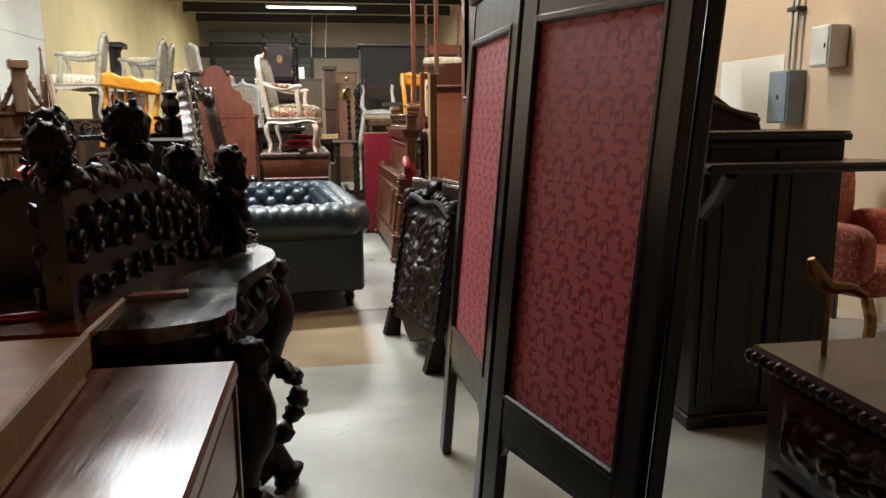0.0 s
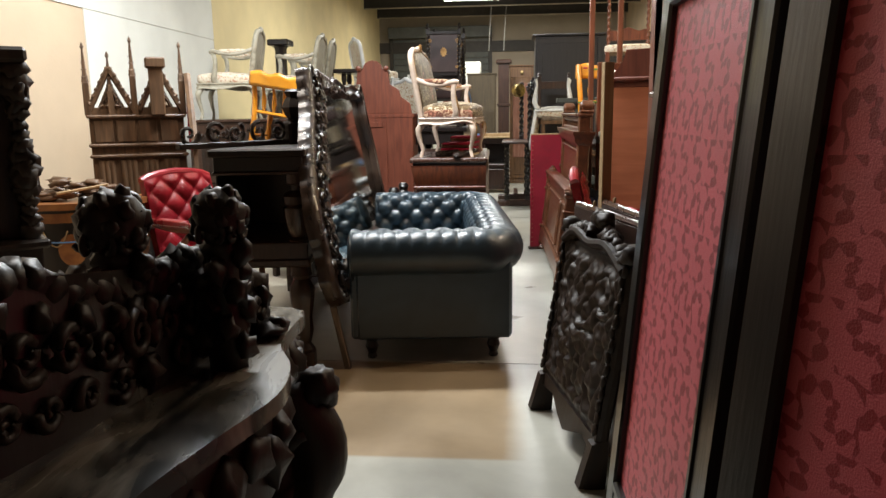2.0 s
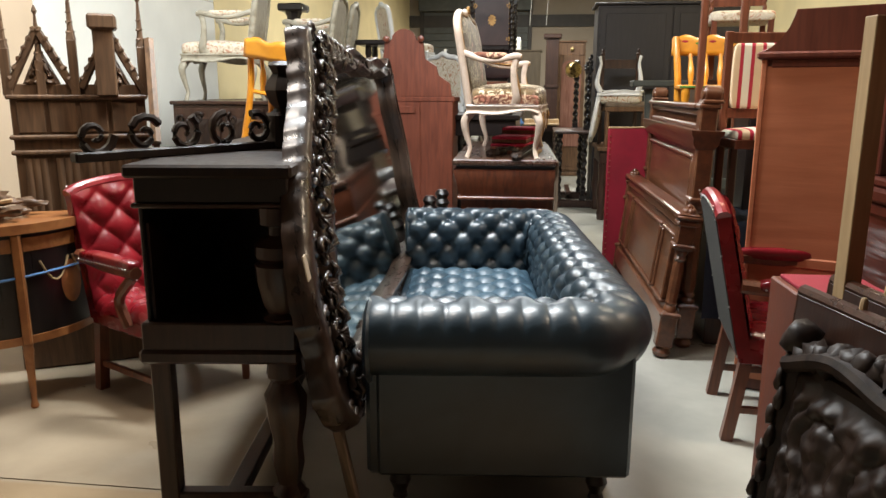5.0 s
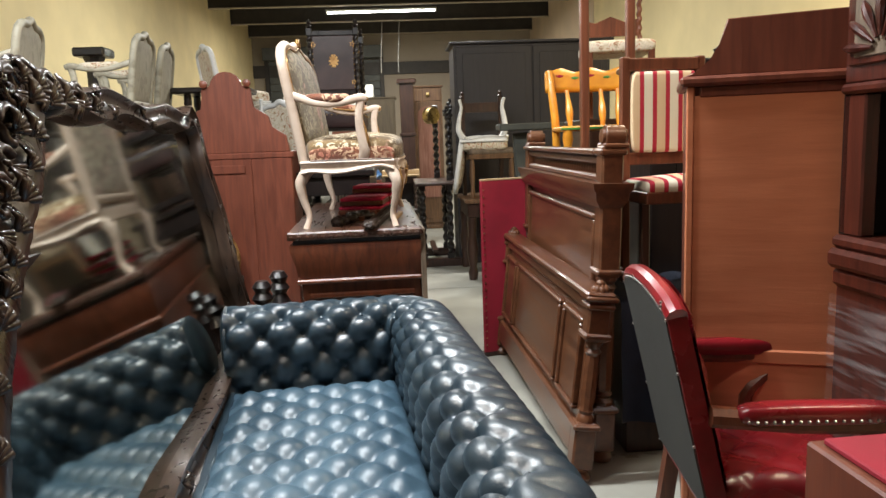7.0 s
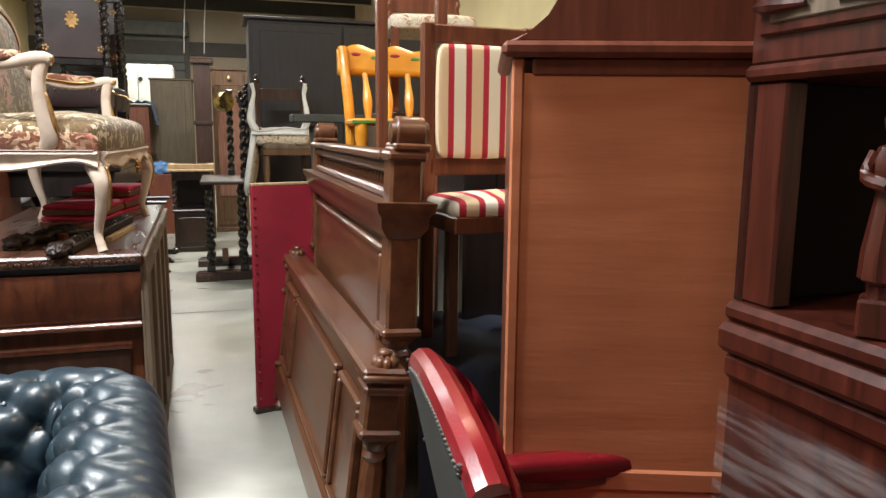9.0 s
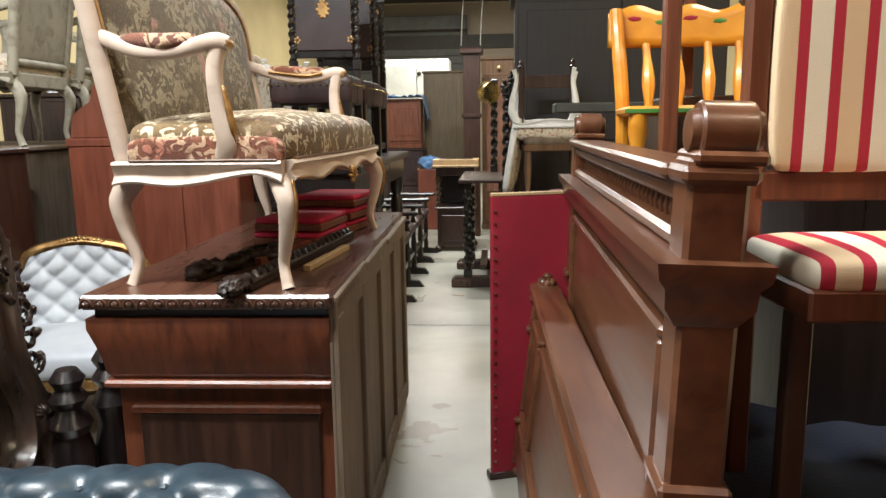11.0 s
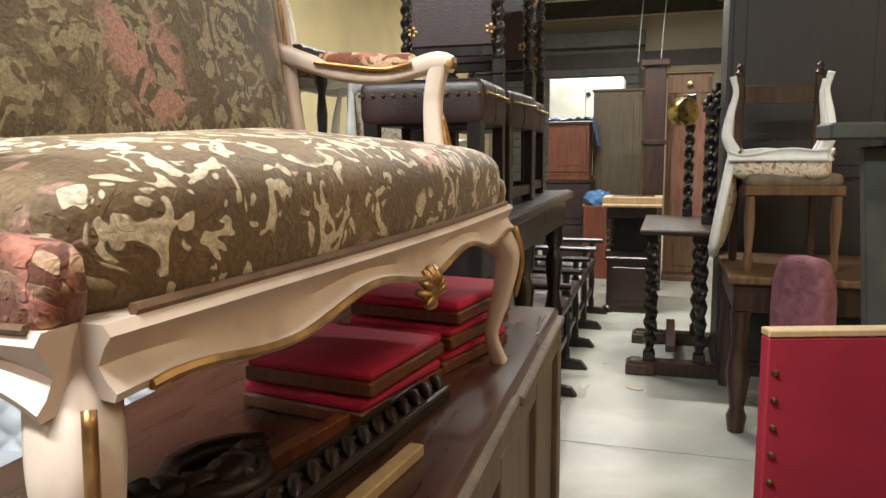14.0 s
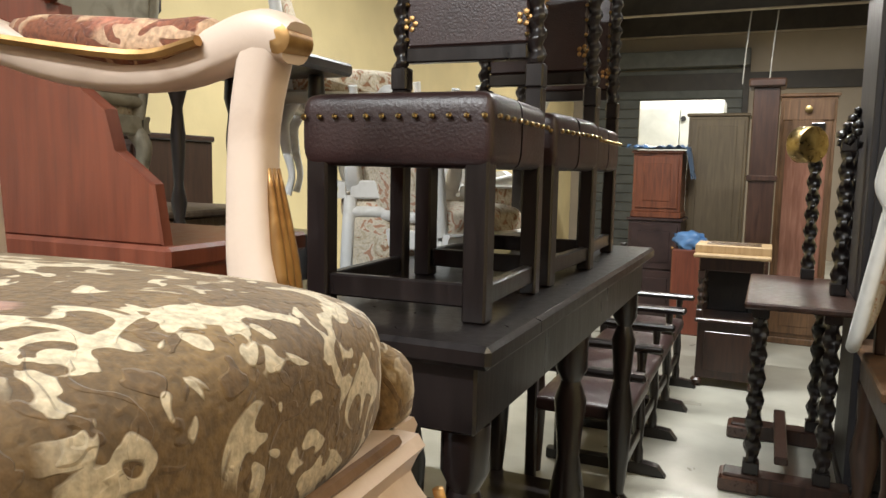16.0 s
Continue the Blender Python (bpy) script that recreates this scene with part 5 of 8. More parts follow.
for x, y0 in ((0.185, 0.05), (0.185, 1.85)):
    part("bulb_support", lathe(bmesh.new(), [(0.05, 0.70), (0.06, 0.71), (0.04, 0.725), (0.055, 0.75), (0.072, 0.83), (0.074, 0.875), (0.058, 0.885), (0.072, 0.90), (0.072, 0.935), (0.05, 0.955), (0.028, 0.965), (0.028, 0.99), (0.055, 1.0), (0.055, 1.05)], (x, y0, 0), 18, 0, 8, 0.05), "dark", c)
    part("bulb_leg", lathe(bmesh.new(), [(0.05, 0.10), (0.055, 0.12), (0.035, 0.15), (0.05, 0.22), (0.045, 0.30), (0.06, 0.38), (0.065, 0.45), (0.04, 0.50), (0.055, 0.52), (0.05, 0.57)], (x, y0, 0), 18, 0, 8, 0.05), "dark", c)
    part("leg_block", bx((x - 0.055, y0 - 0.05, 0), (x + 0.055, y0 + 0.05, 0.10), 0.006), "dark", c)
    part("leg", bx((-0.225, y0 - 0.03, 0), (-0.165, y0 + 0.03, 0.57), 0.005), "dark", c)
    part("stretcher", bx((-0.18, y0 - 0.025, 0.06), (0.15, y0 + 0.025, 0.12), 0.006), "dark", c)
part("long_stretcher", bx((-0.03, 0.06, 0.06), (0.03, 1.85, 0.11), 0.006), "dark", c)
part("side_panel", prism(bmesh.new(), [(0.04, 0.70), (0.55, 0.70), (0.04, 1.0)], -0.208, -0.2, "yz"), "dark", c)
c = thing("scroll_crest", "dark carved scrollwork crest lying on the credenza", "carved crest", 0.72, 5.55, 1.18, 60)
bm = bx((-0.45, -0.02, 0.0), (0.42, 0.02, 0.03), 0.005)
for k, x in enumerate((-0.38, -0.22, -0.08, 0.08, 0.22)):
    scroll(bm, (x, 0, 0.075), 0.06, 0.014, 1.4, "xz", 1 if k % 2 else -1, 0.5 * k)
part("scrollwork", bm, "ebony", c)
part("end_block", bx((0.28, -0.04, 0.0), (0.42, 0.04, 0.13), 0.01), "ebony", c)
bm = lathe(bmesh.new(), [(0.05, 0.13), (0.03, 0.145), (0.05, 0.165), (0.065, 0.21), (0.05, 0.25), (0.035, 0.27), (0.05, 0.30), (0.03, 0.315)], (0.35, 0, 0), 14, 0, 7, 0.06)
part("urn_finial", bm, "ebony", c)

m_ = thing("rococo_mirror", "very large carved rococo mirror lying on its side, leaning back", "mirror", 1.255, 5.36, 0.36, 94.2, -11)
M["glass"] = mat("old_mirror_glass", (0.62, 0.64, 0.58), (0.5, 0.52, 0.47), 0.05, 1.0, scale=3, bump=0.0, rvar=0.03, stain=0.3)
M["lacquer"] = wood("glossy_dark_lacquer", (0.062, 0.036, 0.024), (0.014, 0.009, 0.007), 0.30, coat=0.25)
ML, MH = 2.70, 1.25
out = spline([(0.05, 0.02), (-0.14, 0.0), (-0.29, 0.15), (-0.27, 0.30), (-0.29, 0.42), (-0.24, 0.58), (-0.13, 0.74), (-0.05, 0.82), (0.06, 0.92), (0.19, 1.02), (0.29, 1.14), (0.38, 1.27), (0.5, 1.235), (0.7, 1.25), (0.98, 1.22), (1.3, 1.25), (1.7, 1.21), (2.1, 1.24), (2.45, 1.21), (2.64, 1.26), (2.72, 1.18), (2.68, 1.0), (2.74, 0.7), (2.68, 0.4), (2.72, 0.15), (2.6, 0.0), (2.2, 0.03), (1.5, 0.0), (0.8, 0.03), (0.4, 0.0), (0.05, 0.02)], 6)
out = [(u + (0.006 * math.sin(k * 1.9) if 0 < k < 66 else 0.0), v) for k, (u, v) in enumerate(out)]


def inner(u, v):
    """The sight edge that belongs to a point of the outer edge."""
    f = max(0.0, 1 - u / ML)
    return 0.06 + 0.36 * max(0.0, v / MH - 0.25) * f + (u + 0.29) / (ML + 0.29) * (ML - 0.12 - 0.06 - 0.36 * max(0.0, v / MH - 0.25) * f), 0.10 + v / MH * (MH - 0.19)


inn = [inner(u, v) for u, v in out]
pane = [inn[k] for k in range(0, len(inn) - 1, 2)]
part("backing", prism(bmesh.new(), [(u * 1.01 - 0.02, v) for u, v in pane], 0.02, 0.04), "raw", m_)
part("mirror_glass", prism(bmesh.new(), pane, 0.010, 0.016), "glass", m_, "old silvered mirror glass")
loops = []
for (u, v), (a, b) in zip(out[:-1], inn[:-1]):
    sec = ((0.0, 0.030), (0.0, -0.010), (0.06, -0.042), (0.15, -0.048), (0.22, -0.026), (0.45, -0.016), (0.70, -0.022), (0.80, -0.045), (0.92, -0.045), (1.0, -0.015), (1.0, 0.018))
    loops.append([Vector((u + (a - u) * q, d_, v + (b - v) * q)) for q, d_ in sec])
part("frame", rings(bmesh.new(), loops, False, True), "lacquer", m_, "dark lacquered moulded frame", 60)
rnd = random.Random(5)


def rocaille(bm, u, v, a, b, size, flip):
    """One C scroll with a ruffled shell fan beside it."""
    scroll(bm, (u + (a - u) * 0.22, -0.035, v + (b - v) * 0.22), size, size * 0.24, 1.25, "xz", flip, math.atan2(b - v, a - u) + 0.6 * flip, 8)
    c = Vector((u + (a - u) * 0.6, -0.035, v + (b - v) * 0.6))
    for q in range(5):
        w = math.atan2(b - v, a - u) + (q - 2) * 0.42 + 0.9 * flip
        e = Vector((math.cos(w), 0, math.sin(w))) * size * 1.25
        tube(bm, [c, c + e * 0.55 + Vector((0, -0.018, 0)), c + e + Vector((0, -0.004, 0))], [size * 0.10, size * 0.17, size * 0.07], 6)


bm = bmesh.new()
for k in range(0, len(out) - 1, 4):
    (u, v), (a, b) = out[k], inn[k]
    wide = math.hypot(a - u, b - v)
    if wide > 0.2:
        rocaille(bm, u, v, a, b, 0.036 + 0.014 * rnd.random(), 1 if k % 8 else -1)
        if wide > 0.3:
            rocaille(bm, u + (a - u) * 0.45, v + (b - v) * 0.45, a, b, 0.04 + 0.02 * rnd.random(), -1 if k % 2 else 1)
    elif k % 24 == 0:
        rocaille(bm, u, v, a, b, 0.032, 1 if k % 4 else -1)
part("frame_carving", bm, "lacquer", m_, "rocaille scrolls and shells")
bm = bmesh.new()
for k in range(6):
    q = 0.36 + 0.07 * k
    scroll(bm, (ML + 0.02 * math.sin(math.pi * k / 5), -0.03, q), 0.045, 0.012, 1.3, "xz", 1 if k % 2 else -1, k, 8)
    blob(bm, (ML + 0.04 + 0.03 * math.sin(math.pi * k / 5), -0.025, q), 0.016, k, 0.6, (1.5, 0.8, 1), 2)
part("crest_carving", bm, "lacquer", m_, "carved crest of the mirror")
part("tag", bx((-0.36, -0.062, 0.53), (-0.325, -0.058, 0.60), 0.001), "paper", m_, "small card price tag")
for x in (-0.10, 1.2, ML - 0.12):
    part("prop_leg", bx((x, 0.02, -0.37), (x + 0.04, 0.05, 0.45), 0.004), "raw", m_, "pale raw wood prop")


def demilune():
    s = thing("demilune_commode", "half round inlaid satinwood commode on tapering legs", "commode", -0.72, 6.22, 0, 24)
    R = 0.47
    arc = [(R * math.cos(a), -R * math.sin(a) * 0.92) for a in np.linspace(0, math.pi, 25)]
    part("top", prism(bmesh.new(), [(u * 1.06, v * 1.06) for u, v in arc], 0.79, 0.83, "xy", bev=0.008), "inlay", s, "banded satinwood top")
    part("carcass", prism(bmesh.new(), arc, 0.33, 0.79, "xy", bev=0.004), "black", s)
    part("base_band", prism(bmesh.new(), [(u * 1.02, v * 1.02) for u, v in arc], 0.30, 0.335, "xy", bev=0.006), "inlay", s)
    for a in (0.03, 1.05, 2.09, 3.11):
        x, y = R * math.cos(a) * 1.01, -R * math.sin(a) * 0.93
        part("pilaster", bx((x - 0.018, y - 0.018, 0.30), (x + 0.018, y + 0.018, 0.79), 0.006), "inlay", s)
        part("leg", lathe(bmesh.new(), [(0.012, 0), (0.018, 0.01), (0.012, 0.04), (0.02, 0.24), (0.024, 0.27), (0.02, 0.285), (0.024, 0.30)], (x * 0.98, y * 0.98, 0), 12), "inlay", s)
    def bend(a, z, e):
        return Vector(((R + e) * math.cos(a), -(R + e) * math.sin(a) * 0.92, z))
    for a0, w in ((1.57, 0.17), (0.54, 0.13), (2.6, 0.13)):
        bm = bmesh.new()
        loop = [[bend(a0 + w * k * math.cos(t), 0.54 + 0.10 * k * math.sin(t), 0.004 + 0.003 * (1 - k)) for t in np.linspace(0, 2 * math.pi, 25)[:-1]] for k in (1, 0.85, 0.5, 0.05)]
        rings(bm, loop)
        part("oval_medallion", bm, "inlay", s, "pale oval inlaid medallion")
        for sx in (-1, 1):
            part("swag", tube(bmesh.new(), [bend(a0 + sx * (w * 0.2 + k * 0.05), 0.66 - 0.012 * k * (6 - k) * 0.9, 0.006) for k in range(7)], 0.005, 6), "pale", s)
    part("frieze_panel", skin(bmesh.new(), lambda u, v: bend(1.1 + u * 0.95, 0.71 + v * 0.06, 0.004 + 0.004 * noise.noise(Vector((u * 40, v * 6, 1)))), 60, 8), "inlay", s)
    part("frieze_panel", skin(bmesh.new(), lambda u, v: bend(0.1 + u * 0.9, 0.71 + v * 0.06, 0.004 + 0.004 * noise.noise(Vector((u * 40, v * 6, 5)))), 60, 8), "inlay", s)
    part("tie_band", tube(bmesh.new(), [bend(a, 0.60 + 0.01 * math.sin(3 * a), 0.008) for a in np.linspace(0.02, 3.12, 30)], 0.006, 6), "bluebag", s, "blue packing strap")
    part("tag", bx((0.14, -0.475, 0.64), (0.165, -0.47, 0.70), 0.001), "tag", s)
    return s


demilune()
f = thing("carved_fragments", "broken grey brown carved wood fragments heaped on the commode", "carving", -0.72, 6.05, 0.83, 20)
bm = bmesh.new()
for k in range(36):
    blob(bm, (rnd.uniform(-0.3, 0.3), rnd.uniform(-0.14, 0.1), 0.02 + 0.06 * rnd.random() * rnd.random() * 2), 0.04, k, 0.8, (1.6, 0.8, 0.5), 2)
part("leaf_fragment", bm, "gothic", f)
part("stick", bx((-0.02, -0.2, 0.05), (0.28, -0.17, 0.065), 0.003, pose(0, 0, 0, 0, -8, 12)), "pale", f)


def throne():
    s = thing("gothic_throne", "carved gothic oak throne with pinnacles and tracery", "throne", -0.62, 6.92, 0, 28)
    w = 0.66
    part("back", bx((-w / 2, 0.0, 0), (w / 2, 0.05, 1.42), 0.005), "gothic", s)
    part("seat", bx((-w / 2, -0.45, 0.0), (w / 2, 0.0, 0.48), 0.008), "gothic", s)
    for z in (1.05, 1.13, 1.34):
        part("moulding", bx((-w / 2 - 0.015, -0.03, z), (w / 2 + 0.015, 0.055, z + 0.025), 0.008), "gothic", s)
    for k in range(4):
        x = -w / 2 + 0.03 + k * 0.152
        part("panel", bx((x, -0.012, 1.165), (x + 0.13, 0.002, 1.33), 0.01), "gothic", s)
        part("linenfold", skin(bmesh.new(), lambda u, v: Vector((x + 0.01 + u * 0.11, -0.012 - 0.008 * abs(math.sin(u * 9.4)), 0.55 + v * 0.48)), 24, 4), "gothic", s)
    for g0, g1, top in ((-0.32, -0.02, 1.70), (0.02, 0.32, 1.70)):
        mid = (g0 + g1) / 2
        bm = bmesh.new()
        for a, b in (((g0, 1.40), (mid, top)), ((g1, 1.40), (mid, top))):
            tube(bm, [(a[0], 0.0, a[1]), (b[0], 0.0, b[1])], 0.022, 6, True)
            for k in range(6):
                q = (k + 0.5) / 6
                blob(bm, (a[0] + (b[0] - a[0]) * q, -0.01, a[1] + (b[1] - a[1]) * q + 0.025), 0.018, k, 0.5, sub=1)
        part("gable", bm, "gothic", s, "crocketed gable")
        part("tracery", relief(bmesh.new(), 0.2, 0.18, 0.05, int(mid * 10), 24, 24, 20, 0.03, lambda a, b, c: Vector((mid + a * (1 - c / 0.22), 0.02 + b, 1.40 + c))), "gothic", s)
    for x, zt in ((-0.33, 1.88), (-0.01, 1.93), (0.33, 1.90), (-0.17, 1.82)):
        bm = box(bmesh.new(), (x - 0.022, -0.02, 1.36), (x + 0.022, 0.03, zt - 0.28), 0.004)
        lathe(bm, [(0.026, zt - 0.28), (0.015, zt - 0.22), (0.010, zt - 0.1), (0.006, zt - 0.05), (0.014, zt - 0.03), (0.003, zt)], (x, 0.005, 0), 6)
        for k in range(4):
            blob(bm, (x, 0.005, zt - 0.24 + 0.05 * k), 0.018 - 0.003 * k, k, 0.5, (1.3, 1.3, 0.6), 1)
        part("pinnacle", bm, "gothic", s)
    bm = box(bmesh.new(), (0.10, -0.10, 1.36), (0.20, 0.0, 1.74), 0.006)
    box(bm, (0.08, -0.12, 1.70), (0.22, 0.02, 1.78), 0.012)
    part("canopy_turret", bm, "gothic", s)
    for sx in (-1, 1):
        part("arm_panel", bx((sx * w / 2 - 0.025, -0.45, 0.48), (sx * w / 2 + 0.025, 0.0, 0.78), 0.008), "gothic", s)
    part("wing", prism(bmesh.new(), [(0.0, 0.6), (-0.30, 0.6), (-0.30, 1.15), (0.0, 1.62)], 0.36, 0.39, "yz"), "gothic", s)
    part("wing_lining", prism(bmesh.new(), [(-0.05, 1.1), (-0.24, 1.1), (-0.24, 1.2), (-0.05, 1.48)], 0.352, 0.36, "yz"), "redpanel", s)
    part("wing_gable", tube(bmesh.new(), [(0.375, -0.32, 1.12), (0.375, 0.0, 1.66)], 0.025, 6, True), "gothic", s)


throne()


def tub_chair(m, label, cloth_back):
    """Buttoned leather library chair, front at -y."""
    s = thing("leather_armchair", label, "armchair", 0, 0)
    s.matrix_basis = m
    w = 0.54
    yb = lambda z: 0.20 + 0.22 * (z - 0.45)

    def back(u, v):
        z = 0.44 + v * (0.48 + 0.045 * math.sin(math.pi * u) ** 0.6)
        x = (u - 0.5) * w
        return Vector((x, yb(z) - 0.035 - 0.03 * (tuft(x + 5, z, 0.17) - 0.4) * min(1, 12 * min(u, 1 - u, v, 1 - v)) - 0.02 * math.sin(math.pi * u), z))
    part("back_pad", skin(bmesh.new(), back, 64, 56), "red", s, "deep buttoned red leather back", 80)
    ol = [(-w / 2, 0.36)] + [((u - 0.5) * w, 0.92 + 0.05 * math.sin(math.pi * u) ** 0.6) for u in np.linspace(0, 1, 15)] + [(w / 2, 0.36)]
    bm = bmesh.new()
    loops = [[Vector((u, yb(v) + o, v)) for u, v in ol] for o in (-0.026, 0.026)]
    rings(bm, loops)
    bmesh.ops.triangulate(bm, faces=[f for f in bm.faces if len(f.verts) > 6])
    part("back_shell", bm, "red", s)
    ol2 = [(u * 0.95, 0.37 + (v - 0.36) * 0.965) for u, v in ol]
    bm = bmesh.new()
    rings(bm, [[Vector((u, yb(v) + o, v)) for u, v in ol2] for o in (0.025, 0.030)])
    bmesh.ops.triangulate(bm, faces=[f for f in bm.faces if len(f.verts) > 6])
    part("back_lining", bm, cloth_back, s, "plain dark backcloth")
    nails(s, [(u, yb(v) + 0.029, v) for u, v in spline([(a * 0.965, 0.365 + (b - 0.36) * 0.975) for a, b in ol], 3)], 0.005, "steel")
    part("top_roll", tube(bmesh.new(), [(u, yb(v), v) for u, v in ol[1:-1]], 0.029, 10), "red", s)

    def seat(u, v):
        x, y = (u - 0.5) * w, -0.28 + v * 0.47
        return Vector((x, y, 0.40 + 0.07 * min(1, 10 * min(u, 1 - u, v, 1 - v)) ** 0.5 + 0.018 * (tuft(x + 5, y + 5, 0.17) - 0.5)))
    part("seat", skin(bmesh.new(), seat, 56, 48), "red", s, "buttoned red leather seat", 80)
    part("seat_rail", bx((-w / 2, -0.28, 0.33), (w / 2, 0.2, 0.41), 0.012), "red", s)
    for sx in (-1, 1):
        part("arm_support", tube(bmesh.new(), spline([(sx * (w / 2 + 0.01), -0.12, 0.38), (sx * (w / 2 + 0.02), -0.08, 0.5), (sx * (w / 2 + 0.02), -0.2, 0.62)], 4), 0.022, 8, True), "mahog_v", s)
        part("arm", tube(bmesh.new(), [(sx * (w / 2 + 0.015), 0.22, 0.66), (sx * (w / 2 + 0.03), 0.0, 0.645), (sx * (w / 2 + 0.03), -0.24, 0.64)], 0.027, 8, True), "mahog_v", s)
        part("arm_pad", cushion(bmesh.new(), (sx * (w / 2 + 0.03) - 0.034, -0.24, 0.645), (sx * (w / 2 + 0.03) + 0.034, 0.16, 0.695), 0.008, 8), "red", s, "", 80)
        nails(s, along((sx * (w / 2 + 0.065), -0.22, 0.66), (sx * (w / 2 + 0.065), 0.14, 0.66), 18), 0.005, "steel")
        part("front_leg", lathe(bmesh.new(), [(0.02, 0), (0.024, 0.02), (0.028, 0.3), (0.03, 0.34)], (sx * (w / 2 - 0.03), -0.24, 0), 4), "mahog_v", s)
        part("back_leg", tube(bmesh.new(), [(sx * (w / 2 - 0.03), 0.17, 0.36), (sx * (w / 2 - 0.03), 0.22, 0.0)], 0.024, 4, True), "mahog_v", s)
        part("stretcher", bx((sx * (w / 2 - 0.03) - 0.01, -0.22, 0.12), (sx * (w / 2 - 0.03) + 0.01, 0.2, 0.15), 0.003), "mahog_v", s)
    return s


tub_chair(pose(0.12, 6.33, 0, 0, 0, 62), "oxblood buttoned leather armchair beside the credenza", "red")
tub_chair(pose(2.88, 6.28, 0, 0, 0, 84), "oxblood buttoned leather armchair with a dark cloth back", "blackcloth")


# ---- the middle of the hall ----
def bed_end(name, label, x, y, z, rz, lean, L, H, foot=False):
    """A walnut bed end: width along x from 0 to L, carved face to -y."""
    s = thing(name, label, "bed end", x, y, z, rz, lean)
    pw = 0.095 if not foot else 0.075
    ph = H - 0.10
    for px in (0, L - pw):
        lo, hi_ = (0.26, ph - 0.17) if foot else (0.26, 0.60 * ph)
        part("post_block", bx((px, -0.035, hi_), (px + pw, 0.055, ph), 0.008), "bed", s)
        part("post_foot", bx((px, -0.035, 0.06), (px + pw, 0.055, lo), 0.008), "bed", s)
        q = pw * 0.46
        part("post_column", lathe(bmesh.new(), [(q, lo), (q, lo + 0.015), (q * 0.72, lo + 0.03), (q * 0.9, lo + 0.045), (q * 0.72, lo + 0.06), (q * 0.88, lo + 0.10), (q * 0.84, hi_ - 0.09), (q * 0.66, hi_ - 0.06), (q * 0.95, hi_ - 0.045), (q * 0.7, hi_ - 0.03), (q, hi_ - 0.012), (q, hi_)], (px + pw / 2, 0.01, 0), 18, 0, 9, 0.03), "bed", s, "turned fluted column")
        for z0 in (lo - 0.03, hi_ + 0.01, ph - 0.04):
            part("post_moulding", bx((px - 0.012, -0.047, z0), (px + pw + 0.012, 0.066, z0 + 0.026), 0.008), "bed", s)
        bm = bmesh.new()
        if foot:
            for k in range(8):
                a = 2 * math.pi * k / 8
                blob(bm, (px + pw / 2 + 0.022 * math.cos(a), 0.01 + 0.022 * math.sin(a), ph + 0.03), 0.022, k, 0.2, (0.8, 0.8, 1.4), 1)
            blob(bm, (px + pw / 2, 0.01, ph + 0.06), 0.022, 3, 0.2, (1, 1, 0.7), 1)
            box(bm, (px - 0.018, -0.055, ph - 0.005), (px + pw + 0.018, 0.075, ph + 0.014), 0.006)
        else:
            lathe(bm, [(0.042, -0.04), (0.045, -0.036), (0.045, 0.036), (0.042, 0.04)], n=20, m=pose(px + pw / 2, 0.022, ph + 0.035, 90, 0, 0))
            for sy in (-1, 1):
                lathe(bm, [(0.034, 0), (0.03, 0.012), (0.012, 0.016)], n=16, m=pose(px + pw / 2, 0.022 + sy * 0.04, ph + 0.035, -90 * sy, 0, 0))
            box(bm, (px - 0.012, -0.03, ph - 0.012), (px + pw + 0.012, 0.074, ph + 0.008), 0.006)
        part("finial_carving" if foot else "finial", bm, "bed", s, "carved rounded finial")
        part("bun_foot", lathe(bmesh.new(), [(0.02, 0), (0.045, 0.012), (0.05, 0.03), (0.035, 0.055), (0.045, 0.065)], (px + pw / 2, 0.01, 0), 14), "bed", s)
    mat_ = "bed"
    top = H - (0.12 if not foot else 0.10)
    rails = [(0.10, 0.24), (top - 0.06, top)]
    if not foot:
        rails += [(top - 0.13, top - 0.10)]
        n = 34
        for k in range(n):
            xx = pw + 0.03 + (L - 2 * pw - 0.06) * k / (n - 1)
            sp = lathe(bmesh.new(), [(0.011, 0), (0.006, 0.012), (0.011, 0.03), (0.006, 0.045), (0.011, 0.058)], n=8)
            if k == 0:
                first = part("spindle", sp, mat_, s)
                first.location = (xx, 0.01, top - 0.118 + 0.005)
            else:
                sp.free()
                again("spindle", first, s, Matrix.Translation((xx, 0.01, top - 0.113)))
        rails[1] = (top - 0.055, top - 0.02)
        part("cornice", rings(bmesh.new(), [[Vector((x_, y_, zz)) for x_, y_ in ((0.0 - e, -0.04 - e), (L + e, -0.04 - e), (L + e, 0.05 + e), (0.0 - e, 0.05 + e))] for e, zz in ((0.0, top - 0.23), (0.02, top - 0.20), (0.022, top - 0.17), (0.034, top - 0.155), (0.038, top - 0.13))]), mat_, s)
    for z0, z1 in rails:
        part("rail", bx((pw, -0.03, z0), (L - pw, 0.035, z1), 0.012), mat_, s)
    part("cap_rail", bx((-0.01 if foot else pw - 0.01, -0.055, top - (0.0 if foot else 0.02)), (L + 0.01 if foot else L - pw + 0.01, 0.065, top + (0.03 if foot else 0.005)), 0.012), mat_, s, "worn cap rail" if foot else "")
    hi = top - (0.06 if foot else 0.23)
    part("field", bx((pw, -0.006, 0.24), (L - pw, 0.02, hi), 0.002), mat_, s)
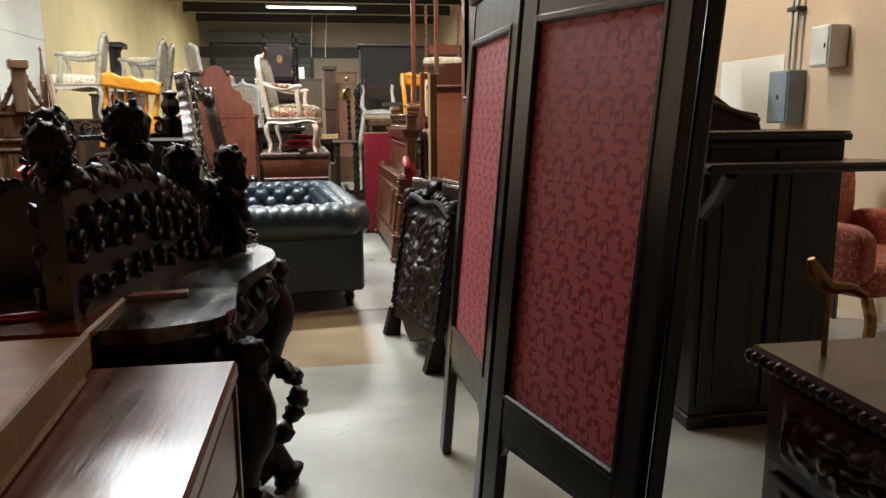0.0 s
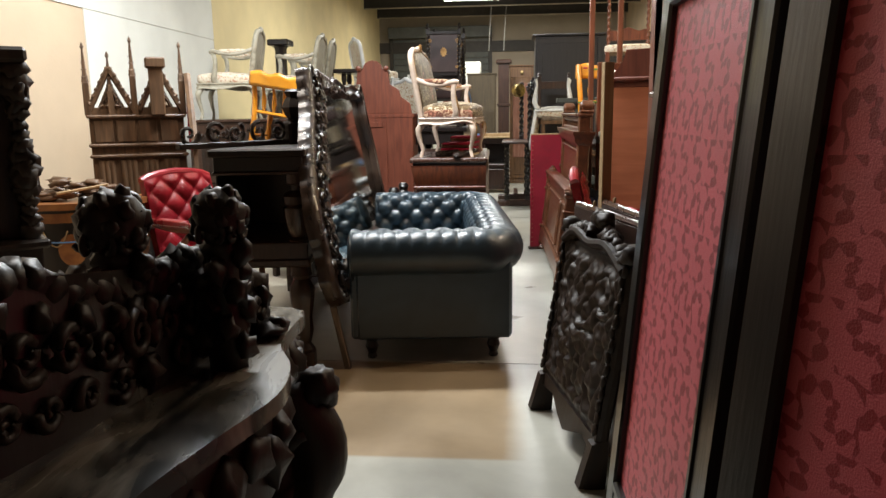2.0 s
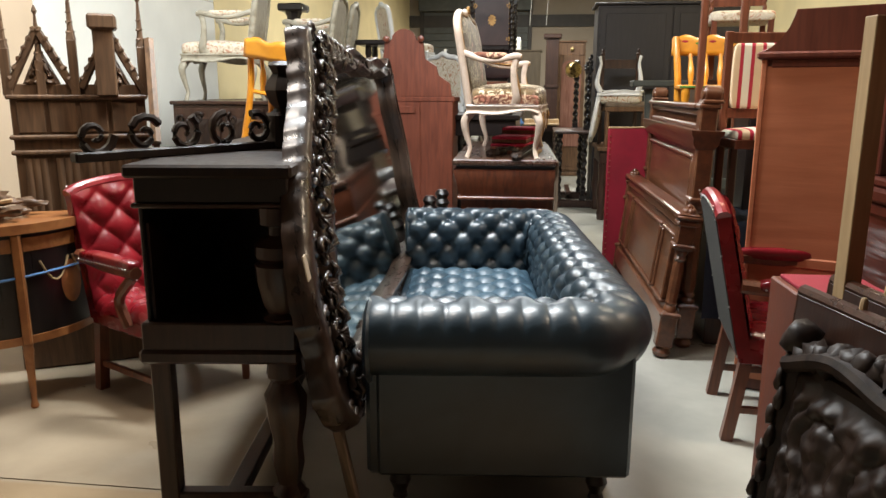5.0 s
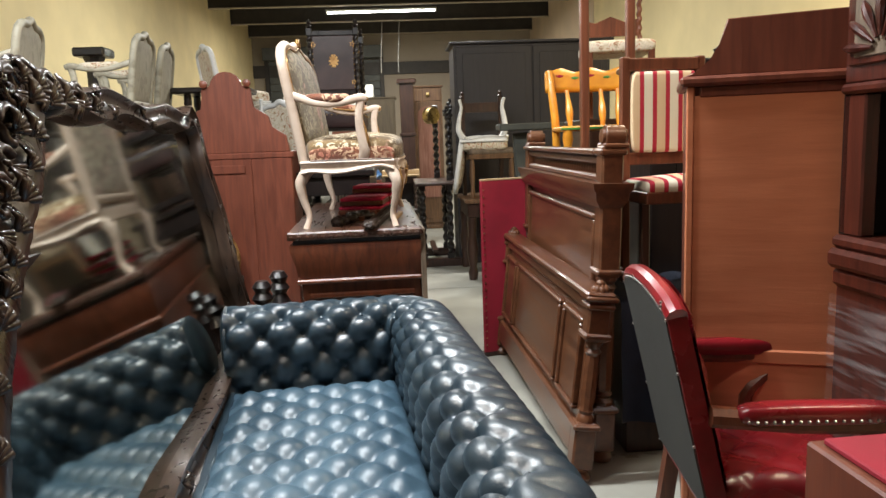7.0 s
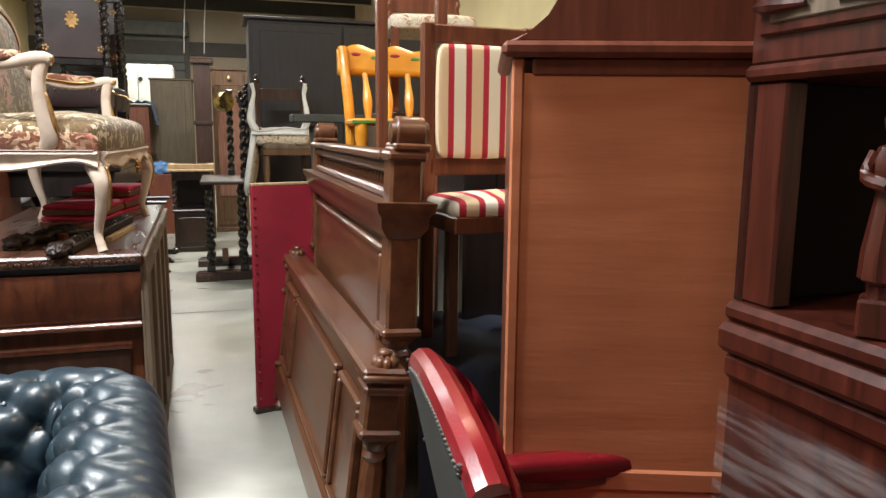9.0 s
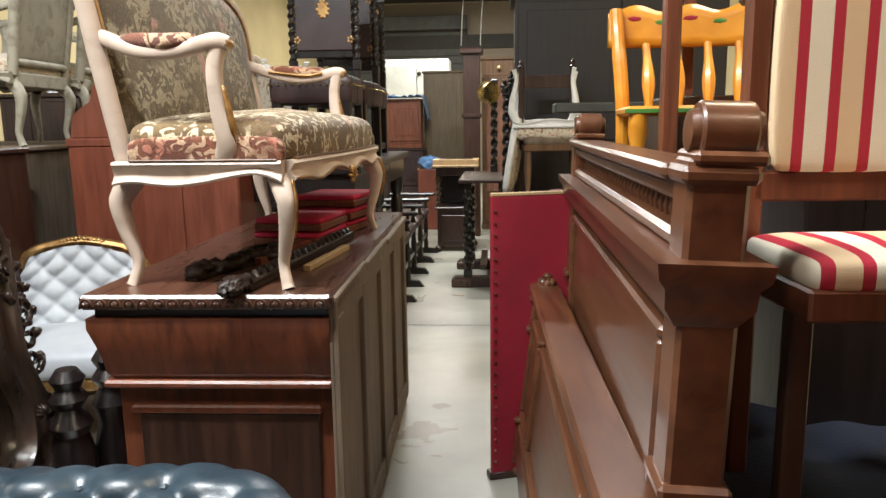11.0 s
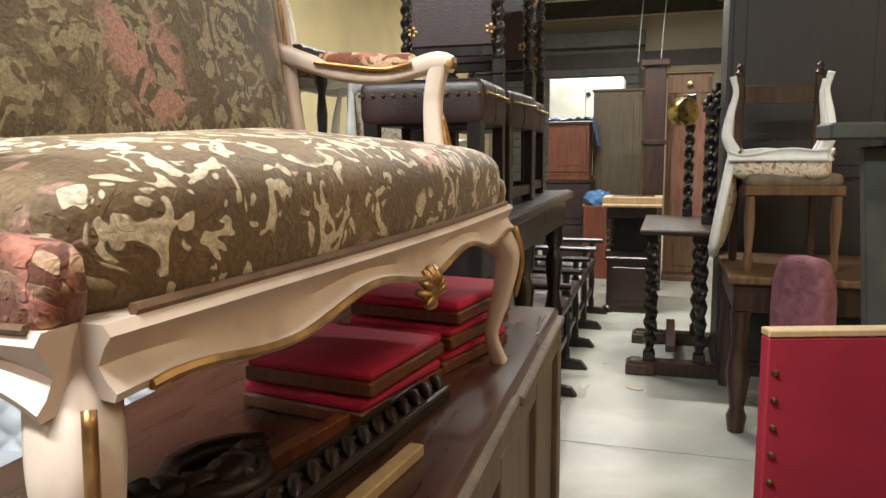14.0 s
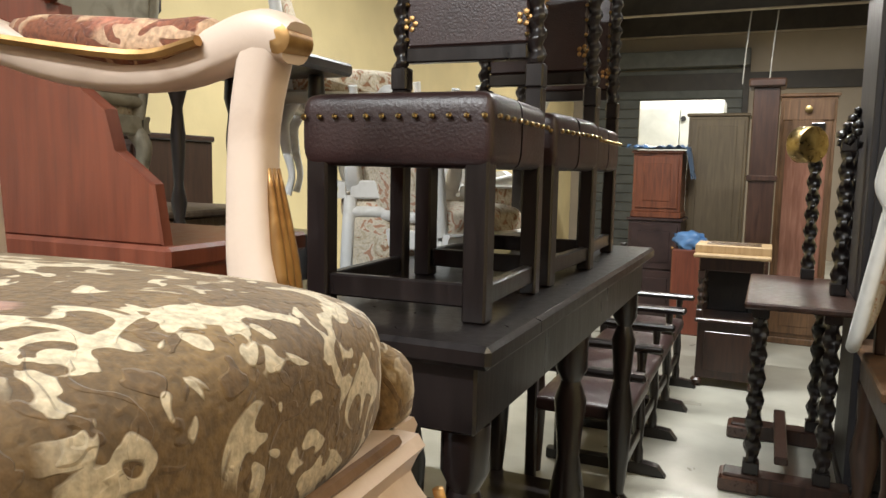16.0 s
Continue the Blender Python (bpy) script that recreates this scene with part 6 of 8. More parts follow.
    for share, start in ((0.2, 0.0), (0.6, 0.2), (0.2, 0.8)) if foot else ((1.0, 0.0),):
        w, x0 = (L - 2 * pw) * share, pw + (L - 2 * pw) * start
        f = part("panel", bx((x0 + 0.05, -0.020, 0.30), (x0 + w - 0.05, -0.004, hi - 0.06), 0.012), mat_, s)
        for (a, b) in (((x0 + 0.028, 0.28), (x0 + w - 0.028, 0.30)), ((x0 + 0.028, hi - 0.06), (x0 + w - 0.028, hi - 0.035))):
            part("moulding", bx((a[0], -0.034, a[1]), (b[0], -0.003, b[1]), 0.009), mat_, s)
        for xx in (x0 + 0.028, x0 + w - 0.05):
            part("moulding", bx((xx, -0.034, 0.30), (xx + 0.022, -0.003, hi - 0.06), 0.009), mat_, s)
    return s


bed_end("bed_footboard", "polished walnut bed footboard leaning on the headboard", 2.47, 8.86, 0, -88.5, -7, 1.88, 0.86, True)
bed_end("bed_headboard", "polished walnut bed headboard with spindle gallery", 2.66, 8.88, 0, -90.0, -2, 1.74, 1.445)
r = thing("red_panel", "crimson baize covered board standing on edge", "panel", 2.37, 8.765, 0, 18)
part("board", bx((0.0, 0.0, 0.03), (0.31, 0.028, 1.125), 0.003), "redpanel", r)
part("edge_strip", bx((0.0, -0.001, 1.125), (0.31, 0.029, 1.137), 0.002), "pale", r)
nails(r, [(0.012, -0.002, 0.08 + 0.045 * k) for k in range(23)], 0.006, "brass")
part("foot_block", bx((-0.01, 0.0, 0.0), (0.31, 0.05, 0.03), 0.004), "dark", r)

b = thing("bank_desk", "mahogany desk with a carved edge and unfinished raw back", "desk", 1.97, 7.885, 0, 1.7)
part("top", bx((-0.67, -0.02, 0.925), (0.0, 1.75, 0.965), 0.008), "walnut", b, "worn walnut top")
bm = bmesh.new()
for k in range(17):
    cx = -0.648 + 0.0385 * k
    tube(bm, [(cx + 0.017 * math.cos(math.pi * q / 8), -0.021, 0.930 + 0.026 * math.sin(math.pi * q / 8)) for q in range(9)], 0.0035, 6)
    for q in (0.30, 0.5, 0.70):
        tube(bm, [(cx, -0.021, 0.932), (cx + 0.012 * math.cos(math.pi * q), -0.023, 0.932 + 0.018 * math.sin(math.pi * q))], [0.002, 0.004], 6)
part("edge_carving", bm, "walnut", b)
part("shadow_gap", bx((-0.645, 0.012, 0.90), (-0.012, 1.72, 0.925), 0.002), "black", b)
part("frieze", rings(bmesh.new(), [[Vector((x, y, z)) for x, y in ((-0.66 + e, e - 0.01), (-0.012, e - 0.01), (-0.012, 1.73), (-0.66 + e, 1.73))] for e, z in ((0.045, 0.72), (0.03, 0.74), (0.02, 0.80), (0.0, 0.87), (0.0, 0.90))]), "mahog_v", b, "flame mahogany frieze")
part("frieze_moulding", bx((-0.64, 0.008, 0.70), (-0.012, 1.73, 0.722), 0.008), "mahog_v", b)
part("carcass", bx((-0.615, 0.05, 0.05), (-0.015, 1.72, 0.70), 0.004), "mahog_v", b)
part("front_panel", bx((-0.56, 0.038, 0.10), (-0.06, 0.052, 0.62), 0.008), "dark", b)
part("panel_moulding", bx((-0.58, 0.03, 0.62), (-0.05, 0.05, 0.645), 0.006), "mahog_v", b)
part("plinth", bx((-0.64, 0.03, 0.0), (-0.012, 1.73, 0.06), 0.006), "mahog_v", b)
part("back_board", bx((-0.014, 0.0, 0.03), (-0.004, 1.74, 0.925), 0.002), "raw", b, "raw unfinished back boards")
for k in range(5):
    part("back_stile", bx((-0.006, 0.0 + 0.415 * k, 0.03), (0.012, 0.075 + 0.415 * k, 0.90), 0.003), "raw", b)
for z in (0.03, 0.86):
    part("back_rail", bx((-0.006, 0.0, z), (0.010, 1.74, z + 0.085), 0.003), "raw", b)
for k, (y0, y1) in enumerate(((0.0, 0.5), (0.51, 1.0), (1.02, 1.74))):
    part("edge_batten", bx((-0.02, y0, 0.925), (0.010 + 0.005 * k, y1, 0.957 - 0.006 * k), 0.004), "raw", b, "splintered pale edge batten")

SETTEE = louis("settee", "cream and gilt carved settee in floral tapestry, standing on the desk", "settee", pose(1.632, 8.502, 0.965, 0, 0, 88), 1.165, 0.50, top=0.965, seat_h=0.342, front_cloth="tapestry_back")
for k, (x, y, z0, n, rz) in enumerate(((1.70, 9.10, 0.965, 3, -14), (1.645, 8.78, 0.965, 2, -10))):
    for j in range(n):
        c = thing("drop_in_seat", "flat chair seat covered in crimson velvet, stacked on the desk", "chair seat", x + 0.006 * j, y, z0 + 0.052 * j, rz + 3 * j, group="stacked seats")
        part("seat_board", bx((-0.13, -0.145, 0), (0.13, 0.145, 0.026), 0.004), "mahog_v", c)
        part("velvet_pad", bx((-0.127, -0.142, 0.024), (0.127, 0.142, 0.046), 0.007), "redcush", c, "", 80)
f = thing("carved_fragment", "long black carved moulding lying on the desk", "carving", 1.765, 8.36, 0.965, 84)
part("moulding", bx((-0.46, -0.034, 0), (0.44, 0.034, 0.022), 0.005), "ebony", f)
for y in (-0.030, 0.030):
    part("bead", tube(bmesh.new(), [(-0.455, y, 0.024), (0.43, y, 0.024)], 0.007, 8), "ebony", f)
bm = bmesh.new()
for k in range(20):
    q = -0.44 + 0.045 * k
    tube(bm, spline([(q, -0.024, 0.022), (q + 0.03, 0.0, 0.032), (q + 0.055, 0.022, 0.024)], 4), [0.004, 0.007, 0.010, 0.011, 0.010, 0.009, 0.007, 0.005, 0.003], 6)
    blob(bm, (q + 0.01, 0.012, 0.026), 0.010, k, 0.5, (1.4, 1, 0.6), 1)
part("leaf_carving", bm, "ebony", f, "row of curling leaves")
bm = bmesh.new()
for k in range(5):
    blob(bm, (-0.47 - 0.016 * k, 0.012 * math.sin(k * 1.7), 0.024 - 0.002 * k), 0.032 - 0.004 * k, k + 3, 0.6, (1.2, 1, 0.7), 3)
part("end_leaf_carving", bm, "ebony", f)
f = thing("carved_fragment", "curved black carved bracket lying on the desk", "carving", 1.62, 8.28, 0.965, 70)
bm = scroll(bmesh.new(), (0.1, 0, 0.02), 0.1, 0.02, 1.5, "xy", 1, 0.4)
for k in range(14):
    blob(bm, (-0.25 + 0.03 * k, 0.02 * math.sin(k), 0.025), 0.028, k + 9, 0.7, (1.2, 1, 0.7), 2)
part("scroll_carving", bm, "ebony", f)
part("backing_strip", bx((-0.27, -0.022, 0.0), (0.16, 0.022, 0.012), 0.003), "ebony", f)
f = thing("wooden_batten", "short pale wooden batten lying on the desk", "batten", 1.845, 8.36, 0.965, 84)
part("strip", bx((-0.19, -0.012, 0), (0.19, 0.012, 0.018), 0.002), "pale", f)
f = thing("wooden_batten", "red brown wooden batten lying under the settee", "batten", 1.70, 8.55, 0.965, 80)
part("strip", bx((-0.3, -0.012, 0), (0.3, 0.012, 0.024), 0.002), "mahog_v", f)

c = thing("pediment_cabinet", "red brown boarded cabinet back with an arched pediment", "cabinet", 0.68, 9.6)
part("carcass", bx((-0.43, 0.0, 0.04), (0.43, 0.42, 1.34), 0.005), "brown", c)
part("moulding", bx((-0.445, -0.012, 1.30), (0.445, 0.43, 1.345), 0.008), "brown", c)
for k in range(3):
    part("back_board", bx((-0.43 + 0.287 * k, -0.008, 0.06), (-0.148 + 0.287 * k, 0.002, 1.30), 0.003), "brown", c)
ol = [(-0.42, 1.345), (-0.40, 1.46), (-0.30, 1.52), (-0.285, 1.60), (-0.18, 1.66), (-0.17, 1.80), (-0.12, 1.815)] + [(0.11 * math.cos(a), 1.815 + 0.10 * math.sin(a)) for a in np.linspace(math.pi, 0, 9)] + [(0.12, 1.815), (0.17, 1.80), (0.18, 1.66), (0.285, 1.60), (0.30, 1.52), (0.40, 1.46), (0.42, 1.345)]
part("pediment", prism(bmesh.new(), ol, 0.0, 0.03, bev=0.004), "brown", c)
part("cross_batten", bx((-0.20, -0.02, 1.20), (0.10, 0.0, 1.26), 0.004), "brown", c)
for sx in (-1, 1):
    part("rosette", lathe(bmesh.new(), [(0.028, 0), (0.028, 0.02), (0.01, 0.03)], n=12, m=pose(sx * 0.15, 0.0, 1.83, 90, 0, 0)), "brown", c)

# gilt chair with buttoned white silk, behind the desk
g = thing("gilt_chair", "gilt carved chair in white buttoned silk", "chair", 0.44, 9.12, 0, 12)
g.scale = (1.0, 1.0, 0.86)
out = spline([(-0.30, 0.50), (-0.32, 0.75), (-0.24, 0.93), (-0.10, 0.985), (0.0, 1.0), (0.10, 0.985), (0.24, 0.93), (0.32, 0.75), (0.30, 0.50)], 6)
part("back_frame", tube(bmesh.new(), [(u, 0.24 + 0.1 * (v - 0.5), v) for u, v in out], 0.026, 8), "gold", g)
bm = bmesh.new()
for k in range(13):
    blob(bm, (-0.10 + 0.017 * k, 0.28, 0.995 + 0.02 * math.sin(math.pi * k / 12)), 0.016, k, 0.5, sub=2)
part("crest_carving", bm, "gold", g)
part("back_pad", skin(bmesh.new(), lambda u, v: Vector(((u - 0.5) * 0.60 * (1 - 0.25 * max(0, v - 0.6) / 0.4), 0.22 + 0.1 * v * 0.45 - 0.03 * (tuft(u * 0.6 + 5, v * 0.45, 0.14) - 0.3), 0.52 + v * (0.40 + 0.06 * math.sin(math.pi * u)))), 50, 40), "silk", g, "buttoned white silk back", 80)
part("seat", cushion(bmesh.new(), (-0.30, -0.3, 0.40), (0.30, 0.24, 0.55), 0.05, 12, 0.25), "silk", g, "white silk seat", 80)
part("seat_rail", bx((-0.29, -0.28, 0.34), (0.29, 0.24, 0.42), 0.02), "gold", g)
for sx in (-1, 1):
    part("leg", cabriole(bmesh.new(), sx * 0.26, -0.25, 0.36, sx * 0.7, -0.7, 0.36, 0.032), "gold", g)
    part("leg", cabriole(bmesh.new(), sx * 0.26, 0.22, 0.36, sx * 0.2, 0.9, 0.36, 0.028), "gold", g)
# black turned posts beside the sofa end
for k, (x, y, hh) in enumerate(((1.13, 8.03, 0.70), (1.20, 8.14, 0.73))):
    g = thing("turned_post", "black turned wooden post standing on end", "turned post", x, y, group="turned posts")
    part("turning", lathe(bmesh.new(), [(0.05, 0), (0.055, 0.1), (0.04, 0.2), (0.06, 0.3), (0.065, 0.42), (0.045, 0.5), (0.06, hh - 0.17), (0.035, hh - 0.12), (0.055, hh - 0.09), (0.035, hh - 0.06), (0.05, hh - 0.03), (0.03, hh)], n=18), "black", g)
a = thing("scroll_armchair", "dark carved armchair with scrolled arms", "armchair", 0.50, 7.62, 0, 60)
part("seat", bx((-0.28, -0.25, 0.42), (0.28, 0.25, 0.48), 0.012), "ebony", a)
part("back", bx((-0.27, 0.22, 0.48), (0.27, 0.27, 1.05), 0.012), "ebony", a)
for sx in (-1, 1):
    part("arm", tube(bmesh.new(), spline([(sx * 0.29, 0.24, 0.75), (sx * 0.32, 0.0, 0.70), (sx * 0.33, -0.25, 0.74), (sx * 0.33, -0.33, 0.66), (sx * 0.33, -0.27, 0.62)], 5), 0.03, 8), "ebony", a)
    part("arm_support", tube(bmesh.new(), spline([(sx * 0.29, -0.2, 0.44), (sx * 0.32, -0.27, 0.55), (sx * 0.33, -0.25, 0.72)], 4), 0.025, 8), "ebony", a)
    for y in (-0.22, 0.22):
        part("leg", bx((sx * 0.25 - 0.025, y - 0.025, 0), (sx * 0.25 + 0.025, y + 0.025, 0.43), 0.006), "ebony", a)

# carved fire screen and boards by the bend of the walk
f = thing("carved_fire_screen", "dark relief carved fire screen on shaped feet", "fire screen", 2.295, 4.82, 0, -78, -9)
W = 0.78
part("panel", bx((0.03, 0.0, 0.16), (W - 0.03, 0.03, 0.82), 0.006), "ebony", f)
part("carving", relief(bmesh.new(), W - 0.08, 0.62, 0.036, 31, 100, 90, 8.5, 0.05, lambda a, b_, c: Vector((W / 2 + a, b_ + 0.002, 0.18 + c)), lambda u, v: -0.035 * math.exp(-((u - 0.5) ** 2 + (v - 0.5) ** 2) / 0.05)), "ebony", f, "relief of leaves and a crest")
for x in (0.0, W - 0.05):
    part("stile", tube(bmesh.new(), spline([(x + 0.025, 0.01, 0.0), (x + 0.020, 0.01, 0.1), (x + 0.027, 0.01, 0.3), (x + 0.025, 0.01, 0.82)], 5), 0.024, 8, True), "ebony", f)
    bm = bmesh.new()
    for k in range(14):
        blob(bm, (x + 0.025 + 0.008 * math.sin(k * 3), -0.02, 0.22 + 0.045 * k), 0.016, k, 0.5, (0.8, 0.7, 1.7), 2)
    blob(bm, (x + 0.025, 0.0, 0.86), 0.045, 6, 0.4, sub=2)
    part("stile_carving", bm, "ebony", f)
    part("foot", prism(bmesh.new(), [(-0.05, 0), (0.05, 0), (0.04, 0.12), (0.03, 0.19), (-0.03, 0.17)], x, x + 0.05, "yz"), "ebony", f)
bm = bmesh.new()
for k in range(18):
    blob(bm, (0.06 + 0.66 * k / 17, 0.0, 0.83 + 0.06 * math.sin(math.pi * k / 17) + (0.05 if 7 < k < 11 else 0)), 0.036, k, 0.6, sub=2)
part("crest_carving", bm, "ebony", f)
part("crest_rail", tube(bmesh.new(), spline([(0.03, -0.02, 0.80), (0.2, -0.03, 0.86), (0.39, -0.03, 0.84), (0.58, -0.03, 0.86), (W - 0.03, -0.02, 0.80)], 5), 0.02, 8), "ebony", f)
part("apron", prism(bmesh.new(), [(0.05, 0.18), (0.05, 0.12), (0.2, 0.14), (0.3, 0.09), (0.39, 0.06), (0.48, 0.09), (0.58, 0.14), (W - 0.05, 0.12), (W - 0.05, 0.18)], -0.01, 0.03), "ebony", f)
for k, (x, y, rz, L) in enumerate(((2.395, 4.93, -75.5, 0.92), (2.51, 5.06, -80, 1.06))):
    p = thing("table_leaf", "dark stained table leaf leaning upright", "board", x, y, 0, rz, -4, group="leaning boards")
    part("leaf", bx((0, 0.0, 0), (L, 0.03, 0.925), 0.004), "dark", p)
    part("edge_moulding", tube(bmesh.new(), [(0.0, 0.015, 0.930), (L, 0.015, 0.930)], 0.017, 8), "walnut", p, "worn rounded edge")
    part("end_lipping", bx((-0.008, 0.002, 0.0), (0.0, 0.028, 0.925), 0.002), "walnut", p)
    for hx in (0.2, L - 0.2):
        part("dowel", lathe(bmesh.new(), [(0.008, 0.0), (0.008, 0.02), (0.004, 0.026)], (hx, 0.015, 0.944), 8), "pale", p)
p = thing("pine_post", "raw pine batten standing upright", "batten", 2.60, 5.03, 0, 12)
part("post", bx((-0.022, -0.022, 0), (0.022, 0.022, 1.56), 0.002), "pale", p)

# cabinets on the right
w = thing("wardrobe", "wardrobe seen from behind, orange plywood back and shaped pediment", "wardrobe", 2.80, 6.62, 0, -20)
part("back_panel", bx((0.022, 0.004, 0.66), (0.578, 0.014, 1.50), 0.001), "ply", w, "orange plywood back")
part("lower_back_panel", bx((0.022, 0.004, 0.06), (0.578, 0.014, 0.62), 0.001), "ply", w)
for x in (0.0, 0.576):
    part("stile", bx((x, 0.0, 0), (x + 0.024, 0.05, 1.53), 0.004), "ply", w)
part("rail", bx((0.04, -0.002, 0.615), (0.56, 0.04, 0.665), 0.006), "ply", w)
part("rail", bx((0.04, 0.0, 1.495), (0.56, 0.04, 1.53), 0.004), "brown", w)
part("carcass", bx((0.004, 0.02, 0.0), (0.596, 0.46, 1.53), 0.004), "brown", w)
part("cornice", bx((-0.022, -0.02, 1.53), (0.62, 0.48, 1.562), 0.01), "brown", w)
part("pediment", prism(bmesh.new(), [(-0.01, 1.562), (0.03, 1.575), (0.07, 1.61), (0.10, 1.66), (0.12, 1.735), (0.60, 1.745), (0.60, 1.562)], 0.0, 0.03, bev=0.003), "brown", w)
s = thing("striped_chair", "mahogany side chair in red and cream striped silk", "chair", 3.02, 7.42, 0.73, 4)
for sx in (-1, 1):
    part("back_post", bx((sx * 0.17 - 0.02, 0.0, 0.0), (sx * 0.17 + 0.02, 0.035, 0.98), 0.005), "mahog_v", s)
    part("front_leg", bx((sx * 0.17 - 0.018, -0.215, 0.0), (sx * 0.17 + 0.018, -0.18, 0.40), 0.004), "dark", s)
part("seat_frame", bx((-0.19, -0.27, 0.37), (0.19, 0.03, 0.42), 0.005), "mahog_v", s)
part("seat_pad", cushion(bmesh.new(), (-0.185, -0.27, 0.41), (0.185, 0.0, 0.465), 0.02, 10, 0.15), "stripe", s, "striped silk seat", 80)
part("back_pad", cushion(bmesh.new(), (-0.15, -0.02, 0.57), (0.15, 0.03, 0.92), 0.0, 10, 0.12), "stripe", s, "striped silk back", 80)
for z in (0.52, 0.92):
    part("back_rail", bx((-0.17, 0.0, z), (0.17, 0.035, z + 0.055), 0.005), "mahog_v", s)
c = thing("dark_chest", "low dark chest under a navy moving blanket", "chest", 3.06, 7.27)
part("body", bx((-0.26, -0.02, 0.0), (0.30, 0.5, 0.68), 0.006), "dark", c)
part("drawer_front", bx((-0.22, -0.035, 0.40), (0.26, -0.02, 0.60), 0.005), "dark", c)
part("keyhole_plate", bx((0.0, -0.04, 0.48), (0.03, -0.034, 0.53), 0.003), "brass", c)
b = thing("moving_blanket", "navy quilted moving blanket draped over the chest", "blanket", 3.06, 7.27)
def drape(u, v):
    x = -0.30 + 0.64 * u
    s_ = v * 1.15
    wv = 0.014 * math.sin(u * 21 + v * 3) + 0.01 * noise.noise(Vector((u * 6, v * 6, 0)))
    if s_ < 0.62:
        return Vector((x, 0.55 - s_, 0.705 + wv * 0.5))
    k = s_ - 0.62
    return Vector((x, -0.07 - 0.05 * k - wv, 0.70 - k))
part("blanket", skin(bmesh.new(), drape, 50, 40), "blue", b, "", 80)

c = thing("carved_buffet", "dark carved two tier buffet with film wrapped base", "buffet", 3.22, 5.90, 0, 2)
BW, BD = 1.0, 0.52
part("base", bx((0.0, 0.0, 0.0), (BW, BD, 0.98), 0.006), "redoak", c)
for z0, z1, e in ((0.90, 0.96, 0.02), (0.96, 1.02, 0.04), (1.02, 1.06, 0.025)):
    part("top_moulding", bx((-e, -e, z0), (BW + e, BD, z1), 0.014), "redoak", c)
bm = bmesh.new()
for k in range(40):
    blob(bm, (-0.02 + 1.04 * k / 39, -0.035, 0.985), 0.020, k, 0.4, (1.2, 0.7, 1), 1)
part("edge_carving", bm, "redoak", c)
for k in range(2):
    dr = part("door", bx((0.06 + 0.46 * k, -0.015, 0.10), (0.48 + 0.46 * k, 0.002, 0.84), 0.006), "redoak", c)
    part("carving", relief(bmesh.new(), 0.32, 0.6, 0.03, 60 + k, 36, 50, 14, 0.04, lambda a, b_, q: Vector((0.27 + 0.46 * k + a, -0.017 + b_, 0.17 + q))), "redoak", dr)
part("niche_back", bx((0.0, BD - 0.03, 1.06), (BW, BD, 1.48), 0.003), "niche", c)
for x in (0.0, BW - 0.05):
    part("niche_side", bx((x, 0.42, 1.06), (x + 0.05, BD, 1.48), 0.006), "redoak", c)
part("shelf", bx((-0.015, 0.12, 1.48), (BW + 0.015, BD, 1.51), 0.01), "redoak", c)
part("upper_cabinet", bx((0.0, 0.16, 1.51), (BW, BD, 2.25), 0.006), "redoak", c)
fan = part("side_panel", bx((-0.012, 0.19, 1.56), (0.002, 0.49, 2.15), 0.006), "redoak", c, "side panel with a turned spindle fan")
part("fan_ground", bx((-0.018, 0.22, 1.58), (-0.008, 0.46, 1.82), 0.004), "raw", fan)
for q in range(7):
    a = math.radians(4 + 28.5 * q)
    P_ = lambda r: (-0.026, 0.34 + r * math.cos(a), 1.60 + r * math.sin(a))
    part("spindle", tube(bmesh.new(), [P_(0.03), P_(0.06), P_(0.10), P_(0.13), P_(0.15)], [0.005, 0.008, 0.015, 0.013, 0.005], 8), "redoak", fan)
for k in range(3):
    x0 = 0.06 + 0.31 * k
    dr = part("door", bx((x0, 0.14, 1.56), (x0 + 0.27, 0.162, 2.15), 0.006), "redoak", c)
    part("carving", relief(bmesh.new(), 0.22, 0.5, 0.035, 70 + k, 26, 50, 18, 0.03, lambda a, b_, q: Vector((x0 + 0.135 + a, 0.138 + b_, 1.60 + q))), "redoak", dr)
for k in range(4):
    bm = bmesh.new()
    for q in range(14):
        blob(bm, (0.035 + 0.31 * k, 0.14, 1.55 + 0.045 * q), 0.016, q, 0.4, sub=1)
    part("stile_carving", bm, "redoak", c)
st = thing("carved_figure_post", "small carved wooden figure of a robed woman on a block", "statue", 3.25, 6.12, 1.06, -50)
st.scale = (0.8, 0.8, 0.86)
bm = box(bmesh.new(), (-0.045, -0.045, 0.0), (0.045, 0.045, 0.075), 0.006)
lathe(bm, [(0.03, 0.075), (0.034, 0.10), (0.05, 0.11), (0.048, 0.16), (0.035, 0.25), (0.032, 0.27), (0.042, 0.30), (0.045, 0.33), (0.035, 0.355), (0.016, 0.362), (0.015, 0.372), (0.026, 0.385), (0.03, 0.405), (0.024, 0.425), (0.006, 0.435)], n=20, lobes=10, depth=0.05)
for sx in (-1, 1):
    tube(bm, spline([(sx * 0.04, 0, 0.345), (sx * 0.052, -0.012, 0.30), (sx * 0.01, -0.045, 0.285)], 4), 0.013, 8)
part("figure", bm, "redoak", st)
st.children[0].name = "figure"
M["foldfilm"] = mat("gathered_film", (0.75, 0.75, 0.73), None, 0.25, bump=0.4, fine=40)
M["foldfilm"].node_tree.nodes["Principled BSDF"].inputs["Alpha"].default_value = 0.4
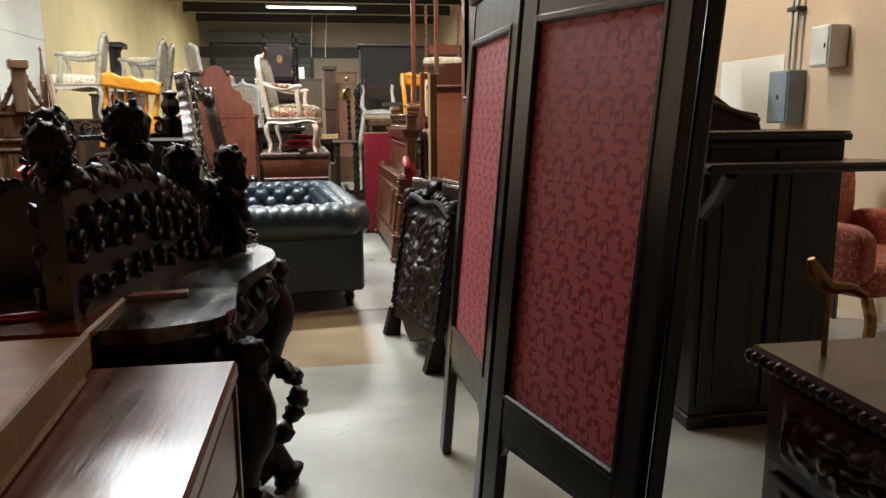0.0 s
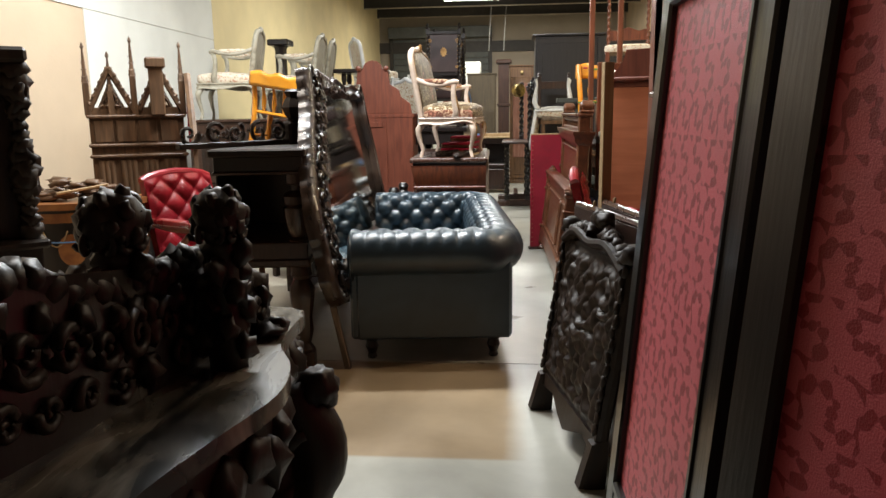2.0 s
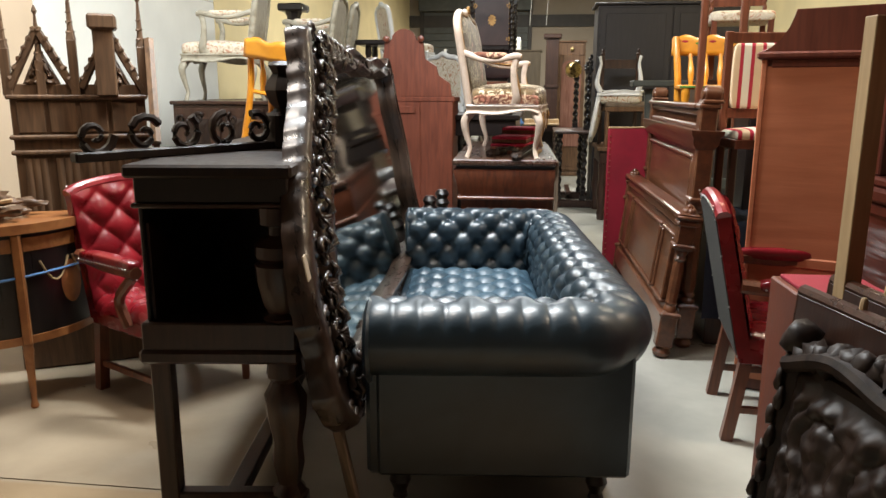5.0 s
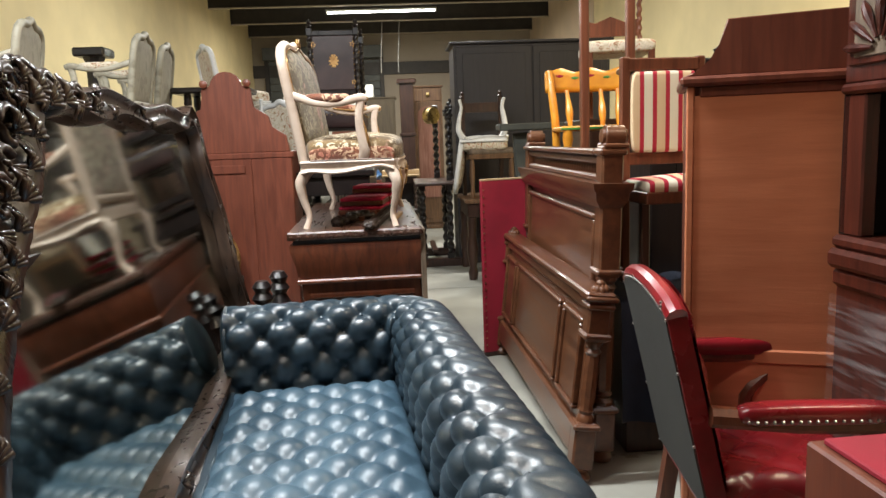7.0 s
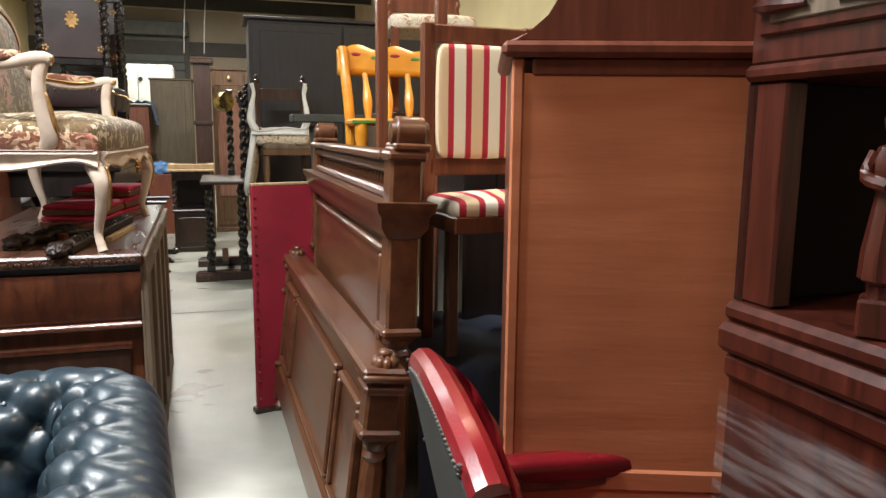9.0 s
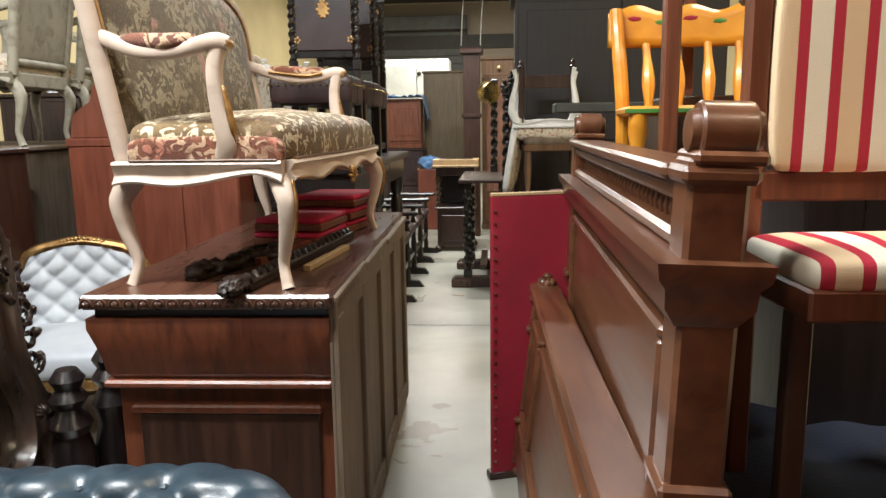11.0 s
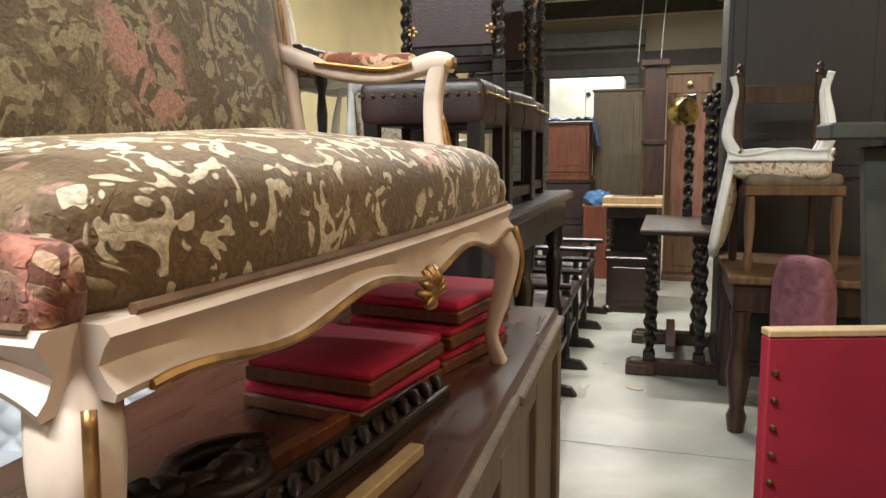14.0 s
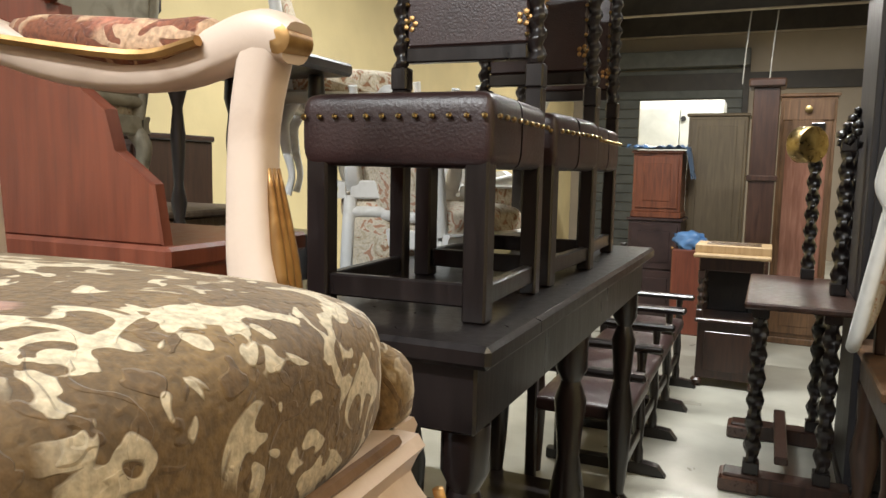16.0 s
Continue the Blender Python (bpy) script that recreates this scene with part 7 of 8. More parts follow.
w = thing("stretch_film", "torn clear stretch film wrapped round the buffet base", "plastic film", 3.22, 5.90, 0, 2)
M["film"] = mat("clear_film", (0.9, 0.9, 0.9), None, 0.12, bump=0.8, fine=9)
fb = M["film"].node_tree.nodes["Principled BSDF"]
fn = M["film"].node_tree
fmap, fnoise, frange = fn.nodes.new("ShaderNodeMapping"), fn.nodes.new("ShaderNodeTexNoise"), fn.nodes.new("ShaderNodeMapRange")
fmap.inputs["Rotation"].default_value, fmap.inputs["Scale"].default_value = (0.6, 0.7, 0), (2.0, 2.0, 26.0)
fn.links.new(fn.nodes["Texture Coordinate"].outputs["Object"], fmap.inputs["Vector"])
fn.links.new(fmap.outputs["Vector"], fnoise.inputs["Vector"])
fnoise.inputs["Scale"].default_value, fnoise.inputs["Detail"].default_value = 1.6, 5
fn.links.new(fnoise.outputs["Fac"], frange.inputs[0])
frange.inputs[1].default_value, frange.inputs[2].default_value, frange.inputs[3].default_value, frange.inputs[4].default_value = 0.48, 0.78, 0.02, 0.34
fn.links.new(frange.outputs[0], fb.inputs["Alpha"])
def wrap(u, v):
    wv = 0.008 * noise.noise(Vector((u * 9, v * 5, 2))) + 0.006 * math.sin(9 * v + 14 * u)
    z = 0.04 + v * (0.84 - 0.25 * max(0, u - 0.35))
    if u < 0.35:
        return Vector((-0.03 - abs(wv), 0.5 - u / 0.35 * 0.53, z))
    return Vector((-0.03 + (u - 0.35) / 0.65 * 1.05, -0.035 - abs(wv), z))
ob = part("film", skin(bmesh.new(), wrap, 60, 24), "film", w, "", 80)
bm = tube(bmesh.new(), spline([(0.05, -0.045, 0.83), (0.15, -0.05, 0.78), (0.22, -0.05, 0.68), (0.30, -0.05, 0.6), (0.5, -0.05, 0.58), (0.8, -0.05, 0.62)], 6), 0.006, 5)
part("film_fold", bm, "foldfilm", w)
f = thing("footstool", "small stool covered in flowered chintz", "stool", 3.02, 5.35, 0, 20)
part("pad", cushion(bmesh.new(), (-0.24, -0.16, 0.42), (0.24, 0.16, 0.56), 0.03, 12, 0.3), "chintz", f, "", 80)
for a in (-0.2, 0.2):
    for q in (-0.12, 0.12):
        part("leg", cabriole(bmesh.new(), a, q, 0.43, 0.7 if a > 0 else -0.7, 0.7 if q > 0 else -0.7, 0.43, 0.025), "walnut", f)
# tall cupboard with an open niche, and velvet lined drawers before it
c = thing("open_cupboard", "brown oak cupboard with a dark open niche", "cupboard", 2.80, 5.13, 0, -90)
part("side", bx((0.0, 0.0, 0.0), (0.26, 0.45, 2.1), 0.005), "brown", c)
part("side", bx((0.72, 0.0, 0.0), (0.82, 0.45, 2.1), 0.005), "brown", c)
part("header", bx((0.10, 0.0, 1.42), (0.72, 0.45, 2.1), 0.005), "brown", c)
part("header_moulding", bx((0.08, -0.012, 1.40), (0.74, 0.02, 1.425), 0.006), "walnut", c)
part("floor_panel", bx((0.10, 0.0, 0.70), (0.72, 0.45, 0.90), 0.005), "brown", c)
part("niche_back", bx((0.10, 0.40, 0.90), (0.72, 0.45, 1.42), 0.003), "dark", c)
for k in range(3):
    d = thing("velvet_drawer", "brown wooden drawer lined with red velvet", "drawer", 2.68, 5.30 - 0.36 * k, 0.0, -88 + 2 * k, group="loose drawers")
    part("box", bx((-0.16, -0.12, 0.0), (0.16, 0.14, 0.84 - 0.03 * k), 0.005), "brown", d)
    part("velvet_lining", bx((-0.14, -0.10, 0.84 - 0.03 * k), (0.14, 0.12, 0.852 - 0.03 * k), 0.003), "redpanel", d)


# ---- painted chairs ----
def painted_chair(m, label, gid=""):
    """Rush style painted chair, front at -y."""
    s = thing("painted_chair", label, "chair", 0, 0, group=gid)
    s.matrix_basis = m
    for sx in (-1, 1):
        part("back_post", tube(bmesh.new(), spline([(sx * 0.19, 0.17, 0.0), (sx * 0.19, 0.18, 0.42), (sx * 0.205, 0.22, 0.72), (sx * 0.21, 0.27, 0.86)], 5), [0.02] * 10 + [0.018] * 6, 10), "yellow", s)
        part("front_leg", lathe(bmesh.new(), [(0.016, 0), (0.022, 0.05), (0.016, 0.09), (0.024, 0.2), (0.016, 0.3), (0.024, 0.36), (0.022, 0.43)], (sx * 0.18, -0.18, 0), 12), "yellow", s)
        part("side_stretcher", lathe(bmesh.new(), [(0.011, -0.18), (0.016, 0), (0.011, 0.18)], n=8, m=pose(sx * 0.185, 0, 0.18, 90, 0, 0)), "yellow", s)
    part("seat", bx((-0.21, -0.20, 0.42), (0.21, 0.19, 0.455), 0.012), "yellow", s, "yellow painted seat with green band")
    bm = bx((-0.213, -0.204, 0.43), (0.213, -0.198, 0.445), 0.001)
    part("green_band", bm, M["leaf"], s)
    top = skin(bmesh.new(), lambda u, v: Vector(((u - 0.5) * 0.46, 0.255 + 0.02 * v + 0.03 * (1 - (2 * u - 1) ** 2), 0.705 + v * (0.145 + 0.03 * math.sin(u * math.pi * 3) ** 2))), 24, 4)
    ob = part("top_rail", top, "yellow", s, "shaped yellow top rail painted with flowers")
    sol = ob.modifiers.new("thickness", "SOLIDIFY")
    sol.thickness, sol.offset = 0.02, 0
    for k in range(5):
        x = -0.16 + 0.08 * k
        bm = bmesh.new()
        blob(bm, (x, 0.262 + 0.03 * (1 - (x / 0.23) ** 2) - 0.004, 0.815 + 0.008 * (-1) ** k), 0.014, k, 0.3, (1.6, 0.25, 0.8), 1)
        part("painted_flower", bm, M["leaf"] if k % 2 else "redpanel", s)
    for k in range(4):
        x = -0.12 + 0.08 * k
        part("splat", tube(bmesh.new(), spline([(x, 0.175, 0.455), (x * 1.02, 0.20, 0.6), (x * 1.05, 0.25, 0.715)], 5), [0.011, 0.013, 0.016, 0.018, 0.018, 0.016, 0.014, 0.012, 0.011, 0.011, 0.011][:11], 8, False, 1.4), "yellow", s)
    return s


M["leaf"] = mat("green_paint", (0.10, 0.30, 0.06), (0.06, 0.2, 0.04), 0.4)
YC = painted_chair(pose(3.04, 8.47, 1.06, 0, 0, -4) @ Matrix.Diagonal((1.22, 1.0, 0.83, 1.0)), "yellow painted chair with flowers on the top rail", "yellow chairs")
c = thing("dark_table", "dark table behind the headboard carrying chairs", "table", 3.25, 8.62)
part("top", bx((-0.5, -0.4, 1.02), (0.5, 0.75, 1.06), 0.008), "dark", c)
for a in (-0.45, 0.45):
    for q in (-0.35, 0.7):
        part("leg", bx((a - 0.03, q - 0.03, 0), (a + 0.03, q + 0.03, 1.02), 0.006), "dark", c)
for x, y in ((2.855, 8.12), (3.085, 8.08)):
    p = thing("bed_post", "slender mahogany bed post standing upright", "bed post", x, y, 0, group="bed posts")
    part("shaft", bx((-0.022, -0.022, 0.0), (0.022, 0.022, 2.5), 0.005), "mahog_v", p)
s = thing("spiral_post_chair", "dark barley twist chair with needlework seat", "chair", 3.30, 9.05, 1.48, -8)
for sx in (-1, 1):
    part("back_post", spiral(bmesh.new(), sx * 0.19, 0.2, 0.4, 1.1, 0.016, 0.06), "mahog_v", s)
    for y in (-0.2, 0.2):
        part("leg", bx((sx * 0.19 - 0.02, y - 0.02, 0), (sx * 0.19 + 0.02, y + 0.02, 0.42), 0.004), "mahog_v", s)
part("seat", cushion(bmesh.new(), (-0.22, -0.23, 0.40), (0.22, 0.2, 0.48), 0.02, 10, 0.15), "rug", s, "needlework seat", 80)
part("back_rail", prism(bmesh.new(), [(-0.18, 0.55), (0.18, 0.55), (0.18, 0.66), (0.1, 0.64), (0.0, 0.68), (-0.1, 0.64), (-0.18, 0.66)], 0.19, 0.215), "mahog_v", s)
c = thing("tall_stand", "dark stand under the barley twist chair", "stand", 3.30, 9.05)
part("body", bx((-0.27, -0.25, 1.061), (0.27, 0.3, 1.48), 0.006), "dark", c)
c.location.z = 0
w = thing("black_slab", "dark moulded cabinet top with a small black finial", "cabinet", 3.30, 7.72)
part("body", bx((-0.23, 0.0, 0.0), (0.42, 0.4, 1.69), 0.006), "black", w)
part("cornice", bx((-0.27, -0.03, 1.69), (0.46, 0.43, 1.725), 0.01), "black", w)
part("finial", lathe(bmesh.new(), [(0.02, 0), (0.035, 0.012), (0.02, 0.025), (0.03, 0.045), (0.006, 0.06)], (0.12, 0.05, 1.725), 12), "black", w)

# ---- things heaped on the left ----
c = panelled("dark_sideboard", "dark carved sideboard carrying grey painted chairs", "sideboard", -0.45, 8.75, 1.15, 0.7, 1.31, "dark", front=(3, 2), carved="ebony")
bm = bmesh.new()
for k in range(8):
    scroll(bm, (-0.5 + 0.14 * k, -0.03, 1.17), 0.055, 0.014, 1.4, "xz", 1 if k % 2 else -1, 0.6 * k)
part("scroll_carving", bm, "ebony", c)
GC = louis("painted_armchair", "grey painted French armchair with pale upholstery", "armchair", pose(-0.70, 9.05, 1.31, 0, 0, -80), 0.58, 0.56, "greyp", None, "rug", "rug", True, 0.90, 0.36, "grey painted armchairs", "pale needlework seat", "greyp")
copy_thing(GC, pose(-0.24, 9.78, 1.31, 0, 0, -86))
copy_thing(GC, pose(-0.26, 10.36, 1.31, 0, 0, -83))
c = panelled("grey_sideboard", "long dusty grey brown sideboard against the wall", "sideboard", -0.6, 9.6, 1.2, 1.75, 1.31, "raw", front=(3, 2), handles="brass")
YC2 = copy_thing(YC, pose(-0.02, 8.43, 0.98, 4, -10, 176))
tagged(YC2, "orange yellow painted chair with its back turned, on a dark chest")
c = panelled("dark_chest_of_drawers", "dark chest under the orange yellow chair", "chest", -0.02, 8.14, 0.50, 0.55, 0.98, "dark", front=(1, 4))
c = panelled("grey_cupboard", "dark cupboard under the black capital", "cupboard", -0.85, 11.1, 0.6, 0.5, 1.64, "dark", front=(2, 2))
b = thing("black_capital", "black carved column capital standing on a dark cupboard", "capital", -0.85, 11.3, 1.64)
part("shaft", lathe(bmesh.new(), [(0.10, 0), (0.09, 0.05), (0.075, 0.08), (0.075, 0.55), (0.10, 0.6)], n=16, lobes=8, depth=0.04), "black", b)
part("abacus", bx((-0.14, -0.14, 0.6), (0.14, 0.14, 0.68), 0.015), "black", b)
b = thing("black_shelf_top", "black moulded cabinet standing beyond the painted chairs", "cabinet", 0.28, 10.6)
part("body", bx((-0.20, 0.0, 0.0), (0.30, 0.4, 1.25), 0.005), "black", b)
for a in (-0.15, 0.25):
    for q in (0.05, 0.35):
        part("column", lathe(bmesh.new(), [(0.035, 1.25), (0.02, 1.29), (0.03, 1.36), (0.018, 1.42), (0.028, 1.6), (0.018, 1.7), (0.034, 1.76), (0.03, 1.84)], (a, q, 0), 12), "black", b)
part("cornice", bx((-0.26, -0.06, 1.84), (0.36, 0.44, 1.89), 0.012), "black", b)
c = thing("carved_column_cabinet", "narrow dark carved cabinet with a moulded top", "cabinet", 0.11, 4.20, 0, 42)
part("body", bx((-0.22, 0.0, 0.0), (0.22, 0.36, 0.86), 0.006), "ebony", c)
part("waist_moulding", bx((-0.25, -0.03, 0.83), (0.25, 0.38, 0.87), 0.012), "ebony", c)
part("upper_body", bx((-0.20, 0.05, 0.87), (0.18, 0.36, 1.56), 0.006), "ebony", c)
part("cornice", bx((-0.24, -0.02, 1.56), (0.24, 0.38, 1.62), 0.014), "ebony", c)
bm = bmesh.new()
for k in range(16):
    blob(bm, (0.19, 0.03, 0.90 + 0.042 * k), 0.045 - 0.012 * math.sin(k * 0.8), k, 0.6, sub=2)
part("pilaster_carving", bm, "ebony", c)
part("front_carving", relief(bmesh.new(), 0.36, 0.7, 0.05, 44, 40, 60, 12, 0.04, lambda a, b_, q: Vector((a, b_, 0.08 + q))), "ebony", c)
f = thing("empty_frame", "empty dark walnut shaped mirror frame leaning on the wall", "frame", -1.42, 6.1, 0.35, 78, -6)
fr = spline([(-0.36, 0.0), (-0.36, 0.62), (-0.30, 0.74), (-0.18, 0.76), (0.0, 0.80), (0.18, 0.76), (0.30, 0.74), (0.36, 0.62), (0.36, 0.0)], 5)
part("frame_moulding", tube(bmesh.new(), [(u, 0, v) for u, v in fr], 0.03, 8, True), "walnut", f)
part("bottom_rail", bx((-0.36, -0.02, -0.02), (0.36, 0.02, 0.04), 0.006), "walnut", f)
part("stand", bx((-0.34, -0.02, -0.35), (0.34, 0.03, -0.02), 0.006), "dark", f)
p = thing("folded_cloths", "hot pink and pale blue cloths on the sideboard end", "cloth", 1.36, 3.16, 0.90, 10)
part("pink_cloth", cushion(bmesh.new(), (-0.04, -0.04, 0.0), (0.03, 0.03, 0.06), 0.005, 8), "hot", p, "", 80)
part("blue_cloth", cushion(bmesh.new(), (0.035, -0.02, 0.0), (0.10, 0.04, 0.045), 0.008, 8), "bluebag", p, "", 80)
for x, y, a, b_ in ((0.86, 4.86, 0.15, 0.07), (1.27, 5.0, 0.05, 0.03), (-0.35, 5.35, 0.14, 0.07), (2.05, 11.9, 0.10, 0.05), (1.75, 3.4, 0.03, 0.02)):
    p = thing("paper_scrap", "torn scrap of pale card lying on the floor", "paper", x, y, 0.001, 25 * x * 10, group="scraps")
    part("scrap", prism(bmesh.new(), [(-a / 2, -b_ / 3), (-a / 6, -b_ / 2), (a / 3, -b_ / 2.4), (a / 2, b_ / 6), (a / 8, b_ / 2), (-a / 3, b_ / 2.6)], 0.0, 0.003, "xy"), "paper", p)
WC = louis("white_chair", "white painted French side chair with needlework seat, upside down", "chair", pose(0.74, 11.25, 1.80, 180, 0, 30), 0.50, 0.48, "white", None, "rug", "rug", False, 0.92, 0.42, "white chairs", "needlework seat", "rug")
copy_thing(WC, pose(0.88, 11.75, 1.86, 178, 6, -20))
U1 = copy_thing(WC, pose(0.95, 11.2, 0.85, 0, 0, 160))
tagged(U1, "white painted French side chair with needlework seat")
U2 = copy_thing(WC, pose(0.40, 11.35, 1.38, 0, 0, 120))
tagged(U2, "white painted French side chair with needlework seat")
t = thing("dark_table", "dark table carrying the white chairs", "table", 0.65, 11.5)
part("top", bx((-0.6, -0.6, 0.81), (0.55, 0.6, 0.85), 0.008), "dark", t)
for a in (-0.52, 0.48):
    for q in (-0.52, 0.52):
        part("leg", lathe(bmesh.new(), [(0.025, 0), (0.04, 0.3), (0.03, 0.5), (0.045, 0.81)], (a, q, 0), 12), "dark", t)
t = thing("box_stack", "stacked brown boxes between the white chairs", "box", 0.55, 11.75)
part("carton", bx((-0.3, -0.15, 0.85), (0.2, 0.3, 1.38), 0.006), "brown", t)

# ---- the far bay ----
LT = thing("refectory_table", "tall black refectory counter on turned legs", "table", 1.33, 10.75)
part("top", bx((-0.38, -0.98, 1.14), (0.36, 1.02, 1.185), 0.01), "black", LT)
part("frieze", bx((-0.34, -0.94, 1.00), (0.32, 0.98, 1.14), 0.006), "black", LT)
for a in (-0.28, 0.27):
    for q in (-0.86, 0.0, 0.9):
        part("leg", lathe(bmesh.new(), [(0.05, 0), (0.05, 0.1), (0.03, 0.13), (0.045, 0.3), (0.055, 0.5), (0.035, 0.62), (0.05, 0.8), (0.03, 0.86), (0.05, 0.9), (0.05, 1.0)], (a, q, 0), 14), "black", LT)
part("stretcher", bx((-0.3, -0.86, 0.08), (0.29, 0.9, 0.13), 0.008), "black", LT)
LC = leather_chair(pose(1.395, 10.16, 1.185, 0, 0, 2), "leather chairs on the counter")
copy_thing(LC, pose(1.395, 10.72, 1.185, 0, 0, -3))
copy_thing(LC, pose(1.365, 11.26, 1.185, 0, 0, 1))


def low_armchair(x, y, rz):
    s = thing("oak_armchair", "black oak armchair with flat arms and scroll feet", "armchair", x, y, 0, rz, group="row of armchairs")
    for sx in (-1, 1):
        part("sled_foot", prism(bmesh.new(), [(-0.34, 0.0), (-0.26, 0.0), (0.2, 0.0), (0.26, 0.0), (0.26, 0.05), (-0.22, 0.06), (-0.30, 0.05)], sx * 0.27 - 0.025, sx * 0.27 + 0.025, "yz"), "black", s)
        part("front_post", lathe(bmesh.new(), [(0.026, 0.05), (0.026, 0.12), (0.018, 0.15), (0.028, 0.28), (0.018, 0.40), (0.026, 0.43), (0.026, 0.50), (0.016, 0.53), (0.024, 0.62)], (sx * 0.27, -0.2, 0), 12), "black", s)
        part("back_post", bx((sx * 0.25 - 0.022, 0.18, 0.05), (sx * 0.25 + 0.022, 0.225, 1.0), 0.005), "black", s)
        part("arm", bx((sx * 0.27 - 0.035, -0.30, 0.62), (sx * 0.27 + 0.035, 0.22, 0.655), 0.012), "black", s)
    part("seat", cushion(bmesh.new(), (-0.27, -0.24, 0.42), (0.27, 0.2, 0.49), 0.015, 10, 0.12), "brownleather", s, "dark leather seat", 60)
    part("back_panel", bx((-0.24, 0.19, 0.62), (0.24, 0.215, 0.96), 0.006), "brownleather", s)
    part("front_stretcher", bx((-0.25, -0.21, 0.18), (0.25, -0.185, 0.23), 0.005), "black", s)
    return s


A1 = low_armchair(1.40, 11.95, 90)
for y in (12.50, 13.05, 13.62):
    copy_thing(A1, pose(1.39, y, 0, 0, 0, 90))
p = thing("twist_pedestal", "dark barley twist night stand with a pale slatted top", "night stand", 1.91, 14.15)
part("cabinet", bx((-0.20, -0.18, 0.06), (0.20, 0.22, 0.46), 0.006), "dark", p)
part("panel", bx((-0.15, -0.19, 0.12), (0.15, -0.178, 0.40), 0.01), "dark", p)
part("mid_shelf", bx((-0.22, -0.20, 0.46), (0.22, 0.24, 0.49), 0.008), "dark", p)
part("niche_back", bx((-0.18, 0.19, 0.49), (0.18, 0.21, 0.82), 0.003), "black", p)
for a in (-0.19, 0.19):
    for q in (-0.17, 0.19):
        part("twist_column", spiral(bmesh.new(), a, q, 0.49, 0.83, 0.02, 0.06), "dark", p)
        part("bun_foot", lathe(bmesh.new(), [(0.02, 0), (0.04, 0.02), (0.04, 0.045), (0.025, 0.06)], (a, q, 0), 12), "dark", p)
part("drawer", bx((-0.21, -0.19, 0.83), (0.21, 0.23, 0.92), 0.006), "dark", p)
part("top", bx((-0.25, -0.22, 0.92), (0.25, 0.25, 0.945), 0.006), "pale", p, "pale raw wood top")
part("crate_top", bx((-0.25, -0.10, 0.945), (0.25, 0.26, 1.0), 0.004), "pale", p)
for k in range(3):
    part("slot", bx((-0.18, -0.02 + 0.09 * k, 1.0), (0.18, 0.02 + 0.09 * k, 1.003), 0), "dark", p)

t = thing("twist_table", "dark barley twist side table on heavy block feet", "table", 2.22, 12.62)
part("top", bx((-0.17, -0.52, 0.90), (0.30, 0.55, 0.93), 0.008), "dark", t, "dusty dark table top")
for y in (-0.36, 0.42):
    part("block_foot", bx((-0.22, y - 0.06, 0.0), (0.32, y + 0.06, 0.085), 0.008), "dark", t)
    part("foot_cap", bx((-0.24, y - 0.08, 0.0), (-0.06, y + 0.08, 0.07), 0.008), "walnut", t)
    for x in (-0.10, 0.2):
        part("twist_column", spiral(bmesh.new(), x, y, 0.085, 0.9, 0.032, 0.11), "black", t)
part("stretcher", bx((0.0, -0.36, 0.14), (0.06, 0.42, 0.18), 0.006), "dark", t)
c = thing("candlestick_lamp", "tall dark barley twist lamp column with a brass drum", "lamp", 2.34, 13.1, 0.93)
part("column", spiral(bmesh.new(), 0, 0, 0, 0.86, 0.03, 0.09), "black", c)
part("brass_drum", lathe(bmesh.new(), [(0.095, -0.05), (0.10, -0.04), (0.10, 0.04), (0.095, 0.05), (0.02, 0.055)], n=24, m=pose(-0.05, -0.06, 0.74, 90, 0, 40)), "brass", c)
for k, (x, y) in enumerate(((2.45, 12.55), (2.52, 12.9))):
    c = thing("twist_column", "black carved barley twist column standing on the side table", "column", x, y, 0.93 if k else 0.93, group="twist columns")
    part("shaft", spiral(bmesh.new(), 0, 0, 0, 0.75 + 0.1 * k, 0.03, 0.1), "black", c)
    bm = bmesh.new()
    for q in range(9):
        blob(bm, (0.035 * math.cos(q * 2.4), 0.035 * math.sin(q * 2.4), 0.72 + 0.1 * k + 0.012 * q), 0.025, q, 0.6, sub=1)
    part("capital_carving", bm, "black", c)

t = thing("brown_table", "old brown oak table carrying stacked chairs", "table", 2.95, 11.75)
part("top", bx((-0.45, -0.45, 0.76), (0.5, 0.45, 0.80), 0.008), "oak", t)
part("frieze", bx((-0.42, -0.42, 0.62), (0.47, 0.42, 0.76), 0.006), "dark", t)
for a in (-0.38, 0.43):
    for q in (-0.38, 0.38):
        part("leg", lathe(bmesh.new(), [(0.04, 0), (0.05, 0.08), (0.035, 0.12), (0.06, 0.3), (0.04, 0.45), (0.05, 0.62)], (a, q, 0), 14), "dark", t)
b = thing("brown_chair", "brown oak chair with a worn hide seat", "chair", 2.78, 11.72, 0.80, 6)
for sx in (-1, 1):
    part("front_leg", lathe(bmesh.new(), [(0.02, 0), (0.026, 0.05), (0.018, 0.1), (0.028, 0.25), (0.02, 0.4)], (sx * 0.2, -0.2, 0), 12), "oak", b)
    part("back_leg", bx((sx * 0.2 - 0.02, 0.18, 0), (sx * 0.2 + 0.02, 0.22, 1.0), 0.005), "dark", b)
    part("finial", lathe(bmesh.new(), [(0.02, 0), (0.028, 0.015), (0.012, 0.03), (0.02, 0.05), (0.004, 0.07)], (sx * 0.2, 0.2, 1.0), 10), "dark", b)
part("seat_frame", bx((-0.23, -0.23, 0.38), (0.23, 0.23, 0.43), 0.006), "oak", b)
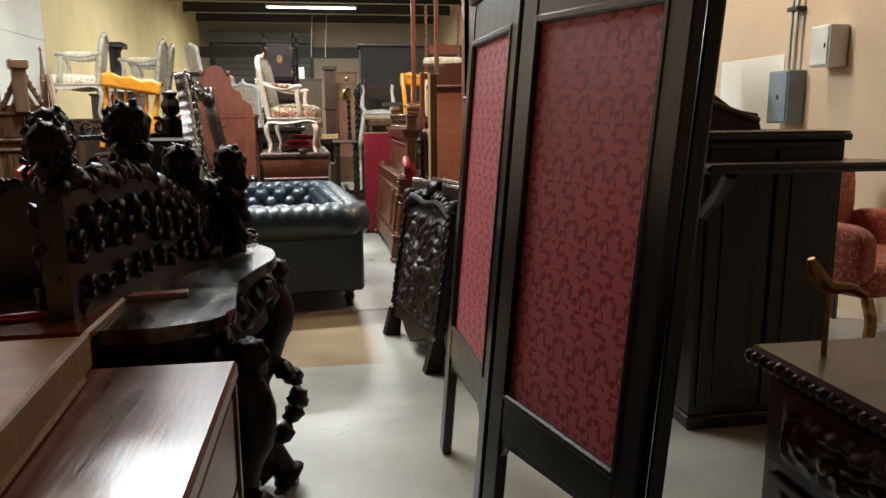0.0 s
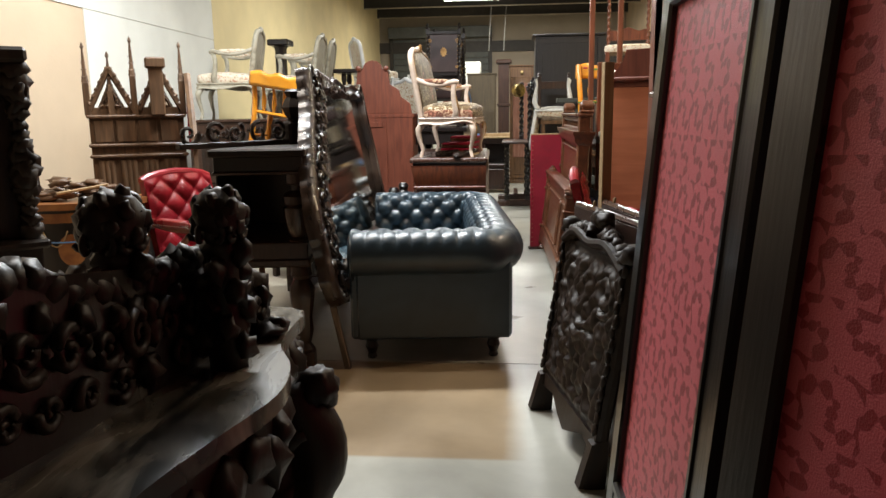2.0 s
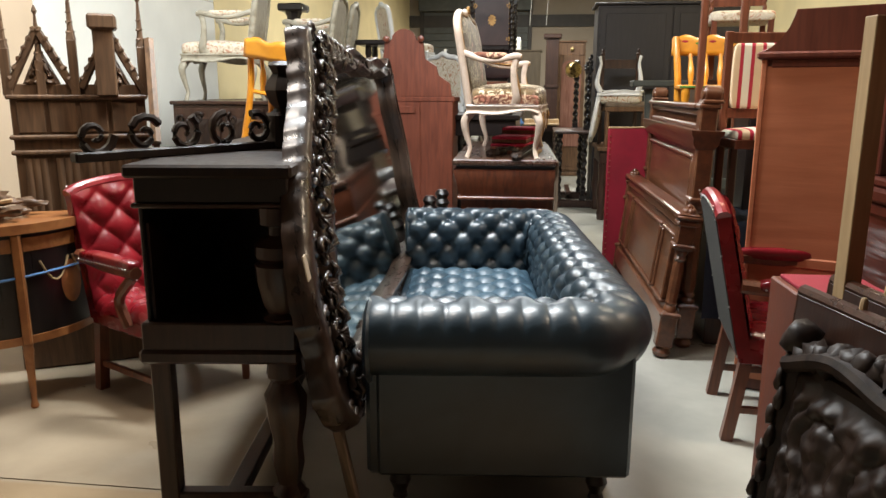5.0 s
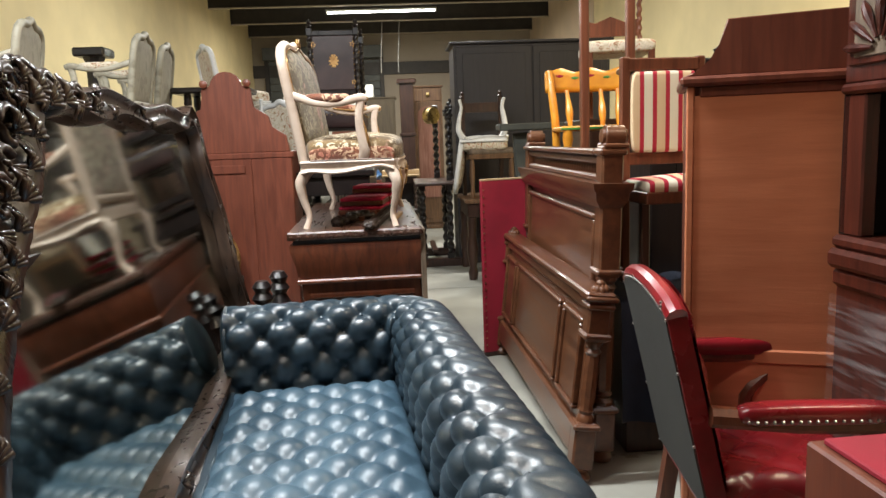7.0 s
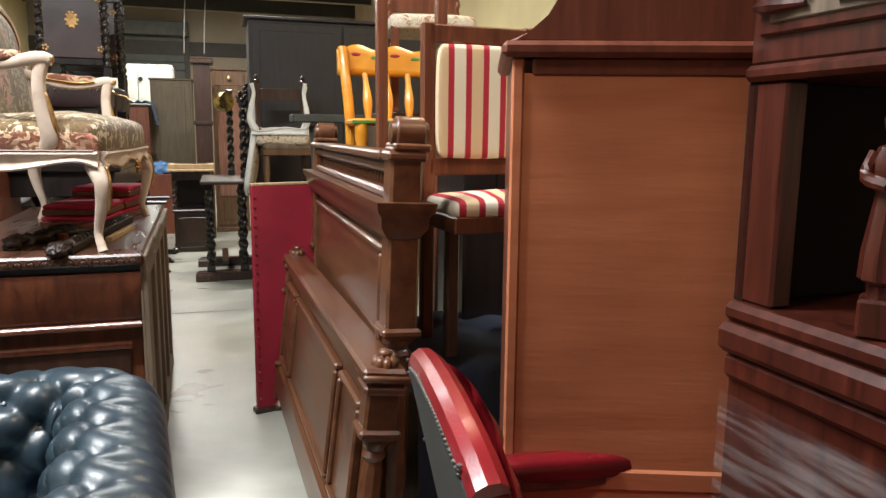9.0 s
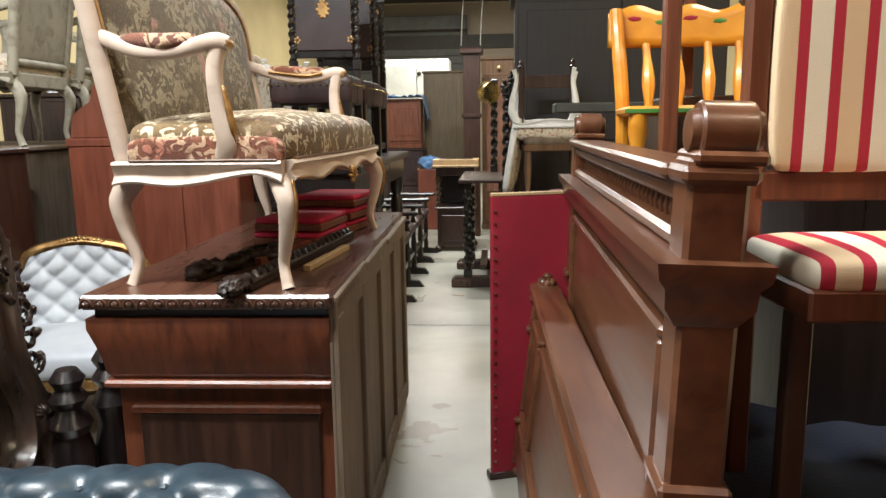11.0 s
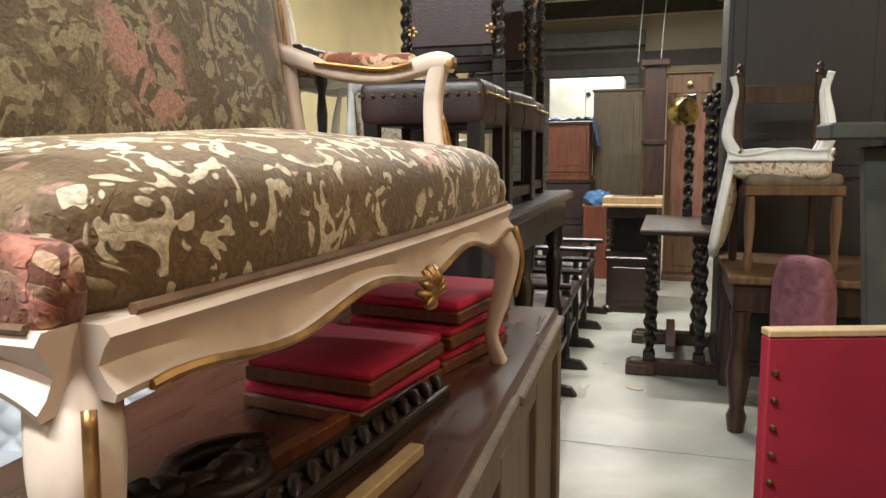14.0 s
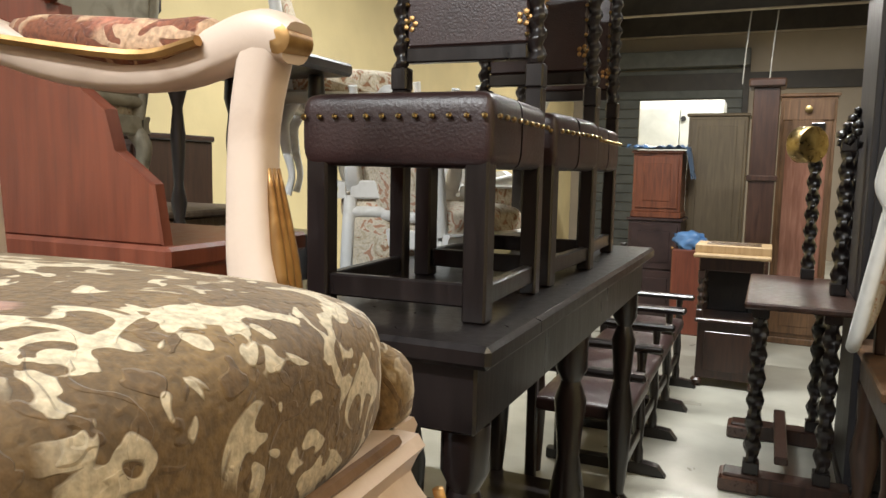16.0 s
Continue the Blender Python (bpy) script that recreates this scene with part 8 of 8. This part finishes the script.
part("seat_pad", cushion(bmesh.new(), (-0.225, -0.23, 0.42), (0.225, 0.2, 0.49), 0.015, 10, 0.15), "raw", b, "worn brown hide seat", 80)
part("back_rail", bx((-0.18, 0.185, 0.85), (0.18, 0.215, 0.95), 0.005), "dark", b)
U3 = copy_thing(WC, pose(2.74, 11.72, 1.77, 180, 0, -97))
tagged(U3, "white painted French side chair upside down on a brown chair")
f = thing("plush_chair", "small chair in worn dusky pink plush", "chair", 2.93, 11.22, 0, 128)
part("back", cushion(bmesh.new(), (-0.15, 0.1, 0.34), (0.15, 0.22, 0.92), 0.02, 14, 0.4, lambda p: p + Vector((0.006 * noise.noise(p * 40), 0.008 * noise.noise(p * 35), 0))), "fur", f, "", 80)
part("seat", cushion(bmesh.new(), (-0.17, -0.26, 0.28), (0.17, 0.16, 0.42), 0.03, 14, 0.3), "fur", f, "", 80)
for a in (-0.13, 0.13):
    for q in (-0.2, 0.16):
        part("leg", cabriole(bmesh.new(), a, q, 0.30, 0.6 if a > 0 else -0.6, 0.7 if q > 0 else -0.7, 0.30, 0.026), "walnut", f)
g = thing("plank_bench", "old dark green plank bench on splayed legs", "bench", 3.22, 10.3)
part("plank", bx((-0.52, -0.12, 1.44), (0.7, 0.14, 1.495), 0.008), M.setdefault("greenwood", mat("green_black_painted_wood", (0.055, 0.06, 0.05), (0.03, 0.032, 0.028), 0.6)), g)
for sx, x in ((-1, -0.22), (1, 0.5)):
    part("splayed_leg", bx((x - 0.08, -0.02, 0.0), (x + 0.05, 0.05, 1.44), 0.006, pose(0, 0, 0, 0, sx * 4, 0)), "greenwood", g)
part("cross_rail", bx((-0.25, -0.01, 0.5), (0.55, 0.03, 0.6), 0.006), "greenwood", g)
c = panelled("black_wardrobe", "huge black panelled wardrobe", "wardrobe", 3.38, 12.35, 1.72, 0.6, 2.42, M.setdefault("greyblack", wood("dusty_black_paint", (0.030, 0.026, 0.030), (0.017, 0.015, 0.018), 0.5, coat=0.0)), front=(2, 2), handles=None, top_over=0.04)
c = panelled("long_case_cabinet", "tall brown oak narrow cabinet with one small drawer above", "cabinet", 2.38, 15.7, 0.44, 0.4, 2.21, "oak", front=(1, 1), handles=None)
part("drawer_front", bx((-0.20, -0.03, 1.98), (0.20, -0.016, 2.16), 0.008), "oak", c)
part("drawer_knob", lathe(bmesh.new(), [(0.01, 0), (0.03, 0.02), (0.03, 0.03), (0.006, 0.036)], n=14, m=pose(0, -0.03, 2.07, 90, 0, 0)), "brass", c)
part("arched_door", prism(bmesh.new(), [(-0.16, 0.5), (-0.16, 1.78)] + [(0.16 * math.cos(a), 1.78 + 0.12 * math.sin(a)) for a in np.linspace(math.pi, 0, 9)] + [(0.16, 1.78), (0.16, 0.5)], -0.04, -0.024), M.setdefault("rosewood", wood("pale_polished_rosewood", (0.36, 0.18, 0.13), (0.22, 0.10, 0.07), 0.2, coat=0.6)), c, "polished arched door")
c = thing("carved_column", "tall dark moulded column cabinet", "column", 2.05, 15.05)
part("shaft", bx((-0.10, 0.0, 0.0), (0.10, 0.22, 2.20), 0.008), "dark", c)
part("capital", bx((-0.14, -0.04, 2.20), (0.14, 0.26, 2.27), 0.014), "dark", c)
part("band", bx((-0.12, -0.02, 1.45), (0.12, 0.24, 1.50), 0.01), "dark", c)
panelled("olive_cupboard", "plain olive brown cupboard", "cupboard", 1.60, 16.5, 0.56, 0.5, 2.11, M.setdefault("olive", wood("olive_brown_wood", (0.15, 0.11, 0.06), (0.10, 0.07, 0.038), 0.55, coat=0.0)), front=(1, 1), handles=None)
c = panelled("leather_trunk_chest", "dark studded chest with small gilt mounts", "chest", 1.10, 15.98, 0.50, 0.45, 1.06, "brownleather", front=(1, 2), handles="gold")
c = panelled("small_brown_cabinet", "small red brown cabinet stacked on the chest", "cabinet", 1.10, 16.0, 0.46, 0.4, 0.66, "mahog_v", front=(1, 1), handles=None, z=1.06)
b = thing("plastic_sheet", "crumpled light blue plastic sheeting on the small cabinet", "plastic sheet", 1.12, 16.1, 1.72)
part("sheet", skin(bmesh.new(), lambda u, v: Vector(((u - 0.5) * 0.62, (v - 0.4) * 0.5, 0.02 + 0.07 * abs(noise.noise(Vector((u * 7, v * 5, 3)))) - 0.5 * max(0, u - 0.9) * 6)), 40, 24), "bluebag", b, "", 80)
b = thing("plastic_sheet", "light blue plastic bag pushed behind the cabinets", "plastic sheet", 1.47, 15.75, 0.0)
part("bag", blob(bmesh.new(), (0, 0, 0.87), 0.14, 3, 0.6, (1, 0.8, 0.7), 3), "bluebag", b, "", 80)
part("stool", bx((-0.15, -0.12, 0), (0.15, 0.12, 0.80), 0.01), "brown", b)
r = thing("white_cold_store", "tall white enamelled double door cold cabinet", "refrigerator", 0.84, 19.95)
part("case", bx((-0.60, 0.02, 0.1), (0.60, 0.7, 2.57), 0.012), "plastic", r)
for sx in (-1, 1):
    dr = part("door", bx((-0.59 if sx < 0 else 0.005, -0.03, 0.14), (-0.005 if sx < 0 else 0.59, 0.02, 2.46), 0.01), "plastic", r)
    part("handle", bx((sx * 0.05 - 0.012, -0.06, 1.3), (sx * 0.05 + 0.012, -0.03, 1.6), 0.005), "steel", dr)
part("maker_plate", lathe(bmesh.new(), [(0.04, 0), (0.04, 0.012)], n=16, m=pose(0.05, -0.03, 2.3, 90, 0, 0)), "rubber", r)
part("plinth", bx((-0.58, 0.03, 0), (0.58, 0.68, 0.1), 0.004), "rubber", r)
for x in (1.62, 2.0):
    w = thing("hanging_cable", "thin cable hanging from the roof", "cable", x, 21.0, 2.9, group="cables")
    part("cable", tube(bmesh.new(), spline([(0, 0, 0), (0.03, 0, 0.6), (0.10, 0, ZC - 2.9)], 4), 0.012, 6), "conduit", w)
structure("wall_beam", bx((-1.6, Y1 - 0.06, 3.05), (X1, Y1 - 0.012, 3.35), 0.004), "beam", "dark horizontal steel beam on the end wall", "beam")
